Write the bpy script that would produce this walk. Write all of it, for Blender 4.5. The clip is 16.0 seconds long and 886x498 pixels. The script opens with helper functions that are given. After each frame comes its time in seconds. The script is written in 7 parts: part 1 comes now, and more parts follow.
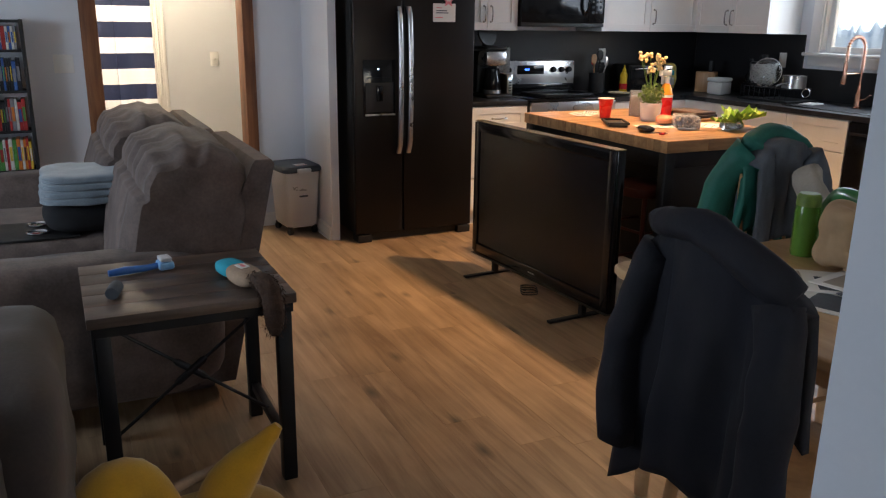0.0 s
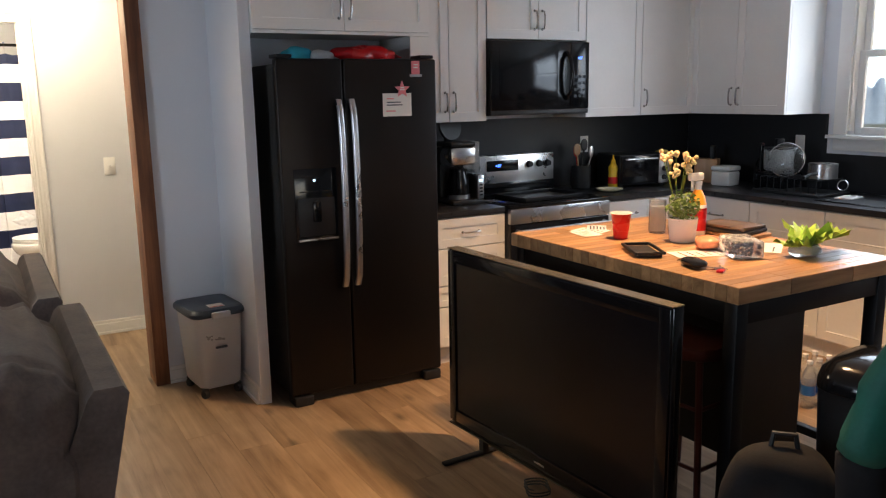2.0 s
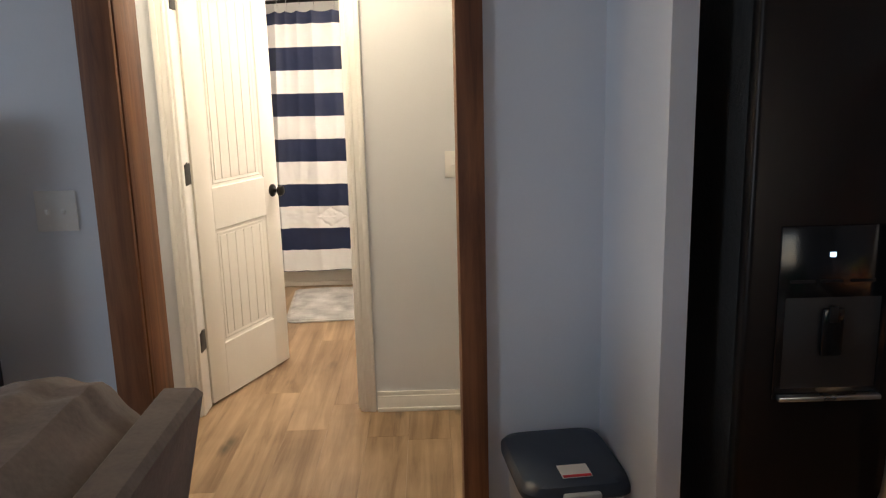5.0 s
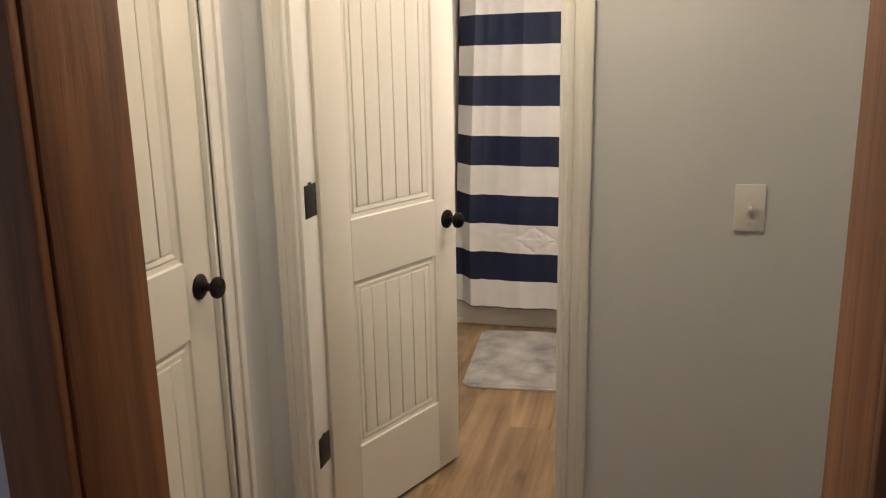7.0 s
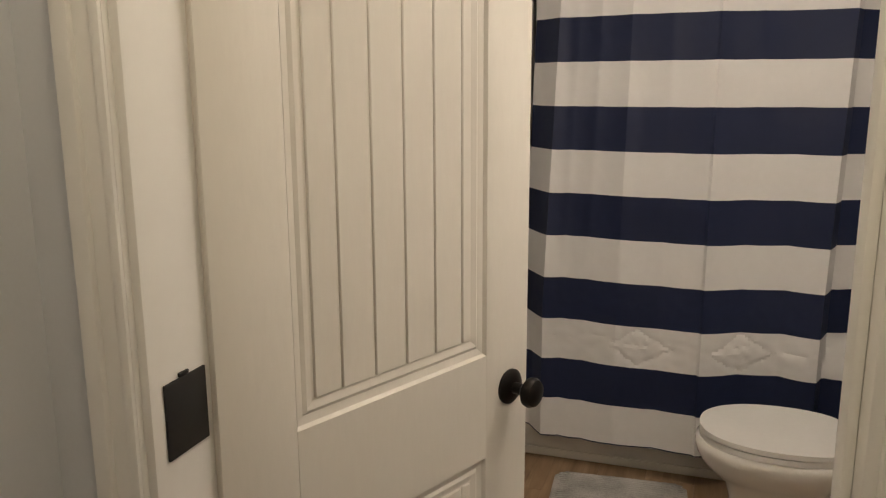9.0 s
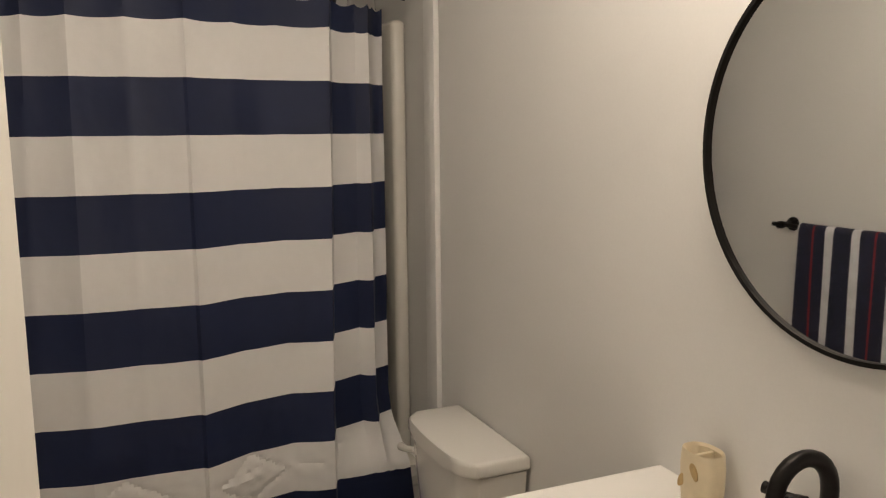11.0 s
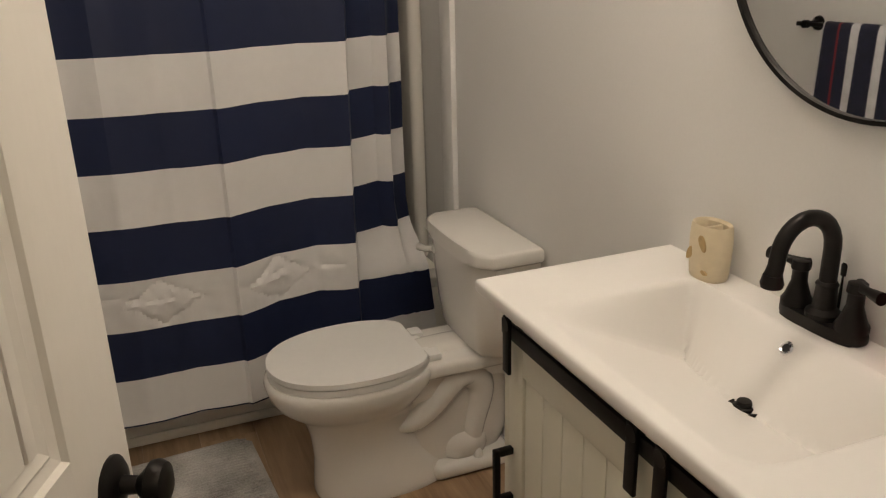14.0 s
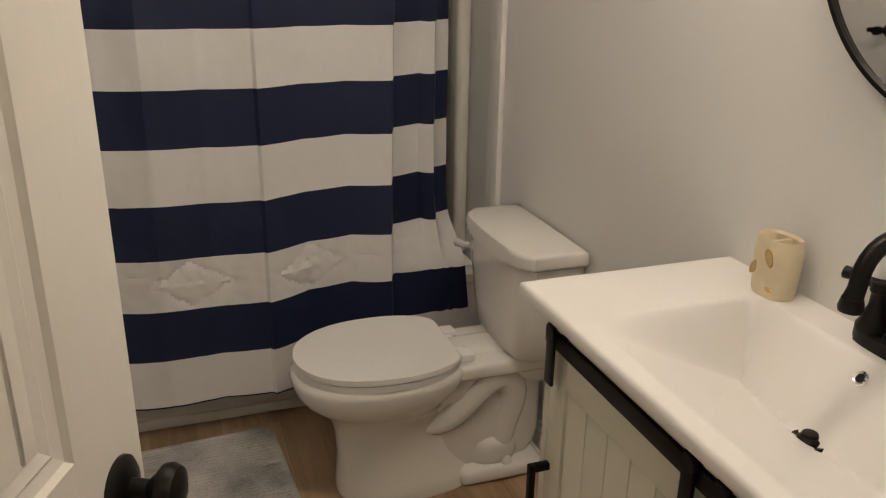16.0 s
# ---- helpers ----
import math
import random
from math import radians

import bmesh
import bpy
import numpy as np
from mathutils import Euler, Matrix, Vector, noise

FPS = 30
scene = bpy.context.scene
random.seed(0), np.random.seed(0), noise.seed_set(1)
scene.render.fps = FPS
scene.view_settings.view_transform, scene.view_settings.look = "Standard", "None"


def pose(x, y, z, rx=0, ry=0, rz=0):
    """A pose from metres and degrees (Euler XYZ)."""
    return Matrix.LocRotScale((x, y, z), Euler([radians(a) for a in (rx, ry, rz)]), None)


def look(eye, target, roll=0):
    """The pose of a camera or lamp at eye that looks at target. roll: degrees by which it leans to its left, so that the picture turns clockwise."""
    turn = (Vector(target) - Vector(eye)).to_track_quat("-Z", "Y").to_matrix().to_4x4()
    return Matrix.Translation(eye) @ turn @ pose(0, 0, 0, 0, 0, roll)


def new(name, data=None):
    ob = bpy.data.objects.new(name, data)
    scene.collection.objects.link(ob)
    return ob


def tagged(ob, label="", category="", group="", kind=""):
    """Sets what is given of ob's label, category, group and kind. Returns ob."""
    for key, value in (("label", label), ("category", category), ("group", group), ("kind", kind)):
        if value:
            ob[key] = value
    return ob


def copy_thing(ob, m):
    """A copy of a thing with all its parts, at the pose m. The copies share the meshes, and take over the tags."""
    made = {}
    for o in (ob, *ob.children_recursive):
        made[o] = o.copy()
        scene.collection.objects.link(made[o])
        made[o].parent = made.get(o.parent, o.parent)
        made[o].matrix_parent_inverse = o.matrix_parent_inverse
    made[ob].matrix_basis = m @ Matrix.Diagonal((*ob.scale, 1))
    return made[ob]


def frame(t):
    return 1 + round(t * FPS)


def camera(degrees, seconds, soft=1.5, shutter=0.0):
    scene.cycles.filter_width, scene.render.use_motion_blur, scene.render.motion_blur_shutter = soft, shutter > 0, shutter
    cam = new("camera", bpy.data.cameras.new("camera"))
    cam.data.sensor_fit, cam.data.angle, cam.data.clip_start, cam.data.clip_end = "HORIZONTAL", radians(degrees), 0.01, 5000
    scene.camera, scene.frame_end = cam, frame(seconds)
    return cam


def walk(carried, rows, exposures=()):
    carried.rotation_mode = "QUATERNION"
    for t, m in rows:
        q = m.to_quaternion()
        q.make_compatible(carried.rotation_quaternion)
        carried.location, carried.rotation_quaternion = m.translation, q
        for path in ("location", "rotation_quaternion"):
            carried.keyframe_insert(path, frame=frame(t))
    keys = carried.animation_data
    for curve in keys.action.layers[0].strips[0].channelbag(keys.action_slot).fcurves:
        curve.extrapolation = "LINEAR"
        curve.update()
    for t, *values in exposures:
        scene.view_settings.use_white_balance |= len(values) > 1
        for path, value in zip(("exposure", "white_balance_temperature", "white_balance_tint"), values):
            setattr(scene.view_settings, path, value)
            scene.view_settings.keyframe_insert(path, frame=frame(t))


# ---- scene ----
cam = camera(57.7, 16.0, soft=1.2)
PATH = [
    (0, (0.322, 0.289, 1.467), (1.161, 2.02, 0.92), 0.8),
    (0.5, (0.405, 0.609, 1.481), (1.215, 2.358, 0.946), -0.4),
    (1, (0.466, 0.929, 1.505), (1.368, 2.646, 1.017), -0.2),
    (1.5, (0.618, 1.224, 1.565), (1.643, 2.885, 1.129), -1.4),
    (2, (0.842, 1.522, 1.564), (1.814, 3.229, 1.186), -1.0),
    (2.5, (0.972, 1.887, 1.553), (1.955, 3.596, 1.218), -0.6),
    (3, (1.135, 2.237, 1.576), (1.998, 4.009, 1.237), -1.8),
    (3.5, (1.289, 2.64, 1.596), (1.886, 4.515, 1.238), -1.5),
    (4, (1.375, 3.032, 1.569), (1.821, 4.94, 1.169), -1.4),
    (4.5, (1.471, 3.386, 1.541), (1.688, 5.329, 1.118), -1.8),
    (6.8, (1.351, 5.089, 1.498), (0.965, 6.997, 1.041), -0.4),
    (7, (1.323, 5.215, 1.499), (0.846, 7.102, 1.04), -1.1),
    (7.5, (1.271, 5.586, 1.506), (0.427, 7.338, 1.039), -0.9),
    (8, (1.178, 5.869, 1.478), (0.305, 7.616, 1.046), 0.3),
    (8.5, (1.059, 6.201, 1.51), (0.341, 8.017, 1.079), -0.3),
    (9, (0.989, 6.553, 1.502), (0.362, 8.408, 1.093), -0.3),
    (9.5, (0.855, 6.844, 1.494), (0.556, 8.788, 1.13), 0.9),
    (10, (0.792, 7.043, 1.576), (0.916, 9.027, 1.354), 1.2),
    (12.3, (0.717, 7.159, 1.52), (1.795, 8.778, 1.056), -1.3),
    (12.5, (0.712, 7.144, 1.507), (1.711, 8.797, 0.988), -1.7),
    (13, (0.712, 7.116, 1.496), (1.551, 8.824, 0.879), -2.1),
    (13.5, (0.72, 7.103, 1.487), (1.476, 8.829, 0.818), -1.8),
    (14, (0.724, 7.095, 1.481), (1.42, 8.842, 0.799), -1.6),
    (14.5, (0.735, 7.083, 1.481), (1.358, 8.851, 0.783), -1.7),
    (15, (0.745, 7.09, 1.467), (1.33, 8.857, 0.734), -1.3),
    (15.5, (0.734, 7.152, 1.458), (1.365, 8.904, 0.727), 0.2),
    (16, (0.734, 7.185, 1.455), (1.357, 8.954, 0.76), 0.9),
]
walk(cam, [(t, look(eye, target, roll)) for t, eye, target, roll in PATH],
     exposures=[(0, 1.18), (1, 1.36), (2, 1.10), (3, 1.0), (4.5, 0.86), (6.8, -0.05), (7.5, -0.28), (8, -0.48), (8.5, -0.66), (9, -0.78), (9.5, -0.88), (10, -0.92), (12.5, -0.88), (16, -0.90)])

# ---- world and lamps ----
world = bpy.data.worlds.new("overcast_sky")
scene.world = world
world.use_nodes = True
wn = world.node_tree.nodes
sky = wn.new("ShaderNodeTexSky")
sky.sky_type, sky.sun_disc = "NISHITA", False
sky.sun_elevation, sky.sun_rotation, sky.dust_density, sky.air_density = radians(22), radians(150), 2.0, 1.0
world.node_tree.links.new(sky.outputs[0], wn["Background"].inputs[0])
wn["Background"].inputs[1].default_value = 0.15


def lamp(name, kind, m, energy, colour, size=0.3, size_y=None):
    d = bpy.data.lights.new(name, kind)
    d.energy, d.color = energy, colour
    if kind == "AREA":
        d.size = size
        if size_y:
            d.shape, d.size_y = "RECTANGLE", size_y
    elif kind == "SUN":
        d.angle = radians(size)
    else:
        d.shadow_soft_size = size
    ob = new(name, d)
    ob.matrix_world = m
    return ob


WARM, COOL, BATH = (1.0, 0.60, 0.30), (0.72, 0.84, 1.0), (1.0, 0.85, 0.69)
lamp("sun", "SUN", look((-3, -8, 5), (1, 2, 0)), 0.6, (1.0, 0.95, 0.88), 12)
# area lamps added inside the windows for their skylight; the west window is unseen
lamp("window_light_sink", "AREA", pose(5.55, 4.15, 1.75, 0, 90, 0), 8, COOL, 1.0, 1.0)
lamp("window_light_south", "AREA", look((2.6, -1.72, 1.55), (2.6, 3, 1.0)), 6, COOL, 1.5, 1.2)
lamp("window_fill_west", "AREA", look((-2.92, 3.2, 1.55), (3, 3.2, 0.9)), 30, COOL, 1.5, 1.2)
# recessed kitchen lamp above the island, hall ceiling lamp, bathroom vanity lamp
lamp("kitchen_lamp", "SPOT", look((3.35, 3.95, 2.40), (3.35, 3.95, 0)), 118, WARM, 0.08)
bpy.data.lights["kitchen_lamp"].spot_size, bpy.data.lights["kitchen_lamp"].spot_blend = radians(108), 0.7
lamp("hall_lamp", "POINT", pose(1.02, 6.76, 2.30), 22, (1.0, 0.82, 0.56), 0.12)
lamp("bath_lamp", "AREA", look((1.60, 7.98, 2.22), (1.0, 8.4, 0.6)), 17, BATH, 0.12, 0.6)
lamp("bath_ceiling_lamp", "POINT", pose(0.95, 8.35, 2.28), 18, BATH, 0.12)

# ---- materials ----
def mat(name, colour, rough=0.6, metal=0.0, var=0.12, scale=4.0, bump=0.15, fine=60.0, coat=0.0, spec=0.5,
        trans=0.0, ior=1.45, rvar=0.1, emit=None, strength=0.0, sheen=0.0, stretch=(1, 1, 1), sss=0.0):
    """A surface with broad stains and fine grain; colour is its base colour."""
    m = bpy.data.materials.new(name)
    m.use_nodes = True
    n, l = m.node_tree.nodes, m.node_tree.links
    b = n["Principled BSDF"]
    tc, mp = n.new("ShaderNodeTexCoord"), n.new("ShaderNodeMapping")
    mp.inputs["Scale"].default_value = stretch
    l.new(tc.outputs["Object"], mp.inputs["Vector"])
    big, small = n.new("ShaderNodeTexNoise"), n.new("ShaderNodeTexNoise")
    big.inputs["Scale"].default_value, big.inputs["Detail"].default_value = scale, 4
    small.inputs["Scale"].default_value, small.inputs["Detail"].default_value = fine, 3
    for t in (big, small):
        l.new(mp.outputs[0], t.inputs["Vector"])
    add = n.new("ShaderNodeMath")
    add.operation = "MULTIPLY_ADD"
    add.inputs[1].default_value = 0.4
    l.new(small.outputs["Fac"], add.inputs[0])
    l.new(big.outputs["Fac"], add.inputs[2])
    ramp = n.new("ShaderNodeMapRange")
    ramp.inputs[1].default_value, ramp.inputs[2].default_value = 0.45, 0.95
    ramp.inputs[3].default_value, ramp.inputs[4].default_value = 1 - var, 1 + var
    l.new(add.outputs[0], ramp.inputs[0])
    mul = n.new("ShaderNodeVectorMath")
    mul.operation = "SCALE"
    mul.inputs[0].default_value = colour[:3]
    l.new(ramp.outputs[0], mul.inputs["Scale"])
    l.new(mul.outputs[0], b.inputs["Base Color"])
    rr = n.new("ShaderNodeMapRange")
    rr.inputs[1].default_value, rr.inputs[2].default_value = 0.3, 0.7
    rr.inputs[3].default_value, rr.inputs[4].default_value = max(0.02, rough - rvar * rough), min(1, rough + rvar * rough)
    l.new(big.outputs["Fac"], rr.inputs[0])
    l.new(rr.outputs[0], b.inputs["Roughness"])
    b.inputs["Metallic"].default_value = metal
    b.inputs["Coat Weight"].default_value = coat
    b.inputs["Specular IOR Level"].default_value = spec
    b.inputs["Transmission Weight"].default_value = trans
    b.inputs["IOR"].default_value = ior
    b.inputs["Sheen Weight"].default_value = sheen
    b.inputs["Subsurface Weight"].default_value = sss
    if emit:
        b.inputs["Emission Color"].default_value = (*emit, 1)
        b.inputs["Emission Strength"].default_value = strength
    if bump:
        bp = n.new("ShaderNodeBump")
        bp.inputs["Strength"].default_value, bp.inputs["Distance"].default_value = bump, 0.004
        l.new(add.outputs[0], bp.inputs["Height"])
        l.new(bp.outputs[0], b.inputs["Normal"])
    return m


def wood(name, dark, light, grain=(14, 1.2, 14), rough=0.5, knots=0.0, bump=0.2, per_piece=0.25, coat=0.0):
    """Timber whose grain runs along local y; every piece gets its own tone."""
    m = bpy.data.materials.new(name)
    m.use_nodes = True
    n, l = m.node_tree.nodes, m.node_tree.links
    b = n["Principled BSDF"]
    tc, info = n.new("ShaderNodeTexCoord"), n.new("ShaderNodeObjectInfo")
    off = n.new("ShaderNodeVectorMath")
    off.operation = "SCALE"
    off.inputs[0].default_value = (13.7, 29.3, 7.1)
    l.new(info.outputs["Random"], off.inputs["Scale"])
    add = n.new("ShaderNodeVectorMath")
    l.new(tc.outputs["Object"], add.inputs[0])
    l.new(off.outputs[0], add.inputs[1])
    mp = n.new("ShaderNodeMapping")
    mp.inputs["Scale"].default_value = grain
    l.new(add.outputs[0], mp.inputs["Vector"])
    g = n.new("ShaderNodeTexNoise")
    g.inputs["Scale"].default_value, g.inputs["Detail"].default_value, g.inputs["Roughness"].default_value = 1.0, 7, 0.65
    g.inputs["Distortion"].default_value = 0.6
    l.new(mp.outputs[0], g.inputs["Vector"])
    broad = n.new("ShaderNodeTexNoise")
    broad.inputs["Scale"].default_value, broad.inputs["Detail"].default_value = 2.2, 3
    l.new(add.outputs[0], broad.inputs["Vector"])
    mix = n.new("ShaderNodeMath")
    mix.operation = "MULTIPLY_ADD"
    mix.inputs[1].default_value = 0.55
    l.new(broad.outputs["Fac"], mix.inputs[0])
    l.new(g.outputs["Fac"], mix.inputs[2])
    rmp = n.new("ShaderNodeValToRGB")
    e = rmp.color_ramp.elements
    e[0].position, e[0].color = 0.55, (*dark, 1)
    e[1].position, e[1].color = 0.98, (*light, 1)
    l.new(mix.outputs[0], rmp.inputs["Fac"])
    tone = n.new("ShaderNodeMapRange")
    tone.inputs[3].default_value, tone.inputs[4].default_value = 1 - per_piece, 1 + per_piece * 0.6
    l.new(info.outputs["Random"], tone.inputs[0])
    sc = n.new("ShaderNodeVectorMath")
    sc.operation = "SCALE"
    l.new(rmp.outputs[0], sc.inputs[0])
    l.new(tone.outputs[0], sc.inputs["Scale"])
    out = sc.outputs[0]
    if knots:
        km = n.new("ShaderNodeMapping")
        km.inputs["Scale"].default_value = (5.5, 2.4, 5.5)
        l.new(add.outputs[0], km.inputs["Vector"])
        v = n.new("ShaderNodeTexVoronoi")
        v.inputs["Scale"].default_value = 1.0
        l.new(km.outputs[0], v.inputs["Vector"])
        wob = n.new("ShaderNodeMath")
        wob.operation = "MULTIPLY_ADD"
        wob.inputs[1].default_value = 0.22
        l.new(g.outputs["Fac"], wob.inputs[0])
        l.new(v.outputs["Distance"], wob.inputs[2])
        kr = n.new("ShaderNodeMapRange")
        kr.inputs[1].default_value, kr.inputs[2].default_value = 0.14, 0.30
        kr.inputs[3].default_value, kr.inputs[4].default_value = 1 - knots, 1.0
        l.new(wob.outputs[0], kr.inputs[0])
        k2 = n.new("ShaderNodeVectorMath")
        k2.operation = "SCALE"
        l.new(out, k2.inputs[0])
        l.new(kr.outputs[0], k2.inputs["Scale"])
        out = k2.outputs[0]
    l.new(out, b.inputs["Base Color"])
    b.inputs["Roughness"].default_value = rough
    b.inputs["Coat Weight"].default_value = coat
    bp = n.new("ShaderNodeBump")
    bp.inputs["Strength"].default_value, bp.inputs["Distance"].default_value = bump, 0.003
    l.new(g.outputs["Fac"], bp.inputs["Height"])
    l.new(bp.outputs[0], b.inputs["Normal"])
    return m


PAINT_BLUE = mat("paint_pale_blue_grey", (0.69, 0.71, 0.75), 0.75, var=0.03, scale=1.5, bump=0.08, fine=180)
PAINT_BATH = mat("paint_pale_grey", (0.765, 0.755, 0.735), 0.6, var=0.03, scale=1.5, bump=0.08, fine=180)
CEILING = mat("ceiling_white", (0.80, 0.80, 0.79), 0.9, var=0.03, scale=2, bump=0.2, fine=120)
TRIM = mat("white_trim_paint", (0.82, 0.81, 0.79), 0.4, var=0.02, scale=3, bump=0.04)
DOORWHITE = mat("door_white_paint", (0.76, 0.73, 0.68), 0.42, var=0.03, scale=3, bump=0.12, fine=90, stretch=(1, 1, 0.25))
CABINET = mat("cabinet_white_paint", (0.80, 0.79, 0.77), 0.38, var=0.03, scale=3, bump=0.04)
PLANK = wood("oak_vinyl_plank", (0.19, 0.115, 0.061), (0.455, 0.312, 0.19), (16, 1.1, 16), 0.42, 0.66, 0.08, 0.07)
POSTWOOD = wood("stained_pine", (0.11, 0.036, 0.015), (0.31, 0.125, 0.050), (26, 26, 1.6), 0.6, 0.45, 0.7, 0.1)
BUTCHER = wood("butcher_block", (0.25, 0.12, 0.05), (0.58, 0.34, 0.16), (2, 18, 18), 0.35, 0, 0.1, 0.30, 0.1)
TABLEWOOD = wood("dark_brown_board", (0.035, 0.022, 0.016), (0.15, 0.10, 0.075), (1.4, 20, 20), 0.42, 0, 0.25, 0.2)
DINING = wood("pale_oak", (0.42, 0.25, 0.12), (0.66, 0.45, 0.26), (14, 1.2, 14), 0.4, 0, 0.1, 0.1)
CHAIRWOOD = wood("honey_wood", (0.30, 0.16, 0.07), (0.52, 0.31, 0.15), (14, 14, 1.2), 0.4, 0, 0.1, 0.1)
STEELBLACK = mat("black_steel", (0.018, 0.018, 0.020), 0.45, 0.6, 0.2, 8, 0.1)
BLACK = mat("matt_black", (0.014, 0.014, 0.015), 0.5, 0, 0.2, 8, 0.1)
GLOSSBLACK = mat("gloss_black", (0.007, 0.007, 0.008), 0.12, 0, 0.1, 6, 0.0, spec=0.4)
SLATE = mat("black_stainless", (0.021, 0.018, 0.017), 0.38, 0.8, 0.08, 2, 0.03, 120, stretch=(1, 1, 0.08))
STEEL = mat("brushed_steel", (0.55, 0.55, 0.56), 0.28, 1.0, 0.05, 4, 0.0, 90)
CHROME = mat("chrome", (0.75, 0.75, 0.76), 0.08, 1.0, 0.03, 4, 0)
NICKEL = mat("nickel_pull", (0.42, 0.41, 0.40), 0.25, 1.0, 0.06, 6, 0)
ROSE = mat("rose_gold", (0.72, 0.40, 0.28), 0.22, 1.0, 0.06, 6, 0)
COUNTER = mat("dark_stone", (0.022, 0.022, 0.025), 0.30, 0, 0.5, 30, 0.05, 200)
SPLASH = mat("black_backsplash", (0.014, 0.014, 0.016), 0.5, 0, 0.2, 12, 0.05)
SOFA = mat("grey_microfibre", (0.125, 0.092, 0.080), 0.85, 0, 0.38, 11, 0.5, 90, sheen=0.08)
CHAIRFAB = mat("brown_microfibre", (0.038, 0.027, 0.023), 0.85, 0, 0.30, 9, 0.35, 90, sheen=0.08)
THROW = mat("grey_blue_fleece", (0.22, 0.27, 0.31), 0.95, 0, 0.18, 12, 0.6, 160, sheen=0.4)
DARKCLOTH = mat("charcoal_cloth", (0.008, 0.008, 0.010), 0.9, 0, 0.2, 8, 0.4, 120)
NAVYJKT = mat("navy_jacket_cloth", (0.007, 0.0075, 0.013), 0.85, 0, 0.25, 7, 0.4, 120)
TEAL = mat("green_nylon", (0.010, 0.115, 0.085), 0.6, 0, 0.2, 8, 0.3, 100)
GREYJKT = mat("grey_blue_lining", (0.075, 0.085, 0.10), 0.85, 0, 0.2, 8, 0.4, 120)
BEIGECLOTH = mat("beige_cloth", (0.36, 0.32, 0.27), 0.9, 0, 0.15, 8, 0.3, 120)
YELLOW = mat("yellow_plush", (0.50, 0.27, 0.012), 0.9, 0, 0.15, 10, 0.4, 150, sheen=0.4)
PORCELAIN = mat("porcelain", (0.80, 0.78, 0.74), 0.14, 0, 0.015, 2, 0, coat=0.3)
SINKTOP = mat("cultured_marble", (0.82, 0.80, 0.77), 0.30, 0, 0.015, 2, 0, coat=0.0)
VANITY = mat("vanity_cream_paint", (0.72, 0.69, 0.58), 0.42, 0, 0.03, 3, 0.06)
TUB = mat("tub_acrylic", (0.80, 0.77, 0.71), 0.22, 0, 0.015, 2, 0)
ORB = mat("oil_rubbed_bronze", (0.016, 0.014, 0.013), 0.42, 0.7, 0.2, 12, 0.05)
MIRROR = mat("mirror_silver", (0.86, 0.87, 0.86), 0.015, 1.0, 0.0, 2, 0)
GLASS = mat("clear_glass", (0.95, 0.97, 0.96), 0.03, 0, 0.0, 2, 0, trans=1.0)
CLEARPLASTIC = mat("clear_plastic", (0.86, 0.88, 0.88), 0.12, 0, 0.02, 4, 0, trans=0.75, ior=1.2)
FROST = mat("milky_plastic", (0.82, 0.83, 0.84), 0.30, 0, 0.04, 4, 0.02, trans=0.42, ior=1.15)
KIBBLE = mat("brown_kibble", (0.16, 0.10, 0.065), 0.9, 0, 0.4, 60, 0.8, 140)
REDPLASTIC = mat("red_plastic", (0.62, 0.012, 0.016), 0.28, 0, 0.05, 4, 0)
WHITEPLASTIC = mat("white_plastic", (0.80, 0.79, 0.77), 0.35, 0, 0.03, 4, 0)
NAVYPLASTIC = mat("dark_blue_plastic", (0.030, 0.042, 0.065), 0.4, 0, 0.08, 6, 0.05)
PAPER = mat("paper", (0.74, 0.72, 0.68), 0.8, 0, 0.05, 6, 0.05)
CARD = mat("cardboard", (0.38, 0.25, 0.14), 0.85, 0, 0.12, 6, 0.15)
PINK = mat("pink_card", (0.75, 0.22, 0.25), 0.6, 0, 0.05, 6, 0)
MUSTARD = mat("mustard_yellow", (0.78, 0.50, 0.02), 0.35, 0, 0.05, 6, 0)
GREENLEAF = mat("leaf_green", (0.13, 0.20, 0.030), 0.55, 0, 0.35, 20, 0.2, sheen=0.1)
LETTUCE = mat("lettuce_green", (0.32, 0.50, 0.07), 0.5, 0, 0.4, 16, 0.4, sss=0.05)
CREAMFLOWER = mat("cream_blossom", (0.72, 0.55, 0.30), 0.7, 0, 0.2, 20, 0.2)
BROWN = mat("brown_plush", (0.060, 0.032, 0.020), 0.95, 0, 0.4, 30, 0.8, 160)
TAN = mat("tan_plush", (0.36, 0.25, 0.17), 0.95, 0, 0.2, 20, 0.6, 160)
TURQ = mat("turquoise_cloth", (0.03, 0.36, 0.47), 0.8, 0, 0.12, 10, 0.4, 140)
BLUEPLASTIC = mat("blue_plastic", (0.025, 0.13, 0.42), 0.35, 0, 0.05, 6, 0)
MATGREY = mat("grey_bath_mat", (0.42, 0.405, 0.39), 0.95, 0, 0.55, 7, 0.9, 170, sheen=0.3)
CURTAINWHITE = mat("white_polyester", (0.74, 0.725, 0.715), 0.7, 0, 0.03, 4, 0.25, 40)
CURTAINNAVY = mat("navy_polyester", (0.006, 0.0125, 0.048), 0.62, 0, 0.08, 4, 0.25, 40)
STONEWARE = mat("cream_stoneware", (0.70, 0.60, 0.42), 0.4, 0, 0.08, 14, 0.2)
CARVED = mat("carved_tan", (0.48, 0.33, 0.15), 0.7, 0, 0.2, 30, 0.5)
TOWELNAVY = mat("navy_terry", (0.016, 0.018, 0.040), 0.95, 0, 0.3, 30, 0.9, 170)
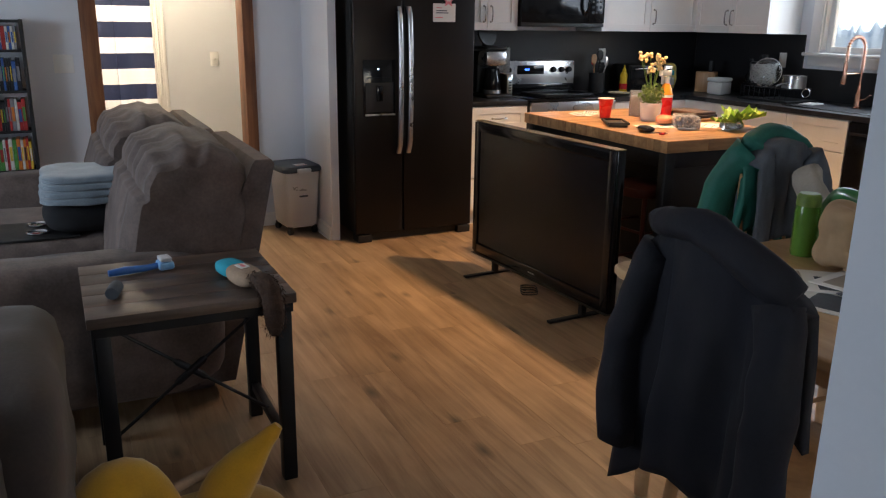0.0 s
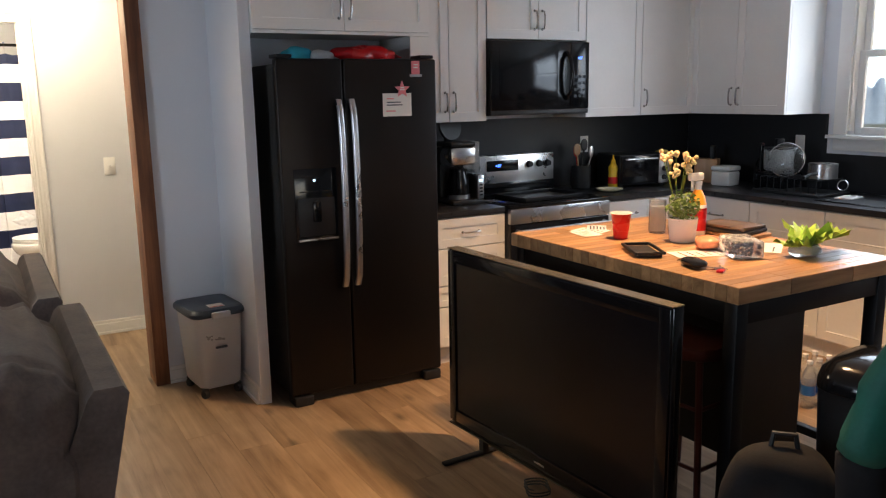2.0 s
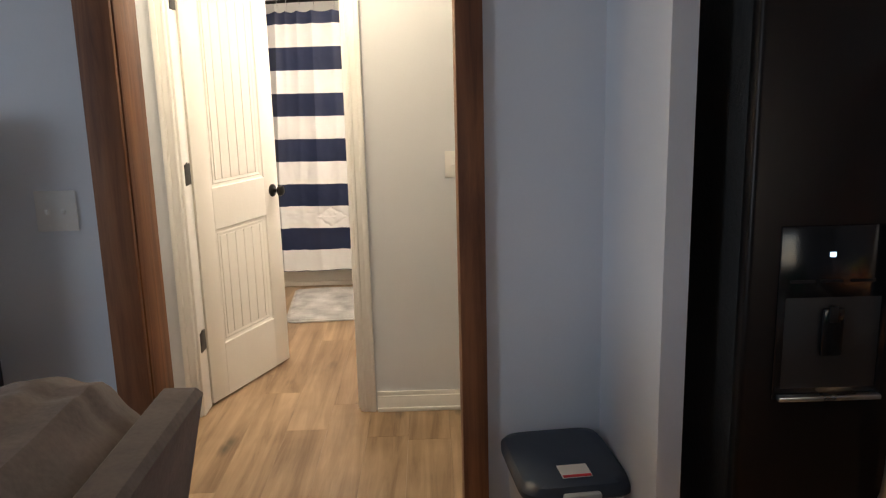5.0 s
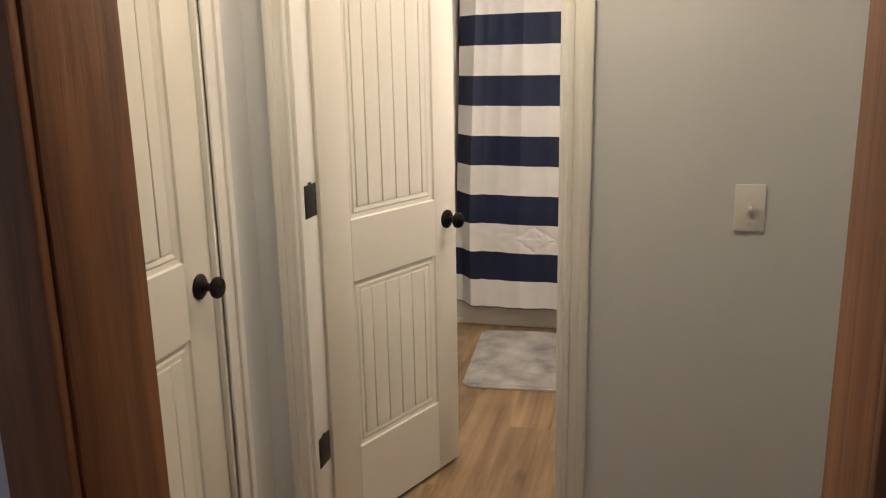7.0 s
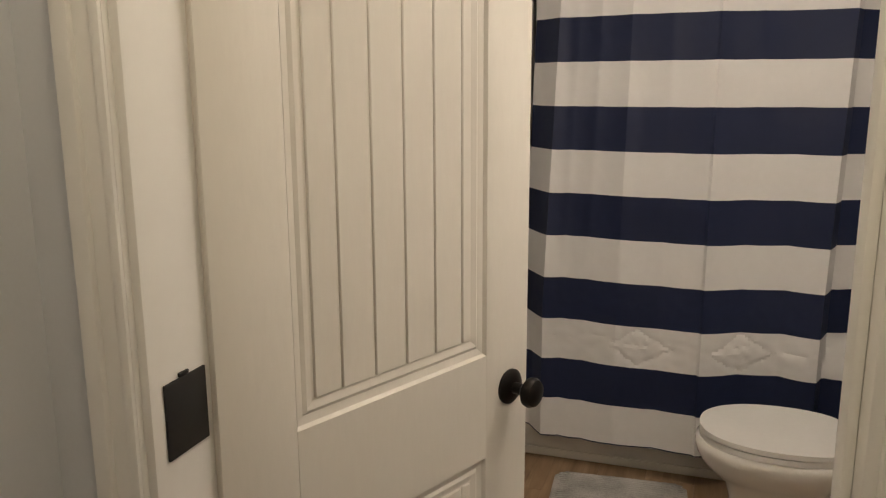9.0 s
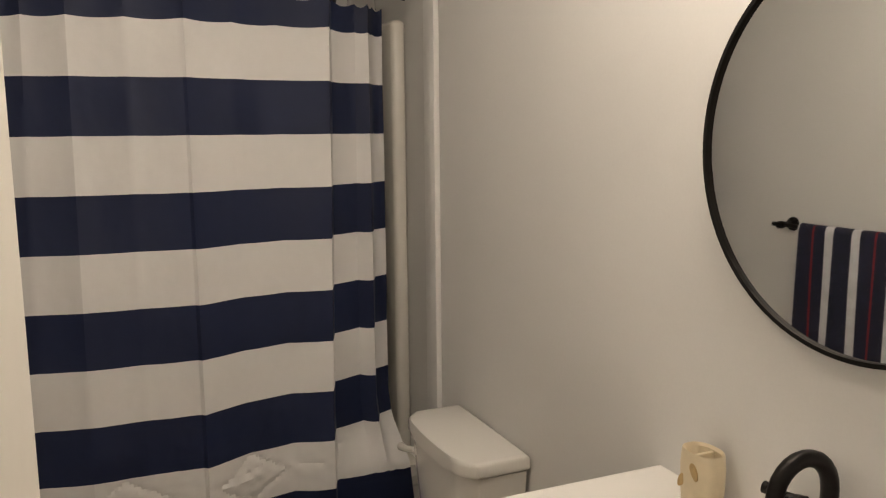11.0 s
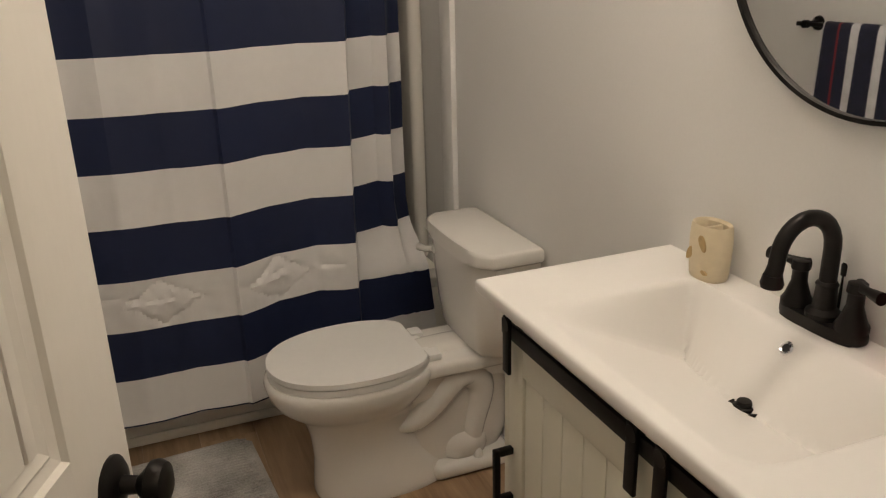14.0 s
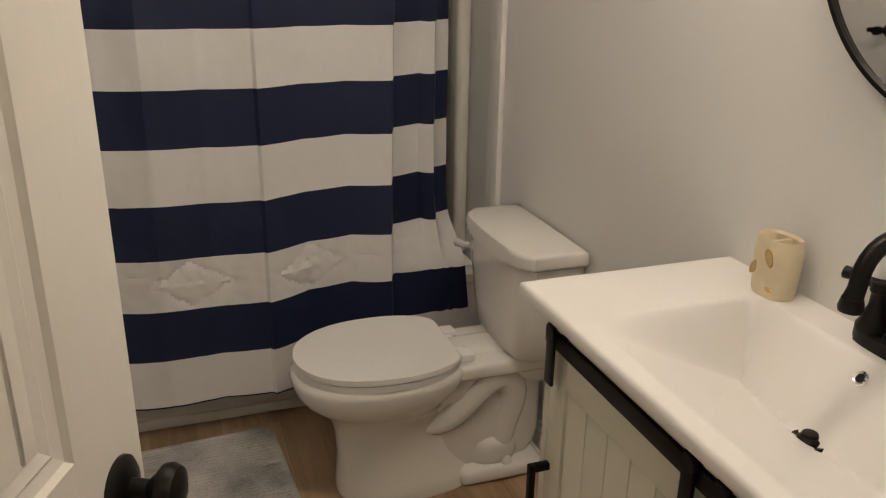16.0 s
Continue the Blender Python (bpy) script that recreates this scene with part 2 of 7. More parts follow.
TOWELWHITE = mat("white_terry", (0.62, 0.62, 0.64), 0.95, 0, 0.12, 30, 0.9, 170)
TOWELRED = mat("red_terry", (0.22, 0.020, 0.028), 0.95, 0, 0.2, 30, 0.9, 170)
SOAP = mat("green_soap", (0.42, 0.62, 0.50), 0.08, 0, 0.05, 4, 0, trans=0.7, ior=1.33)
SEATRED = mat("oxblood_vinyl", (0.10, 0.022, 0.016), 0.4, 0, 0.15, 8, 0.1)
SKYPAINT = mat("painted_sky", (0.16, 0.34, 0.60), 0.5, 0, 0.2, 12, 0)
PEAKPAINT = mat("painted_rock", (0.55, 0.56, 0.58), 0.5, 0, 0.5, 40, 0)
LEDBLUE = mat("blue_display", (0.02, 0.05, 0.3), 0.3, 0, 0, 2, 0, emit=(0.05, 0.15, 1.0), strength=3.0)
LEDWHITE = mat("white_display", (0.1, 0.2, 0.3), 0.3, 0, 0, 2, 0, emit=(0.5, 0.75, 1.0), strength=1.5)
BULB = mat("lamp_glass", (0.9, 0.85, 0.75), 0.3, 0, 0, 2, 0, emit=(1.0, 0.82, 0.58), strength=6.0)
SKYGLOW = mat("overcast_glow", (0.6, 0.65, 0.7), 0.9, 0, 0.02, 0.05, 0, emit=(0.80, 0.90, 1.0), strength=1.3)
GRASS = mat("winter_lawn", (0.13, 0.115, 0.07), 0.95, 0, 0.3, 0.4, 0.5, 12)
# distance haze is mixed into the pale base colour of the woods
WOODS = mat("hazed_bare_woods", (0.42, 0.45, 0.48), 0.95, 0, 0.35, 0.5, 0.3, 6, stretch=(1, 1, 0.4))

# ---- mesh helpers ----
def box(bm, x0, y0, z0, x1, y1, z1, r=0.0, seg=2):
    """An upright block between two corners, its edges rounded by r."""
    v = [bm.verts.new(c) for c in ((x0, y0, z0), (x1, y0, z0), (x1, y1, z0), (x0, y1, z0), (x0, y0, z1), (x1, y0, z1), (x1, y1, z1), (x0, y1, z1))]
    f = [bm.faces.new([v[i] for i in q]) for q in ((3, 2, 1, 0), (4, 5, 6, 7), (0, 1, 5, 4), (1, 2, 6, 5), (2, 3, 7, 6), (3, 0, 4, 7))]
    if r:
        edges = list({e for q in f for e in q.edges})
        got = bmesh.ops.bevel(bm, geom=edges, offset=min(r, 0.49 * min(abs(x1 - x0), abs(y1 - y0), abs(z1 - z0))), segments=seg, profile=0.5, affect="EDGES")
        return list({q for q in got["verts"]} | {q for q in v if q.is_valid})
    return v


def moved(bm, verts, m):
    bmesh.ops.transform(bm, matrix=m, verts=[v for v in verts if v.is_valid])
    return verts


def prism(bm, pts, z0, z1, r=0.0, seg=2):
    """An outline in x and y drawn up from z0 to z1."""
    lo, hi = [bm.verts.new((x, y, z0)) for x, y in pts], [bm.verts.new((x, y, z1)) for x, y in pts]
    n = len(pts)
    f = [bm.faces.new(list(reversed(lo))), bm.faces.new(hi)]
    f += [bm.faces.new((lo[i], lo[(i + 1) % n], hi[(i + 1) % n], hi[i])) for i in range(n)]
    if r:
        edges = [e for e in {e for q in f[:2] for e in q.edges}]
        bmesh.ops.bevel(bm, geom=edges, offset=r, segments=seg, profile=0.5, affect="EDGES")
    return lo + hi


def lathe(bm, prof, seg=24, cx=0.0, cy=0.0, sx=1.0, sy=1.0):
    """A profile of (radius, height) turned about the upright through cx, cy."""
    rings = []
    for r, z in prof:
        if r < 1e-5:
            rings.append([bm.verts.new((cx, cy, z))])
        else:
            rings.append([bm.verts.new((cx + sx * r * math.cos(2 * math.pi * i / seg), cy + sy * r * math.sin(2 * math.pi * i / seg), z)) for i in range(seg)])
    for a, b in zip(rings, rings[1:]):
        for i in range(seg):
            j = (i + 1) % seg
            q = ([a[0]] if len(a) == 1 else [a[i], a[j]]) + ([b[0]] if len(b) == 1 else [b[j], b[i]])
            if len(q) > 2:
                bm.faces.new(q)
    return [v for r in rings for v in r]


def tube(bm, pts, r, seg=10, closed=False, cap=True):
    """A round bar of radius r (or a radius for each point) along points."""
    pts = [Vector(p) for p in pts]
    n = len(pts)
    rs = r if isinstance(r, (list, tuple)) else [r] * n
    rings, side = [], None
    for i, p in enumerate(pts):
        a, b = (pts[i - 1], pts[(i + 1) % n]) if closed else (pts[max(i - 1, 0)], pts[min(i + 1, n - 1)])
        d = (b - a).normalized()
        if side is None:
            side = d.cross(Vector((0, 0, 1)) if abs(d.z) < 0.9 else Vector((1, 0, 0))).normalized()
        side = (side - d * side.dot(d)).normalized()
        up = d.cross(side)
        rings.append([bm.verts.new(p + rs[i] * (side * math.cos(2 * math.pi * k / seg) + up * math.sin(2 * math.pi * k / seg))) for k in range(seg)])
    for i in range(n if closed else n - 1):
        a, b = rings[i], rings[(i + 1) % n]
        for k in range(seg):
            bm.faces.new((a[k], a[(k + 1) % seg], b[(k + 1) % seg], b[k]))
    if cap and not closed:
        bm.faces.new(list(reversed(rings[0])))
        bm.faces.new(rings[-1])
    return [v for q in rings for v in q]


def curve(p0, p1, p2, p3, n=10):
    """Points along a Bezier curve."""
    p0, p1, p2, p3 = (Vector(p) for p in (p0, p1, p2, p3))
    return [(1 - t) ** 3 * p0 + 3 * (1 - t) ** 2 * t * p1 + 3 * (1 - t) * t * t * p2 + t ** 3 * p3 for t in (i / n for i in range(n + 1))]


def cushion(bm, x0, y0, z0, x1, y1, z1, power=4.0, seg=16, lump=0.0, freq=6.0):
    """A stuffed block: a superellipsoid with soft lumps."""
    c, h = Vector(((x0 + x1) / 2, (y0 + y1) / 2, (z0 + z1) / 2)), Vector(((x1 - x0) / 2, (y1 - y0) / 2, (z1 - z0) / 2))
    res = bmesh.ops.create_icosphere(bm, subdivisions=4 if seg >= 16 else 3, radius=1.0)
    for v in res["verts"]:
        d = v.co.normalized()
        k = (abs(d.x) ** power + abs(d.y) ** power + abs(d.z) ** power) ** (-1 / power)
        p = Vector((d.x * k * h.x, d.y * k * h.y, d.z * k * h.z)) + c
        if lump:
            p += d * lump * noise.noise(p * freq)
        v.co = p
    return res["verts"]


def blank():
    return bmesh.new()


def part(name, bm, material, parent=None, label="", smooth=True, angle=40):
    """Links a bmesh as one mesh object under a thing or a part."""
    bmesh.ops.recalc_face_normals(bm, faces=bm.faces)
    me = bpy.data.meshes.new(name)
    bm.to_mesh(me)
    bm.free()
    me.materials.append(material)
    if smooth:
        me.shade_smooth()
        me.set_sharp_from_angle(angle=radians(angle))
    ob = new(name, me)
    if parent:
        ob.parent = parent
    if label:
        ob["label"] = label
    return ob


def thing(name, label, category, x=0.0, y=0.0, z=0.0, rz=0.0, group="", kind=""):
    ob = new(name)
    ob.empty_display_size = 0.05
    ob.matrix_basis = pose(x, y, z, 0, 0, rz)
    return tagged(ob, label, category, group, kind)


def bpart(name, material, parent, *boxes, r=0.0, label="", seg=2):
    """One part made of blocks (x0, y0, z0, x1, y1, z1)."""
    bm = blank()
    for b in boxes:
        box(bm, *b, r, seg)
    return part(name, bm, material, parent, label)


def structure(name, label, material, *boxes, category="wall", r=0.0):
    ob = bpart(name, material, None, *boxes, r=r)
    return tagged(ob, label, category, kind="structure")


def words(text, size, m, material, parent=None, name="lettering", depth=0.0006, width=1.0):
    """Raised lettering with the built-in font, as a mesh."""
    cu = bpy.data.curves.new(name, "FONT")
    cu.body, cu.size, cu.extrude, cu.align_x, cu.align_y = text, size, depth, "CENTER", "CENTER"
    tmp = bpy.data.objects.new(name, cu)
    me = bpy.data.meshes.new_from_object(tmp)
    bpy.data.objects.remove(tmp)
    me.transform(m @ Matrix.Diagonal((width, 1, 1, 1)))
    me.materials.clear()
    me.materials.append(material)
    ob = new(name, me)
    if parent:
        ob.parent = parent
    return ob



def slab(bm, outline, z0, z1, r=0.01, seg=3):
    prism(bm, outline, z0, z1, r, seg)


def egg(cx, a_front, a_back, b, n=40, p=2.3):
    """Elongated outline with its long end towards -x."""
    pts = []
    for i in range(n):
        t = 2 * math.pi * i / n
        c, s = math.cos(t), math.sin(t)
        a = a_back if c > 0 else a_front
        pts.append((cx + a * math.copysign(abs(c) ** (2 / p), c), b * math.copysign(abs(s) ** (2 / p), s)))
    return pts


def loft(bm, rings, cap=True):
    rows = [[bm.verts.new(p) for p in ring] for ring in rings]
    n = len(rows[0])
    for a, b in zip(rows, rows[1:]):
        for i in range(n):
            bm.faces.new((a[i], a[(i + 1) % n], b[(i + 1) % n], b[i]))
    if cap:
        bm.faces.new(list(reversed(rows[0])))
        bm.faces.new(rows[-1])


def party_cup(label, x, y, z, rz=0):
    c = thing("plastic_cup", label, "cup", x, y, z, rz)
    prof = [(0, 0.002), (0.029, 0.002), (0.030, 0.0), (0.031, 0.004), (0.0335, 0.035), (0.035, 0.036), (0.0385, 0.075), (0.0395, 0.076), (0.043, 0.108), (0.0455, 0.112)]
    bm = blank(); lathe(bm, prof, 32); part("wall", bm, REDPLASTIC, c)
    bm = blank(); tube(bm, [(0.0455 * math.cos(a), 0.0455 * math.sin(a), 0.1125) for a in (2 * math.pi * i / 32 for i in range(32))], 0.0022, 8, True)
    part("rim", bm, WHITEPLASTIC, c, "rolled white rim")
    bm = blank(); lathe(bm, [(0.0445, 0.111), (0.042, 0.106), (0.038, 0.074), (0.0325, 0.034), (0.029, 0.006), (0, 0.006)], 32); part("lining", bm, WHITEPLASTIC, c, "white inside")
    return c

# ---- the setting ----
HIGH = 2.44
WY, HY0, HY1, BY0 = 6.02, 6.19, 7.255, 7.37   # kitchen wall face, hall, bathroom
BX0, BX1, TUBY, BY1 = 0.285, 1.737, 9.585, 10.40
# ground and distance outside the windows
structure("ground", "brown winter lawn outside the house", GRASS, (-60, -60, -0.6, 60, 60, -0.5), category="ground")
bm = blank()
prev = None
for i in range(700):
    a = -1.35 + 2.7 * i / 699
    h = 1.9 + 1.1 * noise.noise((i * 0.045, 0, 0)) + random.uniform(-0.35, 0.35)
    ring = [bm.verts.new((5 + d * math.cos(a), 4 + d * math.sin(a), z)) for d, z in ((47, -0.6), (48, h * 0.6), (49, h), (51, h * 0.8), (52, -0.6))]
    if prev:
        for p in range(4):
            bm.faces.new((prev[p], prev[p + 1], ring[p + 1], ring[p]))
    prev = ring
tagged(part("backdrop", bm, WOODS), "leafless woods far behind the lawn, greyed by haze in their colour", "woods", kind="structure")

structure("backdrop_sky", "bright overcast sky beyond the woods", SKYGLOW, (58.0, -58, -0.55, 58.2, 58, 40), category="sky")
structure("floor_base", "subfloor under the wood-look planks", BLACK, (-3.1, -1.9, -0.12, 5.75, 10.5, -0.012), category="floor")
structure("ceiling", "flat white ceiling", CEILING, (-3.1, -1.9, HIGH, 5.75, 10.5, HIGH + 0.1), category="ceiling")
# kitchen wall with the framed opening to the hall
structure("wall_north", "pale blue-grey painted wall with a wide opening", PAINT_BLUE,
          (-3.1, WY, -0.012, 0.56, HY0, HIGH), (0.56, WY, 2.16, 1.62, HY0, HIGH), (1.62, WY, -0.012, 5.75, HY0, HIGH))
structure("wall_stub", "narrow painted end wall beside the refrigerator", PAINT_BLUE, (1.965, 5.42, -0.012, 2.02, WY, HIGH))
# sink wall with its window
SW0, SW1, SZ0, SZ1 = 3.55, 4.70, 1.27, 2.24
structure("wall_east", "pale blue-grey kitchen wall with a window", PAINT_BLUE,
          (5.60, -1.9, -0.012, 5.75, SW0, HIGH), (5.60, SW1, -0.012, 5.75, WY, HIGH), (5.60, SW0, -0.012, 5.75, SW1, SZ0), (5.60, SW0, SZ1, 5.75, SW1, HIGH))
structure("wall_south", "pale blue-grey wall with two windows", PAINT_BLUE,
          (-3.1, -1.9, -0.012, 1.85, -1.78, HIGH), (3.35, -1.9, -0.012, 5.6, -1.78, HIGH), (1.85, -1.9, -0.012, 3.35, -1.78, 0.95), (1.85, -1.9, 2.15, 3.35, -1.78, HIGH))
structure("wall_west", "pale blue-grey living room wall with an assumed window", PAINT_BLUE,
          (-3.1, -1.78, -0.012, -2.98, 2.45, HIGH), (-3.1, 3.95, -0.012, -2.98, WY, HIGH), (-3.1, 2.45, -0.012, -2.98, 3.95, 0.95), (-3.1, 2.45, 2.15, -2.98, 3.95, HIGH))
structure("wall_entry", "pale blue-grey wall end beside the entry", PAINT_BLUE, (0.72, -1.78, -0.012, 0.84, 0.583, HIGH))
# hall and bathroom walls
LX = 0.262
structure("wall_hall_west", "white-grey hall end wall around a closed door", PAINT_BLUE,
          (0.07, HY0, -0.012, LX, 6.25, HIGH), (0.07, 7.03, -0.012, LX, HY1, HIGH), (0.07, 6.25, 2.05, LX, 7.03, HIGH))
structure("wall_hall_east", "pale grey wall closing the hall", PAINT_BLUE, (3.2, HY0, -0.012, 3.3, BY0, HIGH))
DX0, DX1 = 0.40, 1.128
structure("wall_hall_north", "pale grey hall wall around the bathroom doorway", PAINT_BLUE,
          (0.07, HY1, -0.012, DX0 - 0.012, BY0, HIGH), (DX1 + 0.012, HY1, -0.012, 3.3, BY0, HIGH), (DX0 - 0.012, HY1, 2.062, DX1 + 0.012, BY0, HIGH))
structure("wall_bath_west", "pale grey bathroom wall with a towel bar", PAINT_BATH, (0.07, BY0, -0.012, BX0, 10.52, HIGH))
structure("wall_bath_east", "pale grey bathroom wall behind the vanity", PAINT_BATH, (BX1, BY0, -0.012, BX1 + 0.12, 10.52, HIGH))
structure("wall_bath_north", "pale grey bathroom wall behind the tub", PAINT_BATH, (BX0, BY1, -0.012, BX1, 10.52, HIGH))

# stained timber frame of the wide opening
fr = tagged(new("door_frame_wide"), "reddish brown stained pine frame around the hall opening", "door frame", kind="structure")
for x0, x1, sgn in ((0.535, 0.637, 1), (1.550, 1.625, -1)):
    bpart("jamb_board", POSTWOOD, fr, (x0 + (0.045 if sgn > 0 else 0.0), WY - 0.004, 0, x1 if sgn > 0 else x0 + 0.03, HY0 + 0.004, 2.16), r=0.003)
    bpart("casing_board", POSTWOOD, fr, (x0, WY - 0.024, 0, x1 - 0.004 if sgn > 0 else x1, WY - 0.005, 2.25), r=0.003)
bpart("head_board", POSTWOOD, fr, (0.537, WY - 0.022, 2.152, 1.623, WY - 0.006, 2.25), (0.637, WY, 2.13, 1.55, HY0, 2.158), r=0.003)


def baseboard(x0, y0, x1, y1, side, high=0.095):
    """A moulded skirting board along a wall; side is the way it faces."""
    dx, dy = side
    ob = tagged(new("baseboard"), "white painted skirting board", "baseboard", kind="structure")
    for d, z0, z1 in ((0.013, 0.0, high * 0.78), (0.008, high * 0.78, high), (0.022, 0.0, 0.018)):
        bpart("moulding", TRIM, ob, (min(x0, x1 + 0) + min(0, dx * d), min(y0, y1) + min(0, dy * d), z0, max(x0, x1) + max(0, dx * d), max(y0, y1) + max(0, dy * d), z1), r=0.002)
    return ob


baseboard(DX1 + 0.075, HY1, 3.2, HY1, (0, -1))
baseboard(1.622, WY, 1.96, WY, (0, -1))
baseboard(1.965, 5.43, 1.965, WY - 0.02, (-1, 0))
baseboard(BX1, 8.35, BX1, 9.47, (-1, 0))
baseboard(-2.98, WY, 0.51, WY, (0, -1))
baseboard(BX0, BY0, BX0, 9.4, (1, 0))


def casing(name, label, runs):
    """Door trim with a flat inner band and a raised outer band."""
    ob = tagged(new(name), label, "door trim", kind="structure")
    for b in runs:
        bpart("trim_board", TRIM, ob, b, r=0.004)
    return ob


# bathroom doorway trim and jambs
casing("trim_bathroom_door", "white moulded casing of the bathroom doorway", [
    (DX0 - 0.062, HY1 - 0.013, 0, DX0 - 0.006, HY1, 2.055), (DX0 - 0.068, HY1 - 0.021, 0, DX0 - 0.044, HY1 - 0.001, 2.118), (DX0 - 0.022, HY1 - 0.017, 0, DX0 - 0.008, HY1 - 0.001, 2.055),
    (DX1 + 0.006, HY1 - 0.013, 0, DX1 + 0.062, HY1, 2.055), (DX1 + 0.044, HY1 - 0.021, 0, DX1 + 0.068, HY1 - 0.001, 2.118), (DX1 + 0.008, HY1 - 0.017, 0, DX1 + 0.022, HY1 - 0.001, 2.055),
    (DX0 - 0.062, HY1 - 0.012, 2.057, DX1 + 0.062, HY1, 2.112), (DX0 - 0.043, HY1 - 0.020, 2.092, DX1 + 0.043, HY1 - 0.001, 2.116)])
casing("jamb_bathroom_door", "white painted door jambs and stop", [
    (DX0 - 0.010, HY1 - 0.004, 0, DX0 + 0.006, BY0 + 0.004, 2.06), (DX1 - 0.006, HY1 - 0.004, 0, DX1 + 0.010, BY0 + 0.004, 2.06), (DX0 + 0.006, HY1 - 0.003, 2.044, DX1 - 0.006, BY0 + 0.003, 2.06),
    (DX1 - 0.017, HY1 + 0.030, 0, DX1 - 0.006, HY1 + 0.072, 2.043)])
for z in (0.345, 1.115, 1.86):
    hp = tagged(new("hinge_plate"), "black hinge leaf let into the bathroom door jamb", "hinge")
    bpart("leaf", BLACK, hp, (DX0 + 0.0062, 7.272, z - 0.047, DX0 + 0.0100, 7.350, z + 0.047), r=0.0015)
    bpart("knuckle", BLACK, hp, (DX0 + 0.0062, 7.300, z + 0.0475, DX0 + 0.0098, 7.318, z + 0.053), r=0.001)
casing("trim_hall_door", "white moulded casing of the closed hall door", [
    (LX, 7.030, 0, LX + 0.012, 7.085, 2.07), (LX, 7.030, 0, LX + 0.016, 7.043, 2.07), (LX, 7.083, 0, LX + 0.021, 7.108, 2.13), (LX, 6.205, 0, LX + 0.013, 6.236, 2.07), (LX, 6.193, 0, LX + 0.021, 6.206, 2.13),
    (LX, 6.206, 2.072, LX + 0.012, 7.084, 2.125), (LX - 0.11, 7.018, 0, LX + 0.004, 7.034, 2.05), (LX - 0.11, 6.244, 0, LX + 0.004, 6.262, 2.05)])


def panel_door(name, label, width, high, m):
    """A moulded two-panel door with plank grooves; local x from the hinge, y through it, face at y = 0."""
    d = tagged(new(name), label, "door", kind="structure")
    d.matrix_basis = m
    t, st = 0.035, 0.122
    lower, upper = (0.272, 0.828), (1.022, high - 0.12)
    bpart("slab", DOORWHITE, d, (0, 0.009, 0.01, width, t - 0.009, high))
    for s, y0, y1 in ((1, 0.0, 0.010), (-1, t - 0.010, t)):
        bpart("stile", DOORWHITE, d, (0, y0, 0.01, st, y1, high), r=0.002)
        bpart("stile", DOORWHITE, d, (width - st, y0, 0.01, width, y1, high), r=0.002)
        for z0, z1 in ((0.01, lower[0]), (lower[1], upper[0]), (upper[1], high)):
            bpart("rail", DOORWHITE, d, (st, y0, z0, width - st, y1, z1))
        yy = y0 + 0.0005 if s > 0 else y1 - 0.0005
        for z0, z1 in (lower, upper):
            # sloped moulding round the field
            bm = blank()
            for k, (a, dep) in enumerate(((0.0, 0.0), (0.004, 0.006), (0.016, 0.0085), (0.022, 0.005), (0.034, 0.0088))):
                ring = [(st + a, z0 + a), (width - st - a, z0 + a), (width - st - a, z1 - a), (st + a, z1 - a)]
                vs = [bm.verts.new((x, yy + s * dep, z)) for x, z in ring]
                if k:
                    for i in range(4):
                        bm.faces.new((old[i], old[(i + 1) % 4], vs[(i + 1) % 4], vs[i]))
                old = vs
            part("moulding", bm, DOORWHITE, d, smooth=False)
            # tongue-and-groove field: full boards between two narrow ones
            x, end = st + 0.036, width - st - 0.036
            cuts = [x] + [x + 0.052 + 0.0672 * i for i in range(8) if x + 0.052 + 0.0672 * i < end - 0.012] + [end]
            for xa, xb in zip(cuts, cuts[1:]):
                yb = 0.0050 if s > 0 else t - 0.0125
                bpart("plank", DOORWHITE, d, (xa + 0.0017, yb, z0 + 0.036, xb - 0.0017, yb + 0.0075, z1 - 0.036), r=0.0018, seg=1)
    return d


def knob(door, x, z, face=-1, t=0.035):
    """Round door knob with its rose; face -1 stands off the front."""
    k = bpart("door_knob", ORB, door, (x - 0.003, -0.004, z - 0.003, x + 0.003, -0.001, z + 0.003), label="oil-rubbed bronze knob")
    for s, y0 in ((-1, 0.0), (1, t)):
        for nm, prof in (("rose", [(0.0, 0), (0.033, 0), (0.033, 0.004), (0.026, 0.010), (0.013, 0.013), (0, 0.013)]),
                         ("grip", [(0.0, 0.012), (0.011, 0.012), (0.010, 0.030), (0.016, 0.036), (0.0265, 0.044), (0.028, 0.052), (0.024, 0.060), (0.012, 0.065), (0, 0.066)])):
            bm = blank()
            vs = lathe(bm, prof, 24)
            moved(bm, vs, pose(x, y0, z, 90 if s < 0 else -90, 0, 0))
            part(nm, bm, ORB, k)


# bathroom door standing open inwards; its face turned to the hall
ANG = 66.9
bdoor = panel_door("door_bathroom", "cream-white moulded two-panel door standing half open", 0.660, 2.03, pose(DX0 + 0.018, 7.358, 0.006, 0, 0, ANG))
knob(bdoor, 0.606, 0.946)
hdoor = panel_door("door_hall", "white moulded two-panel door, closed, at the hall end", 0.752, 2.03, pose(LX - 0.012, 6.264, 0.006, 0, 0, 90))
knob(hdoor, 0.690, 0.948)


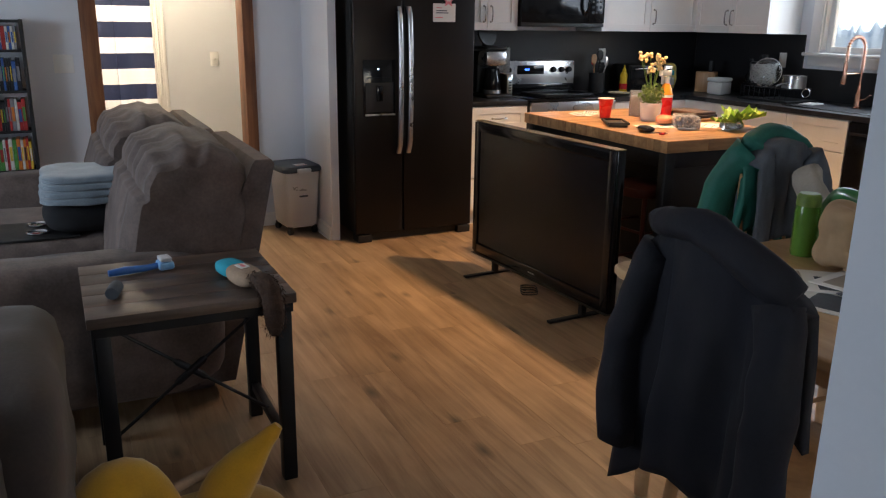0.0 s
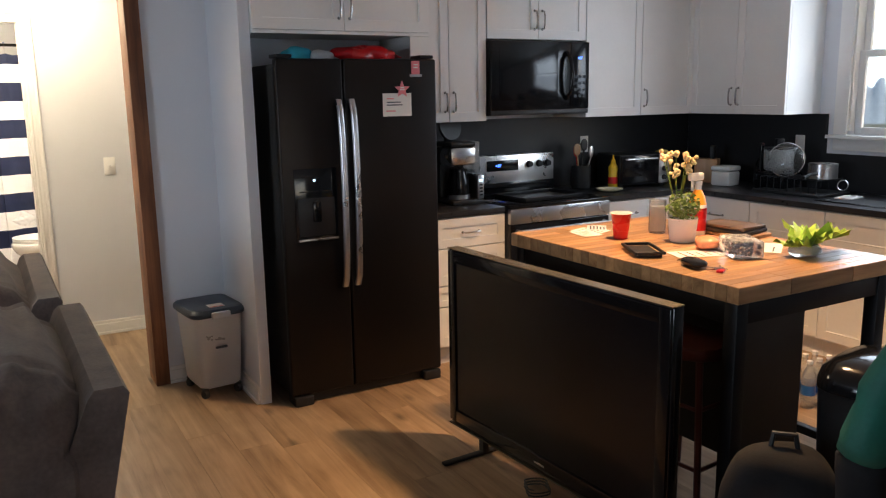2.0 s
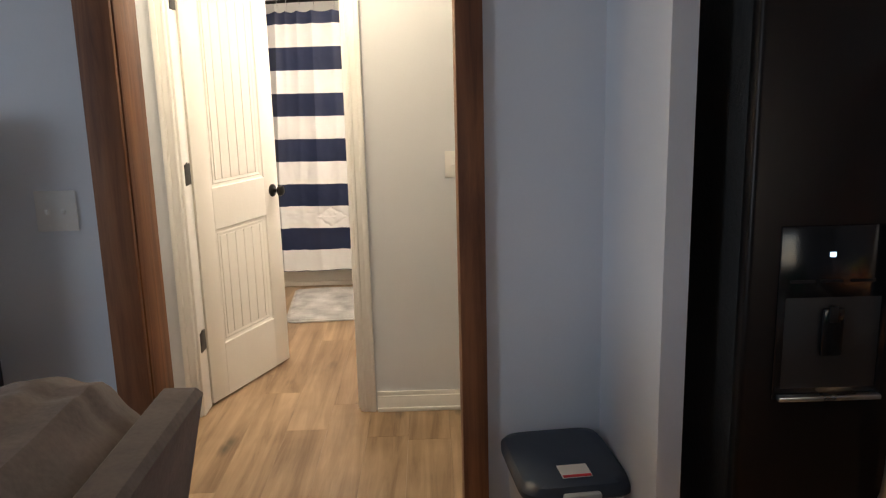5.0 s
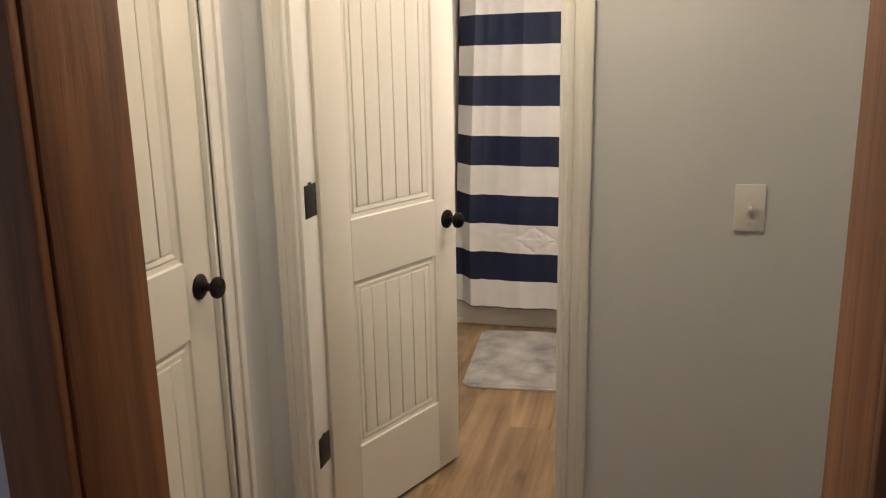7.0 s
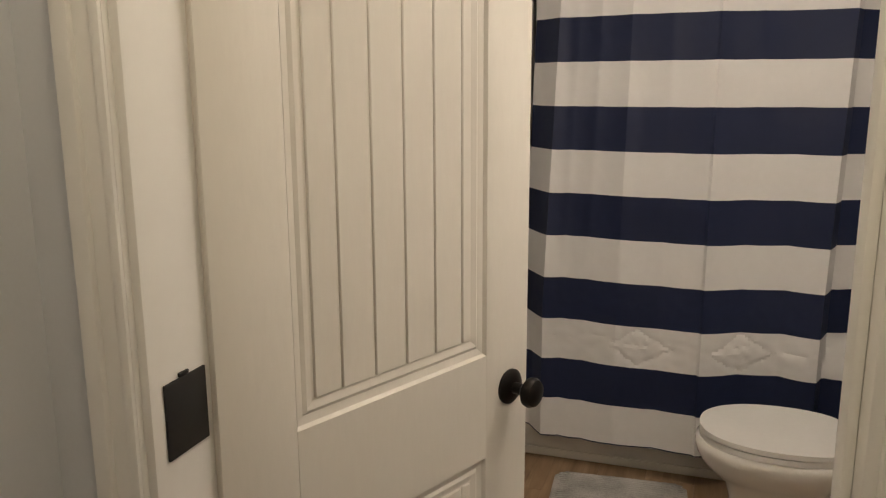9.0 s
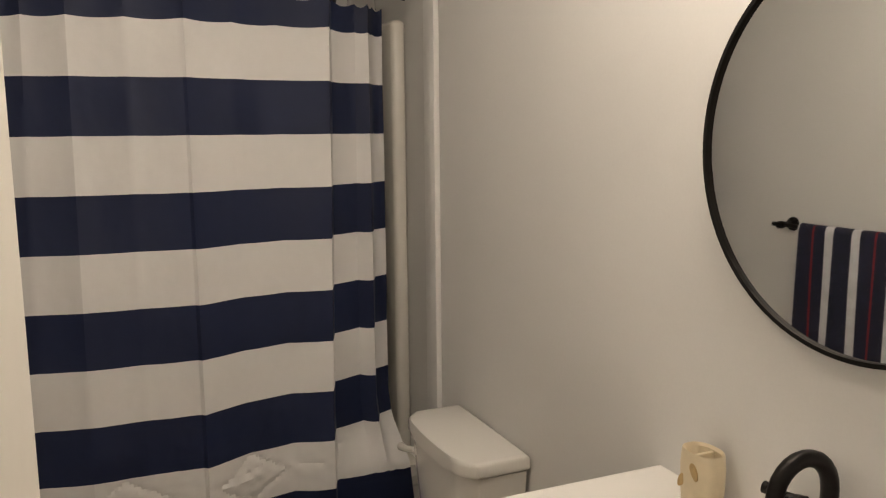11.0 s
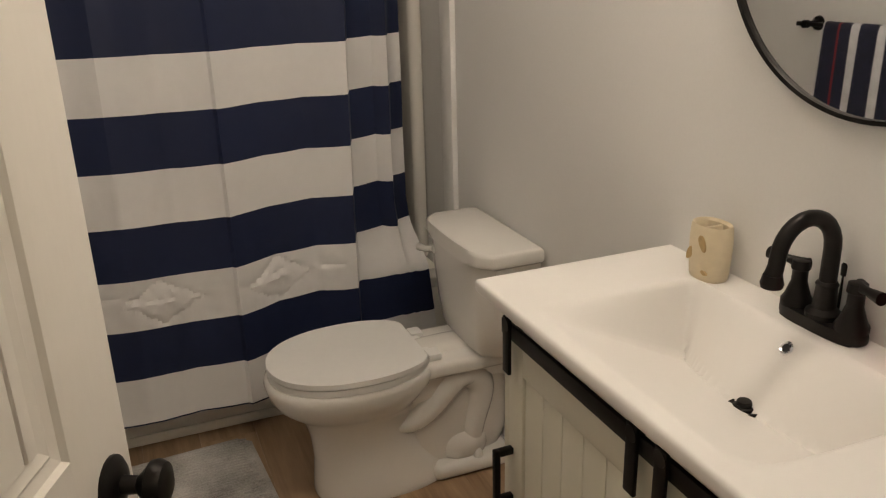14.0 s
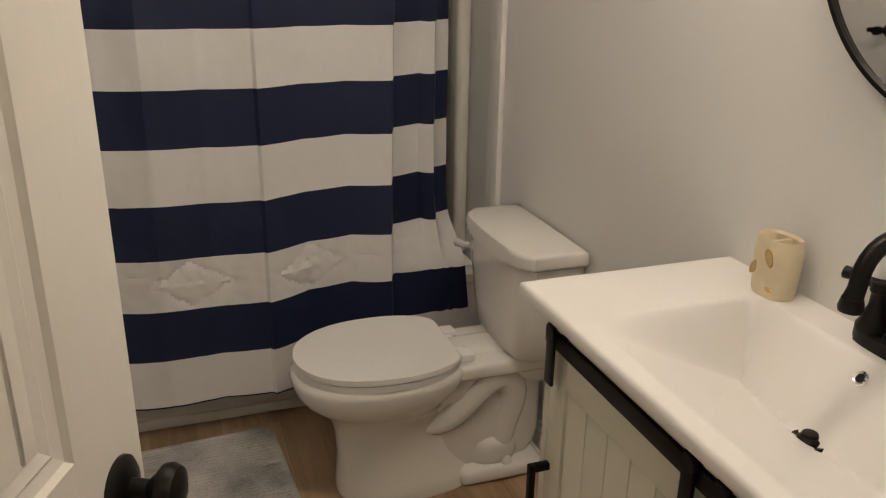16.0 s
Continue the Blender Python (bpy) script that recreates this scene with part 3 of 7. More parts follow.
def switch(name, label, gangs, m):
    """A wall plate with toggles; local y points out of the wall."""
    ob = tagged(new(name), label, "light switch")
    ob.matrix_basis = m
    w = 0.070 + 0.046 * (gangs - 1)
    bpart("plate", WHITEPLASTIC, ob, (-w / 2, 0.001, -0.0575, w / 2, 0.006, 0.0575), r=0.0025)
    for i in range(gangs):
        x = (i - (gangs - 1) / 2) * 0.046
        bpart("toggle_slot", WHITEPLASTIC, ob, (x - 0.006, 0.006, -0.013, x + 0.006, 0.0072, 0.013))
        bm = blank()
        moved(bm, box(bm, -0.004, 0, -0.009, 0.004, 0.013, 0.002, 0.001), pose(x, 0.006, 0, 25))
        part("toggle", bm, WHITEPLASTIC, ob)
        for z in (-0.04, 0.04):
            bm = blank()
            moved(bm, lathe(bm, [(0, 0.0), (0.0028, 0.0), (0.002, 0.001), (0, 0.001)], 10), pose(x, 0.006, z, -90))
            part("screw", bm, WHITEPLASTIC, ob)
    return ob


switch("light_switch", "white single toggle switch on the hall wall", 1, pose(1.575, HY1, 1.135, 0, 0, 180))
switch("light_switch", "white double toggle switch plate on the wall", 2, pose(0.418, WY, 1.17, 0, 0, 180))


def window(name, label, wide, z0, z1, m, grid=True):
    """Sash window; local x along the wall, y into the room, set in a 0.15 wall whose face is y = 0."""
    ob = tagged(new(name), label, "window", kind="structure")
    ob.matrix_basis = m
    h, c = wide / 2, 0.085
    bpart("window_frame", TRIM, ob, (-h - c, 0, z0 - 0.02, -h + 0.006, 0.018, z1 + 0.006), (h - 0.006, 0, z0 - 0.02, h + c, 0.018, z1 + 0.006), (-h - c, 0, z1 + 0.008, h + c, 0.020, z1 + c + 0.01), r=0.003)
    bpart("jamb", TRIM, ob, (-h, -0.14, z0 + 0.002, -h + 0.018, -0.001, z1), (h - 0.018, -0.14, z0 + 0.002, h, -0.001, z1), (-h + 0.018, -0.14, z1 - 0.018, h - 0.018, -0.001, z1))
    bpart("window_sill", TRIM, ob, (-h - c - 0.03, -0.13, z0 - 0.046, h + c + 0.03, 0.055, z0 - 0.022), (-h - c, 0, z0 - 0.12, h + c, 0.016, z0 - 0.047), r=0.004)
    mid = (z0 + z1) / 2
    for a, b, y in ((z0 - 0.02, mid + 0.02, -0.075), (mid - 0.02, z1 - 0.018, -0.11)):
        s = bpart("sash", TRIM, ob, (-h + 0.018, y, a, -h + 0.06, y + 0.03, b), (h - 0.06, y, a, h - 0.018, y + 0.03, b), (-h + 0.06, y, a, h - 0.06, y + 0.03, a + 0.045), (-h + 0.06, y, b - 0.04, h - 0.06, y + 0.03, b), r=0.002)
        if grid:
            n = 2
            for i in range(1, n):
                x = -h + 0.06 + i * (wide - 0.12) / n
                bpart("glazing_bar", TRIM, s, (x - 0.008, y + 0.008, a + 0.045, x + 0.008, y + 0.022, b - 0.04))
        g = bpart("pane", GLASS, s, (-h + 0.055, y + 0.013, a + 0.04, h - 0.055, y + 0.017, b - 0.035))
        g.visible_shadow = False
    return ob


window("window_sink", "white framed sash window above the sink", SW1 - SW0, SZ0 + 0.02, SZ1, pose(5.60, (SW0 + SW1) / 2, 0, 0, 0, 90))
window("window_south", "white framed double window on the far wall", 1.5, 0.97, 2.15, pose(2.6, -1.78, 0))
# assumed window, out of view, for daylight from the left
window("assumed_window_west", "white framed window assumed in the unseen living room wall", 1.5, 0.97, 2.15, pose(-2.98, 3.2, 0, 0, 0, -90))

# lamps that stand on the ceiling and above the mirror
ob = thing("ceiling_lamp", "round frosted glass ceiling lamp in the hall", "ceiling lamp", 1.02, 6.76, HIGH)
bm = blank(); lathe(bm, [(0, 0), (0.15, 0), (0.155, -0.02), (0.14, -0.026), (0, -0.026)], 32); part("base", bm, ORB, ob)
ob = thing("recessed_lamp", "white trimmed recessed lamp over the island", "recessed lamp", 3.35, 3.95, HIGH)
bm = blank(); lathe(bm, [(0.062, -0.001), (0.085, -0.001), (0.083, -0.008), (0.064, -0.006), (0.062, -0.001)], 32); part("trim_ring", bm, WHITEPLASTIC, ob)

# ---- kitchen ----
def pull(parent, x, y, z, length=0.11, upright=False, standoff=0.028):
    """A bowed cabinet pull standing off the face at y."""
    bm = blank()
    h = length / 2
    pts = [(-h, 0), (-h * 0.92, -standoff * 0.8), (-h * 0.5, -standoff), (0, -standoff * 1.08), (h * 0.5, -standoff), (h * 0.92, -standoff * 0.8), (h, 0)]
    tube(bm, [((x, y + d, z + a) if upright else (x + a, y + d, z)) for a, d in pts], 0.0052, 8)
    for s in (-h, h):
        vs = lathe(bm, [(0, 0), (0.008, 0), (0.0075, 0.004), (0, 0.004)], 12)
        moved(bm, vs, pose(x + (0 if upright else s), y, z + (s if upright else 0), 90))
    return part("handle", bm, NICKEL, parent, "bowed nickel pull")


def shaker(parent, name, x0, z0, x1, z1, y=0.0, rail=0.055, handle=None):
    """A shaker front: frame of stiles and rails around a recessed panel."""
    bm = blank()
    g = 0.0015
    x0, z0, x1, z1 = x0 + g, z0 + g, x1 - g, z1 - g
    rail = min(rail, (z1 - z0) * 0.30)
    c = 0.0015
    rings = [[bm.verts.new(q) for q in ((a0, yy, b0), (a1, yy, b0), (a1, yy, b1), (a0, yy, b1))] for a0, b0, a1, b1, yy in (
        (x0, z0, x1, z1, y - 0.001), (x0, z0, x1, z1, y - 0.019 + c), (x0 + c, z0 + c, x1 - c, z1 - c, y - 0.019),
        (x0 + rail, z0 + rail, x1 - rail, z1 - rail, y - 0.019), (x0 + rail + c, z0 + rail + c, x1 - rail - c, z1 - rail - c, y - 0.011))]
    for p, q in zip(rings, rings[1:]):
        for i in range(4):
            bm.faces.new((p[i], p[(i + 1) % 4], q[(i + 1) % 4], q[i]))
    bm.faces.new(rings[0])
    bm.faces.new(rings[-1])
    ob = part(name, bm, CABINET, parent)
    if handle == "h":
        pull(ob, (x0 + x1) / 2, y - 0.019 if z1 - z0 < 0.3 else y - 0.019, (z0 + z1) / 2 if z1 - z0 < 0.2 else z1 - rail - 0.055)
    elif handle == "l":
        pull(ob, x0 + rail / 2, y - 0.019, z0 + 0.115 if z0 > 1.2 else z1 - 0.115, upright=True)
    elif handle == "r":
        pull(ob, x1 - rail / 2, y - 0.019, z0 + 0.115 if z0 > 1.2 else z1 - 0.115, upright=True)
    return ob


def base_unit(label, w, fronts, m, depth=0.585, high=0.875):
    """A base cabinet; fronts: (kind, x0, z0, x1, z1, handle)."""
    c = thing("base_cabinet", label, "cabinet", group="white shaker base cabinets")
    c.matrix_basis = m
    bpart("body", CABINET, c, (0, 0, 0.10, w, depth, high))
    bpart("toe_kick", TRIM, c, (0.0, 0.05, 0.0, w, 0.068, 0.099))
    for k, x0, z0, x1, z1, hd in fronts:
        shaker(c, k, x0, z0, x1, z1, 0.0, handle=hd)
    return c


def wall_unit(label, w, z0, z1, doors, m, depth=0.33):
    c = thing("wall_cabinet", label, "cabinet", group="white shaker wall cabinets")
    c.matrix_basis = m
    bpart("body", CABINET, c, (0, 0, z0, w, depth - 0.002, z1))
    for x0, x1, hd in doors:
        shaker(c, "door", x0, z0, x1, z1, 0.0, handle=hd)
    return c


FY = 5.43
base_unit("white shaker cabinet with four drawers and nickel pulls", 0.475,
          [("drawer", 0, 0.70, 0.475, 0.872, "h"), ("drawer", 0, 0.485, 0.475, 0.697, "h"), ("drawer", 0, 0.36, 0.475, 0.482, None), ("drawer", 0, 0.12, 0.475, 0.357, "h")], pose(3.005, FY, 0))
base_unit("white shaker corner base cabinet with a drawer and door", 0.74,
          [("drawer", 0, 0.70, 0.42, 0.872, "h"), ("door", 0, 0.12, 0.42, 0.697, "r"), ("door", 0.43, 0.12, 0.735, 0.872, "l")], pose(4.245, FY, 0))
for y1, w, hd in ((5.425, 0.52, "h"), (4.903, 0.52, None), (4.381, 0.50, None)):
    base_unit("white shaker base cabinet with drawer front and door", w,
              [("drawer", 0, 0.66, w, 0.872, hd), ("door", 0, 0.12, w, 0.657, None)], pose(5.0, y1, 0, 0, 0, -90))
dw = thing("dishwasher", "black built-in dishwasher under the dark countertop", "dishwasher", 5.0, 3.878, 0, -90)
bpart("body", BLACK, dw, (0.003, 0.0, 0.10, 0.60, 0.58, 0.872))
bpart("door", GLOSSBLACK, dw, (0.005, -0.025, 0.12, 0.598, -0.002, 0.868), r=0.006)
bm = blank(); tube(bm, [(0.06, -0.026, 0.80), (0.06, -0.06, 0.80), (0.54, -0.06, 0.80), (0.54, -0.026, 0.80)], 0.009, 8); part("handle", bm, STEELBLACK, dw)

ct = thing("countertop", "dark speckled stone countertop in an L shape", "countertop", 0, 0, 0.877)
bpart("slab", COUNTER, ct, (2.995, 5.40, 0, 3.478, WY - 0.004, 0.034), r=0.004)
bm = blank(); prism(bm, [(4.246, 5.40), (4.968, 5.40), (4.968, 3.20), (5.596, 3.20), (5.596, WY - 0.004), (4.246, WY - 0.004)], 0, 0.034, 0.004); part("slab", bm, COUNTER, ct)
bs = thing("backsplash", "matt black backsplash above the countertop", "backsplash", 0, 0, 0.912)
bpart("panel", SPLASH, bs, (2.985, WY - 0.012, 0, 5.588, WY - 0.002, 0.486))
bpart("panel", SPLASH, bs, (5.588, 3.2, 0, 5.598, WY - 0.013, 0.235), (5.588, 4.83, 0.235, 5.598, WY - 0.013, 0.486))
for x in (4.56,):
    o = thing("power_outlet", "white wall outlet plate on the black backsplash", "outlet", x, WY - 0.013, 1.20)
    bpart("plate", WHITEPLASTIC, o, (-0.035, -0.005, -0.057, 0.035, 0, 0.057), r=0.002)
    bpart("socket", PAPER, o, (-0.016, -0.0065, 0.008, 0.016, -0.005, 0.036), r=0.001)
    bpart("socket", PAPER, o, (-0.016, -0.0065, -0.036, 0.016, -0.005, -0.008), r=0.001)
o = thing("power_outlet", "cream wall outlet plate beside the window", "outlet", 5.587, 5.02, 1.20, -90)
bpart("plate", WHITEPLASTIC, o, (-0.035, -0.005, -0.057, 0.035, 0, 0.057), r=0.002)

UY = 5.69
wall_unit("white shaker wall cabinet with two doors and nickel pulls", 0.52, 1.40, 2.30, [(0, 0.26, "r"), (0.26, 0.52, "l")], pose(3.005, UY, 0))
wall_unit("short white wall cabinet above the microwave", 0.755, 1.885, 2.30, [(0, 0.378, "r"), (0.378, 0.755, "l")], pose(3.53, UY, 0))
wall_unit("white shaker wall cabinet with a single door", 0.48, 1.40, 2.30, [(0, 0.48, None)], pose(4.29, UY, 0))
wall_unit("white shaker corner wall cabinet with a nickel pull", 0.825, 1.40, 2.30, [(0, 0.495, "l")], pose(4.772, UY, 0))
wall_unit("white shaker wall cabinet with two doors by the window", 0.785, 1.40, 2.30, [(0, 0.392, "r"), (0.392, 0.785, "l")], pose(5.27, 5.686, 0, 0, 0, -90))
c = wall_unit("white cabinet above the refrigerator with two doors", 0.965, 1.885, 2.30, [(0, 0.48, "r"), (0.48, 0.965, "l")], pose(2.022, 5.42, 0), 0.60)
bpart("side_panel", CABINET, c, (0.966, 0.20, 1.40, 0.98, 0.595, 2.30))
bpart("crown", CABINET, c, (0.0, -0.022, 1.868, 0.965, 0.0, 1.883))

# refrigerator
fg = thing("refrigerator", "black stainless side-by-side refrigerator with water dispenser", "refrigerator", 2.09, 5.285, 0)
W = 0.872
bpart("case", mat("fridge_case", (0.05, 0.048, 0.045), 0.45, 0.3, 0.2, 60, 0.5, 160), fg, (0.012, 0.055, 0.05, W - 0.012, 0.72, 1.72), r=0.006)
SPL = 0.345
for x0, x1, nm in ((0.0, SPL - 0.003, "freezer_door"), (SPL + 0.003, W, "fridge_door")):
    d = bpart(nm, SLATE, fg, (x0, 0.0, 0.055, x1, 0.052, 1.745), r=0.012, seg=3)
    xh = SPL - 0.035 if x0 == 0 else SPL + 0.035
    bm = blank()
    n = 18
    prev = None
    for i in range(n + 1):
        z = 0.60 + 0.95 * i / n
        yb = -0.012 - 0.046 * math.sin(math.pi * i / n) ** 0.35
        ring = [bm.verts.new((xh + a, yb + b, z)) for a, b in ((-0.017, 0.010), (-0.014, -0.002), (-0.006, -0.008), (0.006, -0.008), (0.014, -0.002), (0.017, 0.010))]
        if prev:
            for k in range(6):
                bm.faces.new((prev[k], prev[(k + 1) % 6], ring[(k + 1) % 6], ring[k]))
        else:
            bm.faces.new(ring)
        prev = ring
    bm.faces.new(list(reversed(prev)))
    part("handle", bm, STEEL, d, "long bowed steel handle")
for x in (0.05, W - 0.07):
    bpart("foot", BLACK, fg, (x - 0.04, -0.012, 0.0, x + 0.06, 0.10, 0.052), r=0.008)
bpart("kick_grille", BLACK, fg, (0.1, 0.03, 0.008, W - 0.1, 0.05, 0.052))
bpart("hinge_cap", STEELBLACK, fg, (0.01, 0.01, 1.747, 0.09, 0.12, 1.765), r=0.005)
bpart("hinge_cap", STEELBLACK, fg, (W - 0.09, 0.01, 1.747, W - 0.01, 0.12, 1.765), r=0.005)
dp = bpart("dispenser", GLOSSBLACK, fg, (0.062, -0.006, 0.855, 0.285, -0.0005, 1.215), r=0.004)
bpart("dispenser_well", BLACK, dp, (0.078, -0.0075, 0.88, 0.27, -0.0062, 1.07), r=0.001)
bpart("drip_tray", STEEL, dp, (0.07, -0.026, 0.858, 0.278, -0.007, 0.868), r=0.002)
bpart("paddle", GLOSSBLACK, dp, (0.15, -0.018, 0.95, 0.195, -0.008, 1.05), r=0.006)
bpart("nozzle", STEELBLACK, dp, (0.163, -0.022, 1.02, 0.18, -0.008, 1.055), r=0.004)
bpart("display", LEDWHITE, dp, (0.160, -0.0075, 1.152, 0.172, -0.0063, 1.162))
for i, w in enumerate((0.05, 0.045, 0.05)):
    bpart("button_label", STEELBLACK, dp, (0.085 + i * 0.06, -0.0072, 1.10, 0.085 + i * 0.06 + w, -0.0062, 1.106))
# maker's mark as a plain bar, magnets and a note
bpart("badge", STEEL, fg, (0.715, -0.0015, 1.655, 0.785, -0.0004, 1.668))
mg = thing("fridge_magnet", "coral red badge-shaped magnet on the refrigerator door", "magnet", 2.838, 5.2840, 1.705)
bpart("plate", PINK, mg, (-0.024, -0.003, -0.038, 0.024, 0, 0.030), r=0.006)
bpart("bar", PAPER, mg, (-0.012, -0.004, -0.006, 0.012, -0.003, 0.0)); bpart("bar", PAPER, mg, (-0.012, -0.004, 0.008, 0.012, -0.003, 0.014))
nt = thing("note_card", "white paper note with faint pink print on the refrigerator", "note", 2.728, 5.2840, 1.515)
bpart("sheet", PAPER, nt, (-0.082, -0.0014, -0.058, 0.082, -0.0004, 0.058))
for z, x0, x1, mm in ((0.028, -0.06, -0.02, PINK), (0.010, -0.06, 0.02, GREYJKT), (-0.004, -0.06, 0.03, GREYJKT), (-0.034, -0.065, -0.01, PINK)):
    bpart("print_line", mm, nt, (x0, -0.002, z, x1, -0.0015, z + 0.006))
st = thing("star_magnet", "pink star magnet holding a note", "magnet", 2.757, 5.2820, 1.592)
bm = blank()
pts = [((0.045 if i % 2 == 0 else 0.020) * math.sin(math.pi * i / 5), (0.045 if i % 2 == 0 else 0.020) * math.cos(math.pi * i / 5)) for i in range(10)]
moved(bm, prism(bm, pts, 0, 0.003), pose(0, 0, 0, 90)); part("star", bm, PINK, st)
bpart("bar", PAPER, st, (-0.014, -0.0042, -0.004, 0.014, -0.0032, 0.002)); bpart("bar", PAPER, st, (-0.011, -0.0042, 0.006, 0.011, -0.0032, 0.012))


def bag(name, label, material, x, y, z, sx, sy, sz, rz=0.0, lump=0.02):
    b = thing(name, label, "bag", x, y, z, rz)
    bm = blank(); cushion(bm, -sx / 2, -sy / 2, 0, sx / 2, sy / 2, sz, 2.6, 16, lump, 14)
    part("bag_body", bm, material, b)
    bm = blank(); moved(bm, box(bm, -0.02, -sy * 0.4, 0, 0.02, sy * 0.4, 0.004), pose(sx / 2 - 0.01, 0, sz * 0.45, 0, 20, 0)); part("seal", bm, material, b)
    return b


bag("snack_bag", "red crinkled snack bag lying on the refrigerator", REDPLASTIC, 2.67, 5.56, 1.722, 0.36, 0.22, 0.10, 8)
bag("snack_bag", "teal plastic bag lying on the refrigerator", TURQ, 2.30, 5.56, 1.722, 0.15, 0.16, 0.09, 20)
bag("snack_bag", "grey-green plastic bag lying on the refrigerator", FROST, 2.43, 5.53, 1.722, 0.13, 0.14, 0.075, -15)

# range and microwave
rg = thing("range", "stainless electric range with black glass cooktop", "stove", 3.482, 5.36, 0)
bpart("body", BLACK, rg, (0.002, 0.03, 0.06, 0.756, 0.64, 0.895))
d = bpart("oven_door", GLOSSBLACK, rg, (0.004, 0.0, 0.22, 0.754, 0.029, 0.80), r=0.006)
bpart("window", GLOSSBLACK, d, (0.12, -0.003, 0.34, 0.64, 0.0, 0.66), r=0.002)
bm = blank(); tube(bm, [(0.05, 0.0, 0.765), (0.05, -0.045, 0.765), (0.708, -0.045, 0.765), (0.708, 0.0, 0.765)], 0.012, 10); part("handle", bm, STEEL, d)
bpart("front_trim", STEEL, rg, (0.002, -0.004, 0.805, 0.756, 0.029, 0.895), r=0.006)
bpart("drawer", GLOSSBLACK, rg, (0.004, 0.0, 0.07, 0.754, 0.029, 0.212), r=0.005)
ck = bpart("cooktop", GLOSSBLACK, rg, (0.0, -0.002, 0.897, 0.758, 0.58, 0.915), r=0.004)
for x, y, r in ((0.20, 0.15, 0.10), (0.56, 0.15, 0.115), (0.20, 0.43, 0.08), (0.56, 0.43, 0.09)):
    bm = blank(); lathe(bm, [(r - 0.003, 0.9155), (r, 0.9155), (r, 0.916), (r - 0.003, 0.916), (r - 0.003, 0.9155)], 40, x, y); part("burner_ring", bm, STEELBLACK, ck)
bg = bpart("back_guard", STEEL, rg, (0.0, 0.575, 0.915, 0.758, 0.64, 1.165), r=0.008)
bpart("guard_base", GLOSSBLACK, rg, (0.01, 0.56, 0.916, 0.748, 0.574, 0.985), r=0.003)
cp = bpart("control_panel", GLOSSBLACK, bg, (0.21, 0.570, 1.06, 0.46, 0.5745, 1.13), r=0.002)
words("4:07", 0.026, pose(0.30, 0.5690, 1.095, 90), LEDBLUE, bg, "clock_digits")
for x in (0.06, 0.13, 0.55, 0.63, 0.70):
    bm = blank(); moved(bm, lathe(bm, [(0, 0), (0.024, 0), (0.022, 0.010), (0.018, 0.024), (0, 0.025)], 20), pose(x, 0.575, 1.095, 90)); part("knob", bm, STEELBLACK, bg)
tray = thing("baking_tray", "dark baking tray lying on the cooktop", "tray", 3.86, 5.60, 0.917, 4)
bpart("tray_floor", BLACK, tray, (-0.22, -0.15, 0.0, 0.22, 0.15, 0.006), r=0.003)
bpart("tray_rim", STEELBLACK, tray, (-0.23, -0.16, 0.004, 0.23, -0.148, 0.026), (-0.23, 0.148, 0.004, 0.23, 0.16, 0.026), (-0.23, -0.147, 0.004, -0.218, 0.147, 0.026), (0.218, -0.147, 0.004, 0.23, 0.147, 0.026), r=0.003)

mw = thing("microwave", "black over-the-range microwave with a bowed handle", "microwave", 3.535, 5.635, 1.43)
bpart("body", BLACK, mw, (0, 0.02, 0, 0.75, 0.38, 0.445))
d = bpart("door", GLOSSBLACK, mw, (0.0, 0.0, 0.03, 0.60, 0.019, 0.443), r=0.004)
bpart("window", GLOSSBLACK, d, (0.06, -0.002, 0.09, 0.50, 0.0, 0.39), r=0.002)
bm = blank(); tube(bm, [(0.565, 0, 0.09), (0.575, -0.032, 0.13), (0.585, -0.046, 0.235), (0.575, -0.032, 0.34), (0.565, 0, 0.38)], 0.012, 10); part("handle", bm, GLOSSBLACK, d)
k = bpart("keypad", GLOSSBLACK, mw, (0.602, 0.0, 0.03, 0.75, 0.019, 0.443), r=0.004)
words("4:07", 0.022, pose(0.675, -0.001, 0.345, 90), LEDBLUE, k, "clock_digits")
for i in range(12):
    bpart("key", STEELBLACK, k, (0.63 + 0.035 * (i % 3), -0.0012, 0.10 + 0.04 * (i // 3), 0.652 + 0.035 * (i % 3), -0.0003, 0.118 + 0.04 * (i // 3)))
bpart("vent_grille", BLACK, mw, (0.0, 0.004, 0.0, 0.75, 0.019, 0.028), r=0.003)


def bottle(name, label, prof, material, x, y, z, cap=None, band=None, seg=24, category="bottle"):
    """A turned bottle: body, and a cap and a label band where given as (profile, material)."""
    b = thing(name, label, category, x, y, z)
    bm = blank(); lathe(bm, prof, seg); part("body", bm, material, b)
    for nm, pm in (("cap", cap), ("paper_label", band)):
        if pm:
            bm = blank(); lathe(bm, pm[0], seg); part(nm, bm, pm[1], b)
    return b


# things on the countertop
CT = 0.911
cm = thing("coffee_maker", "black and steel drip coffee maker with water tank", "coffee maker", 3.345, 5.72, CT)
bpart("base", BLACK, cm, (-0.11, -0.13, 0, 0.11, 0.13, 0.03), r=0.01)
bpart("column", BLACK, cm, (-0.11, 0.03, 0.03, 0.06, 0.13, 0.34), r=0.012)
bpart("brew_head", STEEL, cm, (-0.115, -0.12, 0.235, 0.062, 0.028, 0.345), r=0.02)
bpart("head_lid", BLACK, cm, (-0.112, -0.118, 0.347, 0.06, 0.13, 0.372), r=0.01)
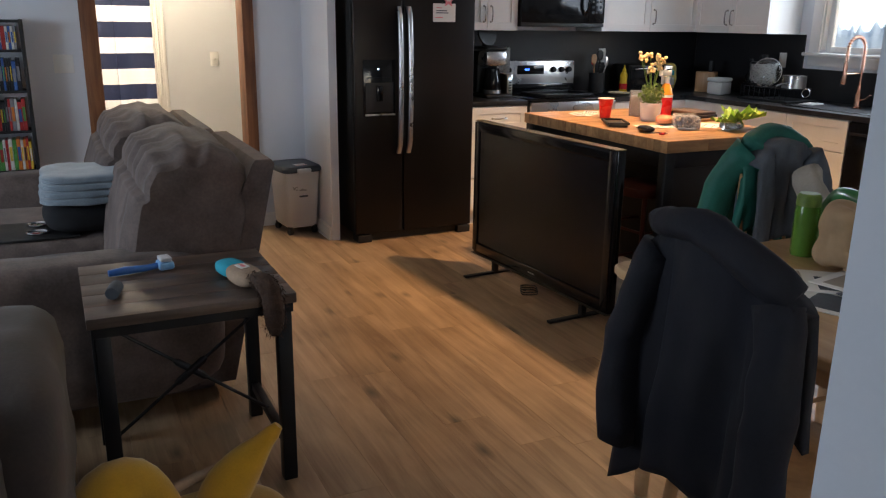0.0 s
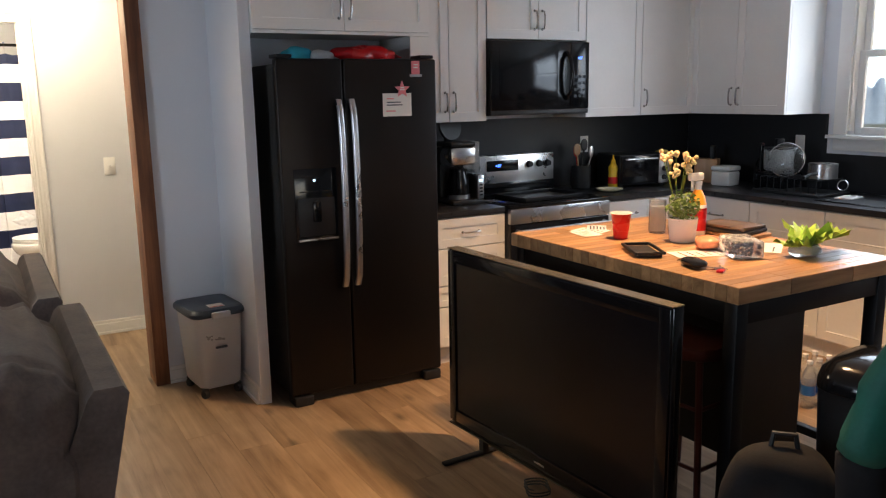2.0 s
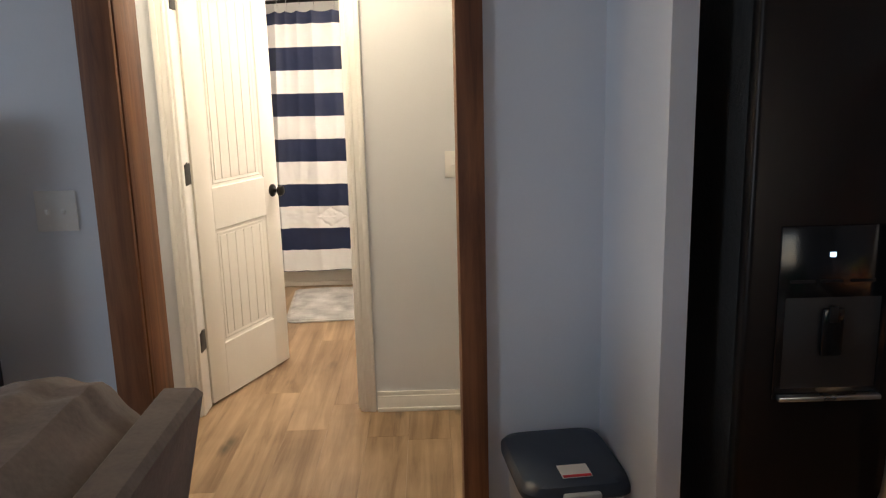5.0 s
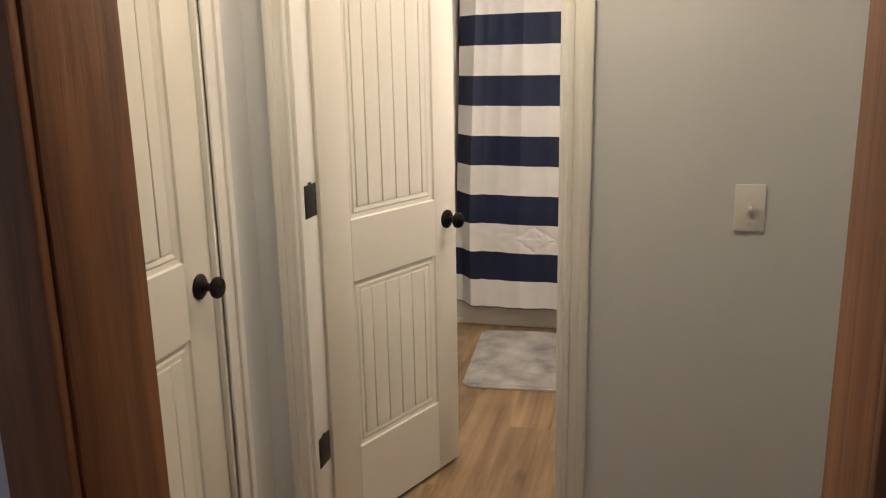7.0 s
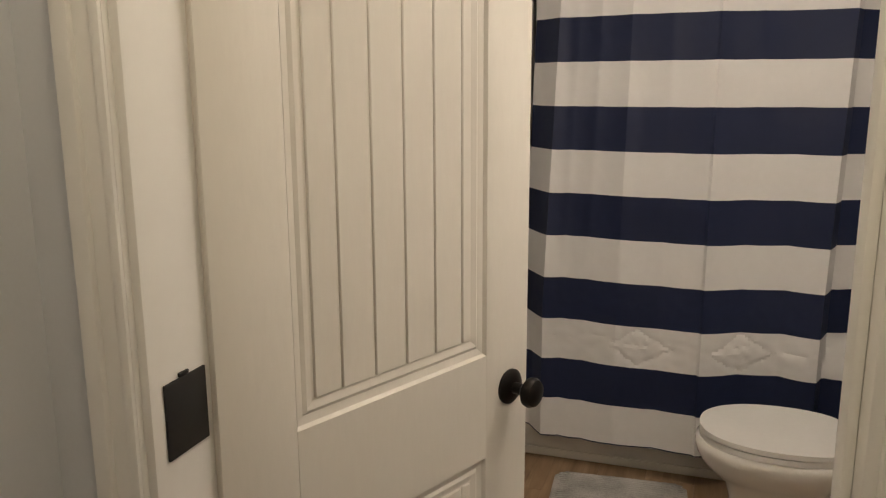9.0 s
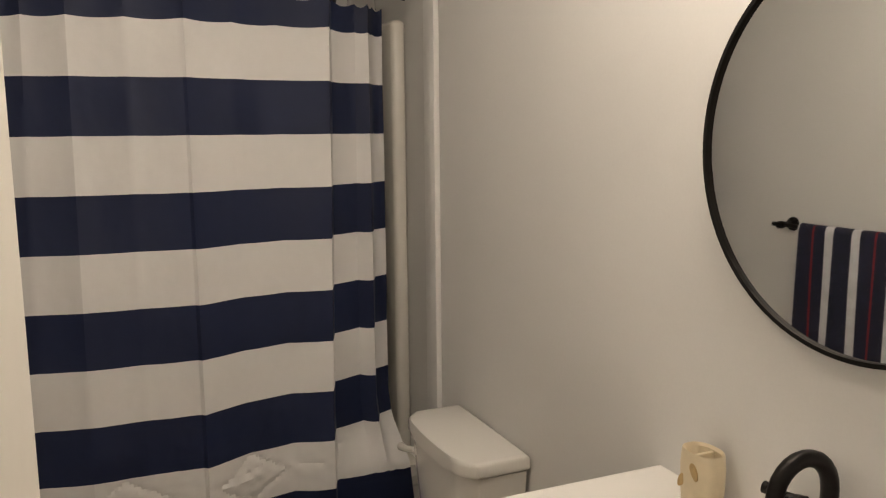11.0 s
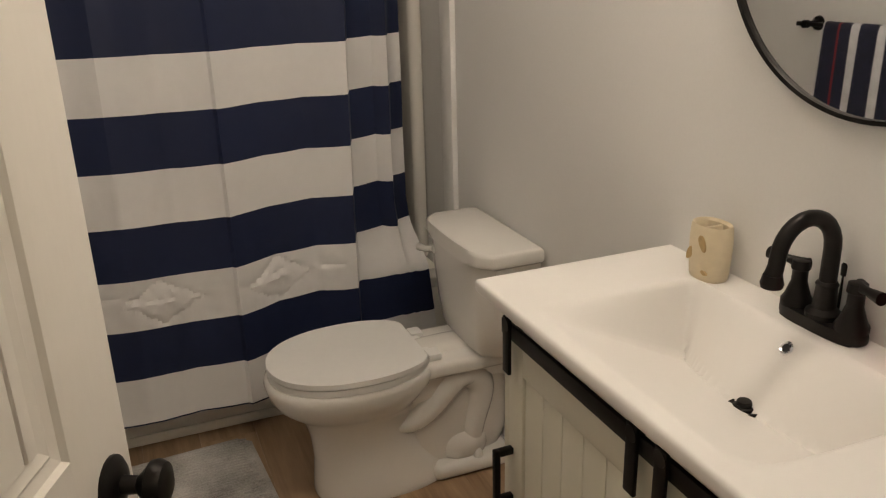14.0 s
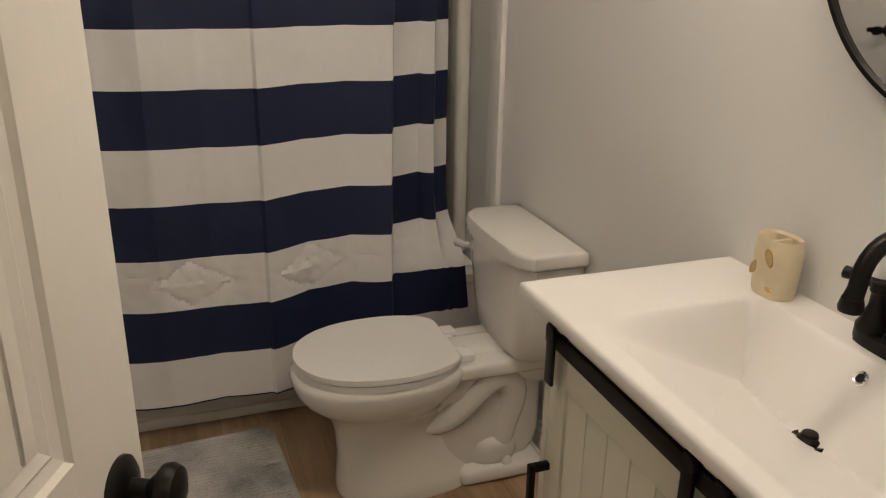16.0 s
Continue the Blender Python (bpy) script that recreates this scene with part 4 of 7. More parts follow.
bm = blank(); lathe(bm, [(0, 0.032), (0.062, 0.032), (0.070, 0.06), (0.068, 0.13), (0.052, 0.19), (0.052, 0.215), (0, 0.215)], 24, -0.025, -0.045); part("carafe", bm, GLOSSBLACK, cm)
bm = blank(); lathe(bm, [(0.0635, 0.033), (0.072, 0.034), (0.073, 0.06), (0.064, 0.06)], 24, -0.025, -0.045); part("carafe_band", bm, STEEL, cm)
bpart("water_tank", CLEARPLASTIC, cm, (0.065, -0.08, 0.18, 0.11, 0.12, 0.37), r=0.008)
ctl = bpart("control_panel", STEEL, cm, (0.065, -0.125, 0.03, 0.11, 0.12, 0.175), r=0.006)
bpart("display", LEDWHITE, ctl, (0.075, -0.1272, 0.135, 0.098, -0.1255, 0.148))
for i in range(4):
    bpart("button", BLACK, ctl, (0.076, -0.1275, 0.05 + i * 0.02, 0.098, -0.1252, 0.06 + i * 0.02))
bm = blank(); moved(bm, lathe(bm, [(0, 0), (0.085, 0.0), (0.09, 0.008), (0.085, 0.018), (0, 0.022)], 28), pose(-0.03, 0.05, 0.46, 78, 0, 12)); part("open_lid", bm, BLACK, cm)
bpart("lid_hinge", BLACK, cm, (-0.05, 0.05, 0.372, -0.01, 0.075, 0.40))

cr = thing("utensil_crock", "black crock full of cooking utensils", "utensil holder", 4.40, 5.84, CT)
bm = blank(); lathe(bm, [(0, 0), (0.06, 0), (0.065, 0.02), (0.065, 0.16), (0.057, 0.16), (0.057, 0.03), (0, 0.03)], 24); part("jar", bm, BLACK, cr)
for i, (mm, dx, dy, L, w) in enumerate(((REDPLASTIC, -0.02, 0.01, 0.30, 0.025), (STEEL, 0.03, 0.02, 0.33, 0.03), (BLACK, 0.0, -0.02, 0.34, 0.03), (STEEL, 0.05, -0.01, 0.29, 0.02), (CHAIRWOOD, -0.04, -0.02, 0.31, 0.028))):
    bm = blank()
    tube(bm, [(dx * 0.4, dy * 0.4, 0.035), (dx * 1.5, dy * 1.5, L - 0.07)], 0.005, 8)
    cushion(bm, dx * 1.5 - w, dy * 1.5 - 0.006, L - 0.08, dx * 1.5 + w, dy * 1.5 + 0.006, L, 2.4, 8)
    part("utensil", bm, mm, cr)
bottle("mustard_bottle", "yellow mustard squeeze bottle with a pointed cap", [(0, 0), (0.030, 0), (0.034, 0.01), (0.034, 0.07), (0.030, 0.10), (0.033, 0.14), (0.020, 0.165), (0, 0.165)], MUSTARD, 4.60, 5.74, CT,
       cap=([(0, 0.165), (0.017, 0.165), (0.016, 0.185), (0.006, 0.20), (0.004, 0.225), (0, 0.226)], MUSTARD), band=([(0.0345, 0.03), (0.0345, 0.075)], REDPLASTIC))
pl = thing("spoon_rest", "cream ceramic plate on the countertop", "plate", 4.45, 5.60, CT)
bm = blank(); lathe(bm, [(0, 0.004), (0.04, 0.004), (0.085, 0.018), (0.088, 0.020), (0.084, 0.012), (0.045, 0), (0, 0)], 32); part("dish", bm, STONEWARE, pl)
to = thing("toaster_oven", "steel and black toaster oven with a glass door", "toaster oven", 4.83, 5.80, CT, -8)
bpart("case", STEELBLACK, to, (-0.20, -0.14, 0.012, 0.20, 0.15, 0.225), r=0.012)
d = bpart("door", GLOSSBLACK, to, (-0.19, -0.152, 0.03, 0.115, -0.142, 0.215), r=0.004)
bm = blank(); tube(bm, [(-0.16, -0.152, 0.195), (-0.16, -0.178, 0.195), (0.085, -0.178, 0.195), (0.085, -0.152, 0.195)], 0.006, 8); part("handle", bm, STEEL, d)
pn = bpart("control_panel", STEEL, to, (0.118, -0.150, 0.02, 0.198, -0.141, 0.22), r=0.003)
for z in (0.06, 0.12, 0.18):
    bm = blank(); moved(bm, lathe(bm, [(0, 0), (0.018, 0), (0.015, 0.016), (0, 0.017)], 18), pose(0.158, -0.15, z, 90)); part("knob", bm, BLACK, pn)
for x in (-0.17, 0.17):
    bpart("foot", BLACK, to, (x - 0.015, -0.12, 0, x + 0.015, -0.09, 0.012)); bpart("foot", BLACK, to, (x - 0.015, 0.09, 0, x + 0.015, 0.12, 0.012))
fb = thing("food_pouch", "yellow and white food pouch standing on the countertop", "food package", 5.13, 5.82, CT, -20)
bm = blank(); vs = cushion(bm, -0.07, -0.035, 0.0, 0.07, 0.035, 0.23, 3.5, 16, 0.008, 14); part("pouch", bm, mat("pouch_yellow", (0.70, 0.58, 0.18), 0.35, 0, 0.2, 10, 0.3), fb)
bpart("print_block", PAPER, fb, (-0.045, -0.040, 0.05, 0.045, -0.0345, 0.11), r=0.002); bpart("print_block", TURQ, fb, (-0.04, -0.041, 0.13, 0.04, -0.0345, 0.17), r=0.002)
kb = thing("knife_block", "wooden knife block with dark handles", "knife block", 5.36, 5.60, CT, 30)
bm = blank(); moved(bm, box(bm, -0.05, -0.08, 0, 0.05, 0.08, 0.17, 0.006), Matrix.Shear("XZ", 4, (0.0, 0.0)) @ pose(0, 0, 0)); part("block", bm, CHAIRWOOD, kb)
for i in range(4):
    bm = blank(); box(bm, -0.035 + i * 0.02, -0.05, 0.17, -0.023 + i * 0.02, -0.02, 0.26, 0.004); part("knife_handle", bm, BLACK, kb)
cn = thing("canister", "white square canister with a lid", "canister", 5.30, 5.38, CT, 10)
bpart("body", WHITEPLASTIC, cn, (-0.07, -0.07, 0, 0.07, 0.07, 0.10), r=0.012); bpart("lid", WHITEPLASTIC, cn, (-0.074, -0.074, 0.102, 0.074, 0.074, 0.135), r=0.012)
bm = blank()
bl = thing("food_processor", "black food processor with a smoked bowl", "kitchen appliance", 5.38, 5.02, CT, 0)
bpart("base", GLOSSBLACK, bl, (-0.10, -0.12, 0, 0.10, 0.12, 0.12), r=0.02)
bm = blank(); lathe(bm, [(0, 0.121), (0.075, 0.121), (0.09, 0.14), (0.095, 0.26), (0.09, 0.26), (0.07, 0.145), (0, 0.13)], 28); part("bowl", bm, CLEARPLASTIC, bl)
bm = blank(); lathe(bm, [(0, 0.262), (0.097, 0.262), (0.094, 0.275), (0.03, 0.28), (0.03, 0.33), (0, 0.33)], 28); part("lid", bm, STEELBLACK, bl)
bottle("oil_bottle", "dark glass bottle with a narrow neck", [(0, 0), (0.035, 0), (0.036, 0.15), (0.014, 0.20), (0.013, 0.27), (0, 0.27)], GLOSSBLACK, 5.46, 5.22, CT, cap=([(0, 0.271), (0.015, 0.271), (0.015, 0.29), (0, 0.29)], BLACK))
tr = thing("drying_rack", "black dish rack with glass lids and pans", "dish rack", 5.32, 4.80, CT, -90)
for i in range(9):
    bm = blank(); tube(bm, [(-0.2 + i * 0.05, -0.13, 0.02), (-0.2 + i * 0.05, -0.13, 0.10), (-0.2 + i * 0.05, 0.13, 0.10), (-0.2 + i * 0.05, 0.13, 0.02)], 0.003, 6); part("wire", bm, STEELBLACK, tr)
bpart("tray", BLACK, tr, (-0.24, -0.16, 0, 0.24, 0.16, 0.018), r=0.006)
lid = thing("pot_lid", "round glass pot lid tilted in the dish rack", "pot lid", 5.30, 4.90, CT + 0.105, -60)
bm = blank(); vs = lathe(bm, [(0, 0.035), (0.06, 0.03), (0.105, 0.006), (0.108, 0.0), (0.102, 0.003), (0.058, 0.025), (0, 0.03)], 32)
moved(bm, vs, pose(0, 0, 0.10, 75)); part("dome", bm, GLASS, lid)
bm = blank(); moved(bm, tube(bm, [(0.107 * math.cos(a), 0.107 * math.sin(a), 0) for a in (2 * math.pi * i / 32 for i in range(32))], 0.005, 8, True), pose(0, 0, 0.10, 75)); part("rim", bm, CHROME, lid)
pan = thing("saucepan", "steel saucepan standing upside down in the rack", "saucepan", 5.33, 4.66, CT + 0.105, 10)
bm = blank(); lathe(bm, [(0.085, 0), (0.087, 0), (0.085, 0.09), (0, 0.095), (0, 0.092), (0.082, 0.087), (0.085, 0)], 28); part("pot", bm, STEEL, pan)
bm = blank(); tube(bm, [(-0.085, 0, 0.03), (-0.15, 0, 0.035), (-0.24, 0, 0.02)], 0.009, 8); part("handle", bm, BLACK, pan)
sg = thing("sink_sign", "white scalloped tag sign with a round ornament", "sign", 5.22, 4.44, CT, -80)
bm = blank(); moved(bm, prism(bm, [(-0.05, 0), (0.05, 0), (0.055, 0.15), (0.03, 0.17), (-0.03, 0.17), (-0.055, 0.15)], 0, 0.012, 0.002), pose(0, 0, 0, 78)); part("board", bm, WHITEPLASTIC, sg)
bm = blank(); moved(bm, tube(bm, [(0.03 * math.cos(a), 0.03 * math.sin(a), 0) for a in (2 * math.pi * i / 24 for i in range(24))], 0.003, 6, True), pose(0, -0.0, 0.085, 78) @ pose(0, 0, 0.014)); part("ornament", bm, STEEL, sg)
fc = thing("kitchen_faucet", "rose gold spring-neck kitchen faucet", "faucet", 5.40, 4.16, CT)
bm = blank(); lathe(bm, [(0, 0), (0.030, 0), (0.030, 0.008), (0.022, 0.012), (0.020, 0.10), (0.013, 0.11), (0.013, 0.16), (0, 0.16)], 20); part("base", bm, ROSE, fc)
arch = [(0, 0, 0.16), (0, 0, 0.40)] + [(-0.085 + 0.085 * math.cos(a), 0, 0.40 + 0.085 * math.sin(a)) for a in (math.pi * i / 12 for i in range(1, 13))] + [(-0.17, 0, 0.30)]
bm = blank(); tube(bm, arch, 0.008, 10); part("neck", bm, ROSE, fc)
bm = blank()
dense = []
for a, b in zip(arch, arch[1:]):
    n = max(1, int((Vector(b) - Vector(a)).length / 0.012))
    dense += [Vector(a).lerp(Vector(b), i / n) for i in range(n)]
for p, q in zip(dense[8:], dense[9:]):
    d = (q - p).normalized()
    m = Matrix.Translation(p) @ d.to_track_quat("Z", "Y").to_matrix().to_4x4()
    vs = tube(bm, [(0.0125 * math.cos(a), 0.0125 * math.sin(a), 0) for a in (2 * math.pi * i / 10 for i in range(10))], 0.003, 5, True)
    moved(bm, vs, m)
part("spring_coil", bm, ROSE, fc)
bm = blank(); lathe(bm, [(0, 0.17), (0.017, 0.17), (0.019, 0.19), (0.014, 0.27), (0.012, 0.31), (0, 0.31)], 16, -0.17, 0); part("spray_head", bm, ROSE, fc)
bm = blank(); tube(bm, [(0, 0, 0.24), (-0.16, 0, 0.24)], 0.005, 8); part("holder", bm, ROSE, fc)
bm = blank(); tube(bm, [(0, -0.02, 0.06), (0, -0.06, 0.07), (-0.01, -0.10, 0.10)], 0.006, 8); part("lever", bm, ROSE, fc)
sk = thing("kitchen_sink", "dark undermount kitchen sink below the window", "sink", 5.27, 4.16, CT)
bpart("rim", GLOSSBLACK, sk, (-0.20, -0.36, 0.0005, 0.09, 0.36, 0.004), r=0.0015)
bpart("basin", BLACK, sk, (-0.18, -0.34, 0.0041, 0.07, 0.34, 0.005))
bottle("soap_bottle", "blue dish soap bottle beside the sink", [(0, 0), (0.03, 0), (0.032, 0.12), (0.012, 0.15), (0.012, 0.17), (0, 0.17)], BLUEPLASTIC, 5.46, 3.86, CT, cap=([(0, 0.171), (0.013, 0.171), (0.010, 0.20), (0, 0.20)], WHITEPLASTIC))
bottle("vinegar_bottle", "dark bottle beside the sink", [(0, 0), (0.035, 0), (0.036, 0.14), (0.014, 0.19), (0.013, 0.24), (0, 0.24)], GLOSSBLACK, 5.48, 3.98, CT)

# island with butcher block top
IX0, IX1, IY0, IY1, IT = 2.93, 3.80, 3.25, 4.55, 0.93
isl = thing("kitchen_island", "butcher block island on a black steel frame", "kitchen island", IX0, IY0, 0)
iw, il = IX1 - IX0, IY1 - IY0
for x in (0.02, iw - 0.075):
    for y in (0.02, il - 0.075):
        bpart("leg", STEELBLACK, isl, (x, y, 0, x + 0.055, y + 0.055, IT - 0.0605), r=0.003)
for b in ((0.076, 0.025, 0.79, iw - 0.076, 0.055, 0.869), (0.076, il - 0.055, 0.79, iw - 0.076, il - 0.025, 0.869), (0.025, 0.076, 0.79, 0.055, il - 0.076, 0.869), (iw - 0.055, 0.076, 0.79, iw - 0.025, il - 0.076, 0.869)):
    bpart("apron_rail", STEELBLACK, isl, b, r=0.002)
bpart("stretcher", STEELBLACK, isl, (iw - 0.06, 0.076, 0.12, iw - 0.025, il - 0.076, 0.155), r=0.002)
bpart("stretcher", STEELBLACK, isl, (0.076, il - 0.06, 0.12, iw - 0.076, il - 0.025, 0.155), r=0.002)
# black sheets added for the dark space between the legs, not known parts
bpart("end_panel", BLACK, isl, (0.08, 0.085, 0.06, 0.46, 0.10, 0.789))
bpart("back_panel", BLACK, isl, (0.30, 0.105, 0.16, 0.32, il - 0.08, 0.789))
top = bpart("tabletop", BUTCHER, isl, (0.004, 0.004, IT - 0.0595, iw - 0.004, il - 0.004, IT - 0.0585), label="oiled butcher block top")
rng = random.Random(8)
ny = 26
sw = il / ny
for i in range(ny):
    x = 0.0
    while x < iw - 0.01:
        L = rng.choice((0.18, 0.26, 0.34, 0.44))
        x1 = iw if iw - (x + L) < 0.12 else x + L
        bm = blank(); box(bm, 0, 0, 0, x1 - x - 0.0006, sw - 0.0006, 0.0575, 0.0012 if 0 < i < ny - 1 else 0.002, 1)
        ob = part("stave", bm, BUTCHER, top, smooth=False)
        ob.location = (x, i * sw, IT - 0.058)
        x = x1

# ---- island clutter ----
IZ = IT + 0.0005
pl = thing("potted_plant", "small green plant in a white ribbed pot", "plant", 3.40, 3.95, IZ)
bm = blank()
seg = 40
prof = [(0, 0), (0.048, 0), (0.052, 0.01), (0.062, 0.10), (0.060, 0.102), (0.056, 0.095), (0, 0.09)]
vs = lathe(bm, prof, seg)
for i, v in enumerate(vs):
    r = math.hypot(v.co.x, v.co.y)
    if r > 0.047 and v.co.z < 0.1:
        k = 1 + 0.03 * math.cos(20 * math.atan2(v.co.y, v.co.x))
        v.co.x, v.co.y = v.co.x * k, v.co.y * k
part("pot", bm, WHITEPLASTIC, pl)


def leaves(bm, n, centre, rad, size, rng, flat=0.8):
    """Many small folded leaf blades scattered in an uneven clump."""
    for _ in range(n):
        d = Vector((rng.gauss(0, 1), rng.gauss(0, 1), rng.gauss(0, flat))).normalized() * rad * rng.uniform(0.25, 1.0) ** 0.6
        m = pose(*(Vector(centre) + d), rng.uniform(-60, 60), rng.uniform(-60, 60), rng.uniform(0, 360))
        s = size * rng.uniform(0.6, 1.3)
        a, b, c, e = (bm.verts.new(m @ Vector(p)) for p in ((0, -s, 0), (s * 0.45, 0, s * 0.2), (0, s, 0), (-s * 0.45, 0, s * 0.2)))
        bm.faces.new((a, b, c))
        bm.faces.new((a, c, e))


rng = random.Random(3)
bm = blank(); leaves(bm, 420, (0, 0, 0.145), 0.075, 0.012, rng)
for _ in range(14):
    a = rng.uniform(0, 6.28); tube(bm, [(0, 0, 0.09), (0.03 * math.cos(a), 0.03 * math.sin(a), 0.14), (0.06 * math.cos(a), 0.06 * math.sin(a), 0.18)], 0.0012, 4)
part("foliage", bm, GREENLEAF, pl)
vz = thing("flower_vase", "clear glass vase with cream blossom sprigs", "vase", 3.52, 4.10, IZ)
bm = blank(); lathe(bm, [(0, 0), (0.035, 0), (0.038, 0.01), (0.038, 0.17), (0.035, 0.17), (0.035, 0.012), (0, 0.012)], 24); part("glass_body", bm, CLEARPLASTIC, vz)
bm = blank()
tips = []
for i in range(9):
    a, r, h = rng.uniform(0, 6.28), rng.uniform(0.02, 0.10), rng.uniform(0.26, 0.36)
    tips.append((r * math.cos(a), r * math.sin(a), h)); tube(bm, [(0, 0, 0.02), (r * 0.3 * math.cos(a), r * 0.3 * math.sin(a), 0.17), tips[-1]], 0.002, 5)
part("stems", bm, GREENLEAF, vz)
for x, y, z in tips:
    bm = blank()
    for _ in range(7):
        cx, cy, cz = x + rng.uniform(-0.022, 0.022), y + rng.uniform(-0.022, 0.022), z + rng.uniform(-0.02, 0.02); r = rng.uniform(0.007, 0.012)
        cushion(bm, cx - r, cy - r, cz - r, cx + r, cy + r, cz + r, 2, 8, 0.003, 60)
    part("blossom", bm, CREAMFLOWER, vz)
jar = thing("candle_jar", "white candle in a clear glass jar", "candle", 3.47, 4.17, IZ)
bm = blank(); lathe(bm, [(0, 0), (0.036, 0), (0.038, 0.008), (0.038, 0.15), (0.035, 0.15), (0.035, 0.01), (0, 0.01)], 24); part("jar", bm, CLEARPLASTIC, jar)
bm = blank(); lathe(bm, [(0, 0.011), (0.034, 0.011), (0.034, 0.12), (0, 0.12)], 24); part("wax", bm, WHITEPLASTIC, jar)
sp = bottle("spray_bottle", "white trigger spray bottle with orange and red label", [(0, 0), (0.038, 0), (0.041, 0.01), (0.041, 0.13), (0.030, 0.17), (0.015, 0.20), (0.014, 0.22), (0, 0.22)], WHITEPLASTIC, 3.58, 4.04, IZ, category="spray bottle",
            cap=([(0, 0.22), (0.018, 0.22), (0.018, 0.238), (0, 0.24)], WHITEPLASTIC), band=([(0.0418, 0.02), (0.0418, 0.12)], REDPLASTIC))
bm = blank(); lathe(bm, [(0.0405, 0.135), (0.031, 0.170), (0.0165, 0.20)], 24); part("orange_liquid", bm, mat("orange_liquid", (0.85, 0.32, 0.03), 0.3), sp)
bpart("trigger_head", WHITEPLASTIC, sp, (-0.055, -0.014, 0.24, 0.025, 0.014, 0.275), r=0.008); bpart("trigger", WHITEPLASTIC, sp, (-0.040, -0.006, 0.195, -0.028, 0.006, 0.24), r=0.003)
for z in (0.05, 0.075, 0.095):
    bpart("print_bar", PAPER, sp, (-0.0445, -0.018, z, -0.0412, 0.018, z + 0.008))
party_cup("red plastic party cup on the island", 3.235, 4.15, IZ)
ph = thing("black_tray", "black rectangular food tray on the island", "tray", 3.085, 3.855, IZ, 62)
bpart("tray_body", BLACK, ph, (-0.10, -0.05, 0, 0.10, 0.05, 0.012), r=0.005); bpart("tray_rim", BLACK, ph, (-0.11, -0.06, 0.012, 0.11, -0.05, 0.024), (-0.11, 0.05, 0.012, 0.11, 0.06, 0.024), (-0.11, -0.05, 0.012, -0.10, 0.05, 0.024), (0.10, -0.05, 0.012, 0.11, 0.05, 0.024), r=0.003)
gl = bag("glasses_case", "small black shiny pouch on the island", GLOSSBLACK, 3.06, 3.565, IZ, 0.13, 0.075, 0.032, 70, 0.006)
ky = thing("key_bunch", "bunch of keys with a red fob", "keys", 3.09, 3.46, IZ, 30)
bm = blank(); tube(bm, [(0.016 * math.cos(a), 0.016 * math.sin(a), 0.004) for a in (2 * math.pi * i / 16 for i in range(16))], 0.0015, 6, True); part("ring", bm, CHROME, ky)
for i, a in enumerate((20, 75, 140)):
    bm = blank(); moved(bm, box(bm, 0.016, -0.009, 0.002, 0.036, 0.009, 0.0045, 0.001), pose(0, 0, 0.002 * i, 0, 0, a)); moved(bm, box(bm, 0.036, -0.003, 0.002, 0.066, 0.003, 0.0045), pose(0, 0, 0.002 * i, 0, 0, a)); part("key", bm, NICKEL, ky)
bpart("fob", REDPLASTIC, ky, (-0.05, -0.012, 0.001, -0.016, 0.012, 0.010), r=0.003)
be = thing("berry_box", "clear plastic clamshell box with dark berries", "food box", 3.36, 3.61, IZ, 60)
bm = blank(); box(bm, -0.09, -0.06, 0, 0.09, 0.06, 0.07, 0.012); part("clamshell", bm, CLEARPLASTIC, be)
bm = blank()
for i in range(60):
    x, y, z, r = rng.uniform(-0.07, 0.07), rng.uniform(-0.045, 0.045), rng.uniform(0.010, 0.045), rng.uniform(0.006, 0.009); cushion(bm, x - r, y - r, z - r + 0.004, x + r, y + r, z + r + 0.004, 2, 8)
tagged(part("berries", bm, mat("dark_berry", (0.03, 0.03, 0.07), 0.5, 0, 0.3, 30, 0.2), be), kind="stuff")
bag("produce_bag", "clear bag of orange carrots", mat("carrot_bag", (0.80, 0.30, 0.16), 0.25, 0, 0.25, 20, 0.4), 3.36, 3.77, IZ, 0.14, 0.10, 0.055, 40, 0.012)
lt = thing("lettuce", "green leaf lettuce in an open clear bag", "lettuce", 3.60, 3.47, IZ, 10)
for i in range(9):
    bm = blank()
    n = 9
    a0 = i * 40 + rng.uniform(-10, 10)
    m = pose(rng.uniform(-0.05, 0.05), rng.uniform(-0.03, 0.03), 0.02 + 0.005 * i, rng.uniform(4, 22), rng.uniform(-12, 12), a0)
    G = [[bm.verts.new(m @ Vector(((u - 0.5) * (0.05 + 0.11 * v), v * 0.10, 0.012 * v + (0.016 * v * math.sin(u * 22 + i) + 0.02 * v * (2 * u - 1) ** 2)))) for u in (k / n for k in range(n + 1))] for v in (j / 6 for j in range(7))]
    for p, q in zip(G, G[1:]):
        for k in range(n):
            bm.faces.new((p[k], p[k + 1], q[k + 1], q[k]))
    for v in bm.verts:
        v.co.z = max(v.co.z, 0.002)
    part("leaf", bm, LETTUCE, lt)
bm = blank(); cushion(bm, -0.13, -0.05, 0.0, 0.02, 0.06, 0.05, 2.4, 8, 0.01, 20); part("clear_bag", bm, CLEARPLASTIC, lt)
for i, (mm, w, rz, lab) in enumerate(((CHAIRWOOD, 0.30, 8, "brown wooden cutting board"), (BLACK, 0.26, 14, "black notebook"), (TABLEWOOD, 0.24, 5, "dark wooden board"))):
    bdr = thing("board", lab + " in a stack on the island", "board", 3.70, 3.95, IZ + 0.017 * i, rz)
    bpart("panel", mm, bdr, (-0.08, -w / 2, 0, 0.08, w / 2, 0.016), r=0.004)
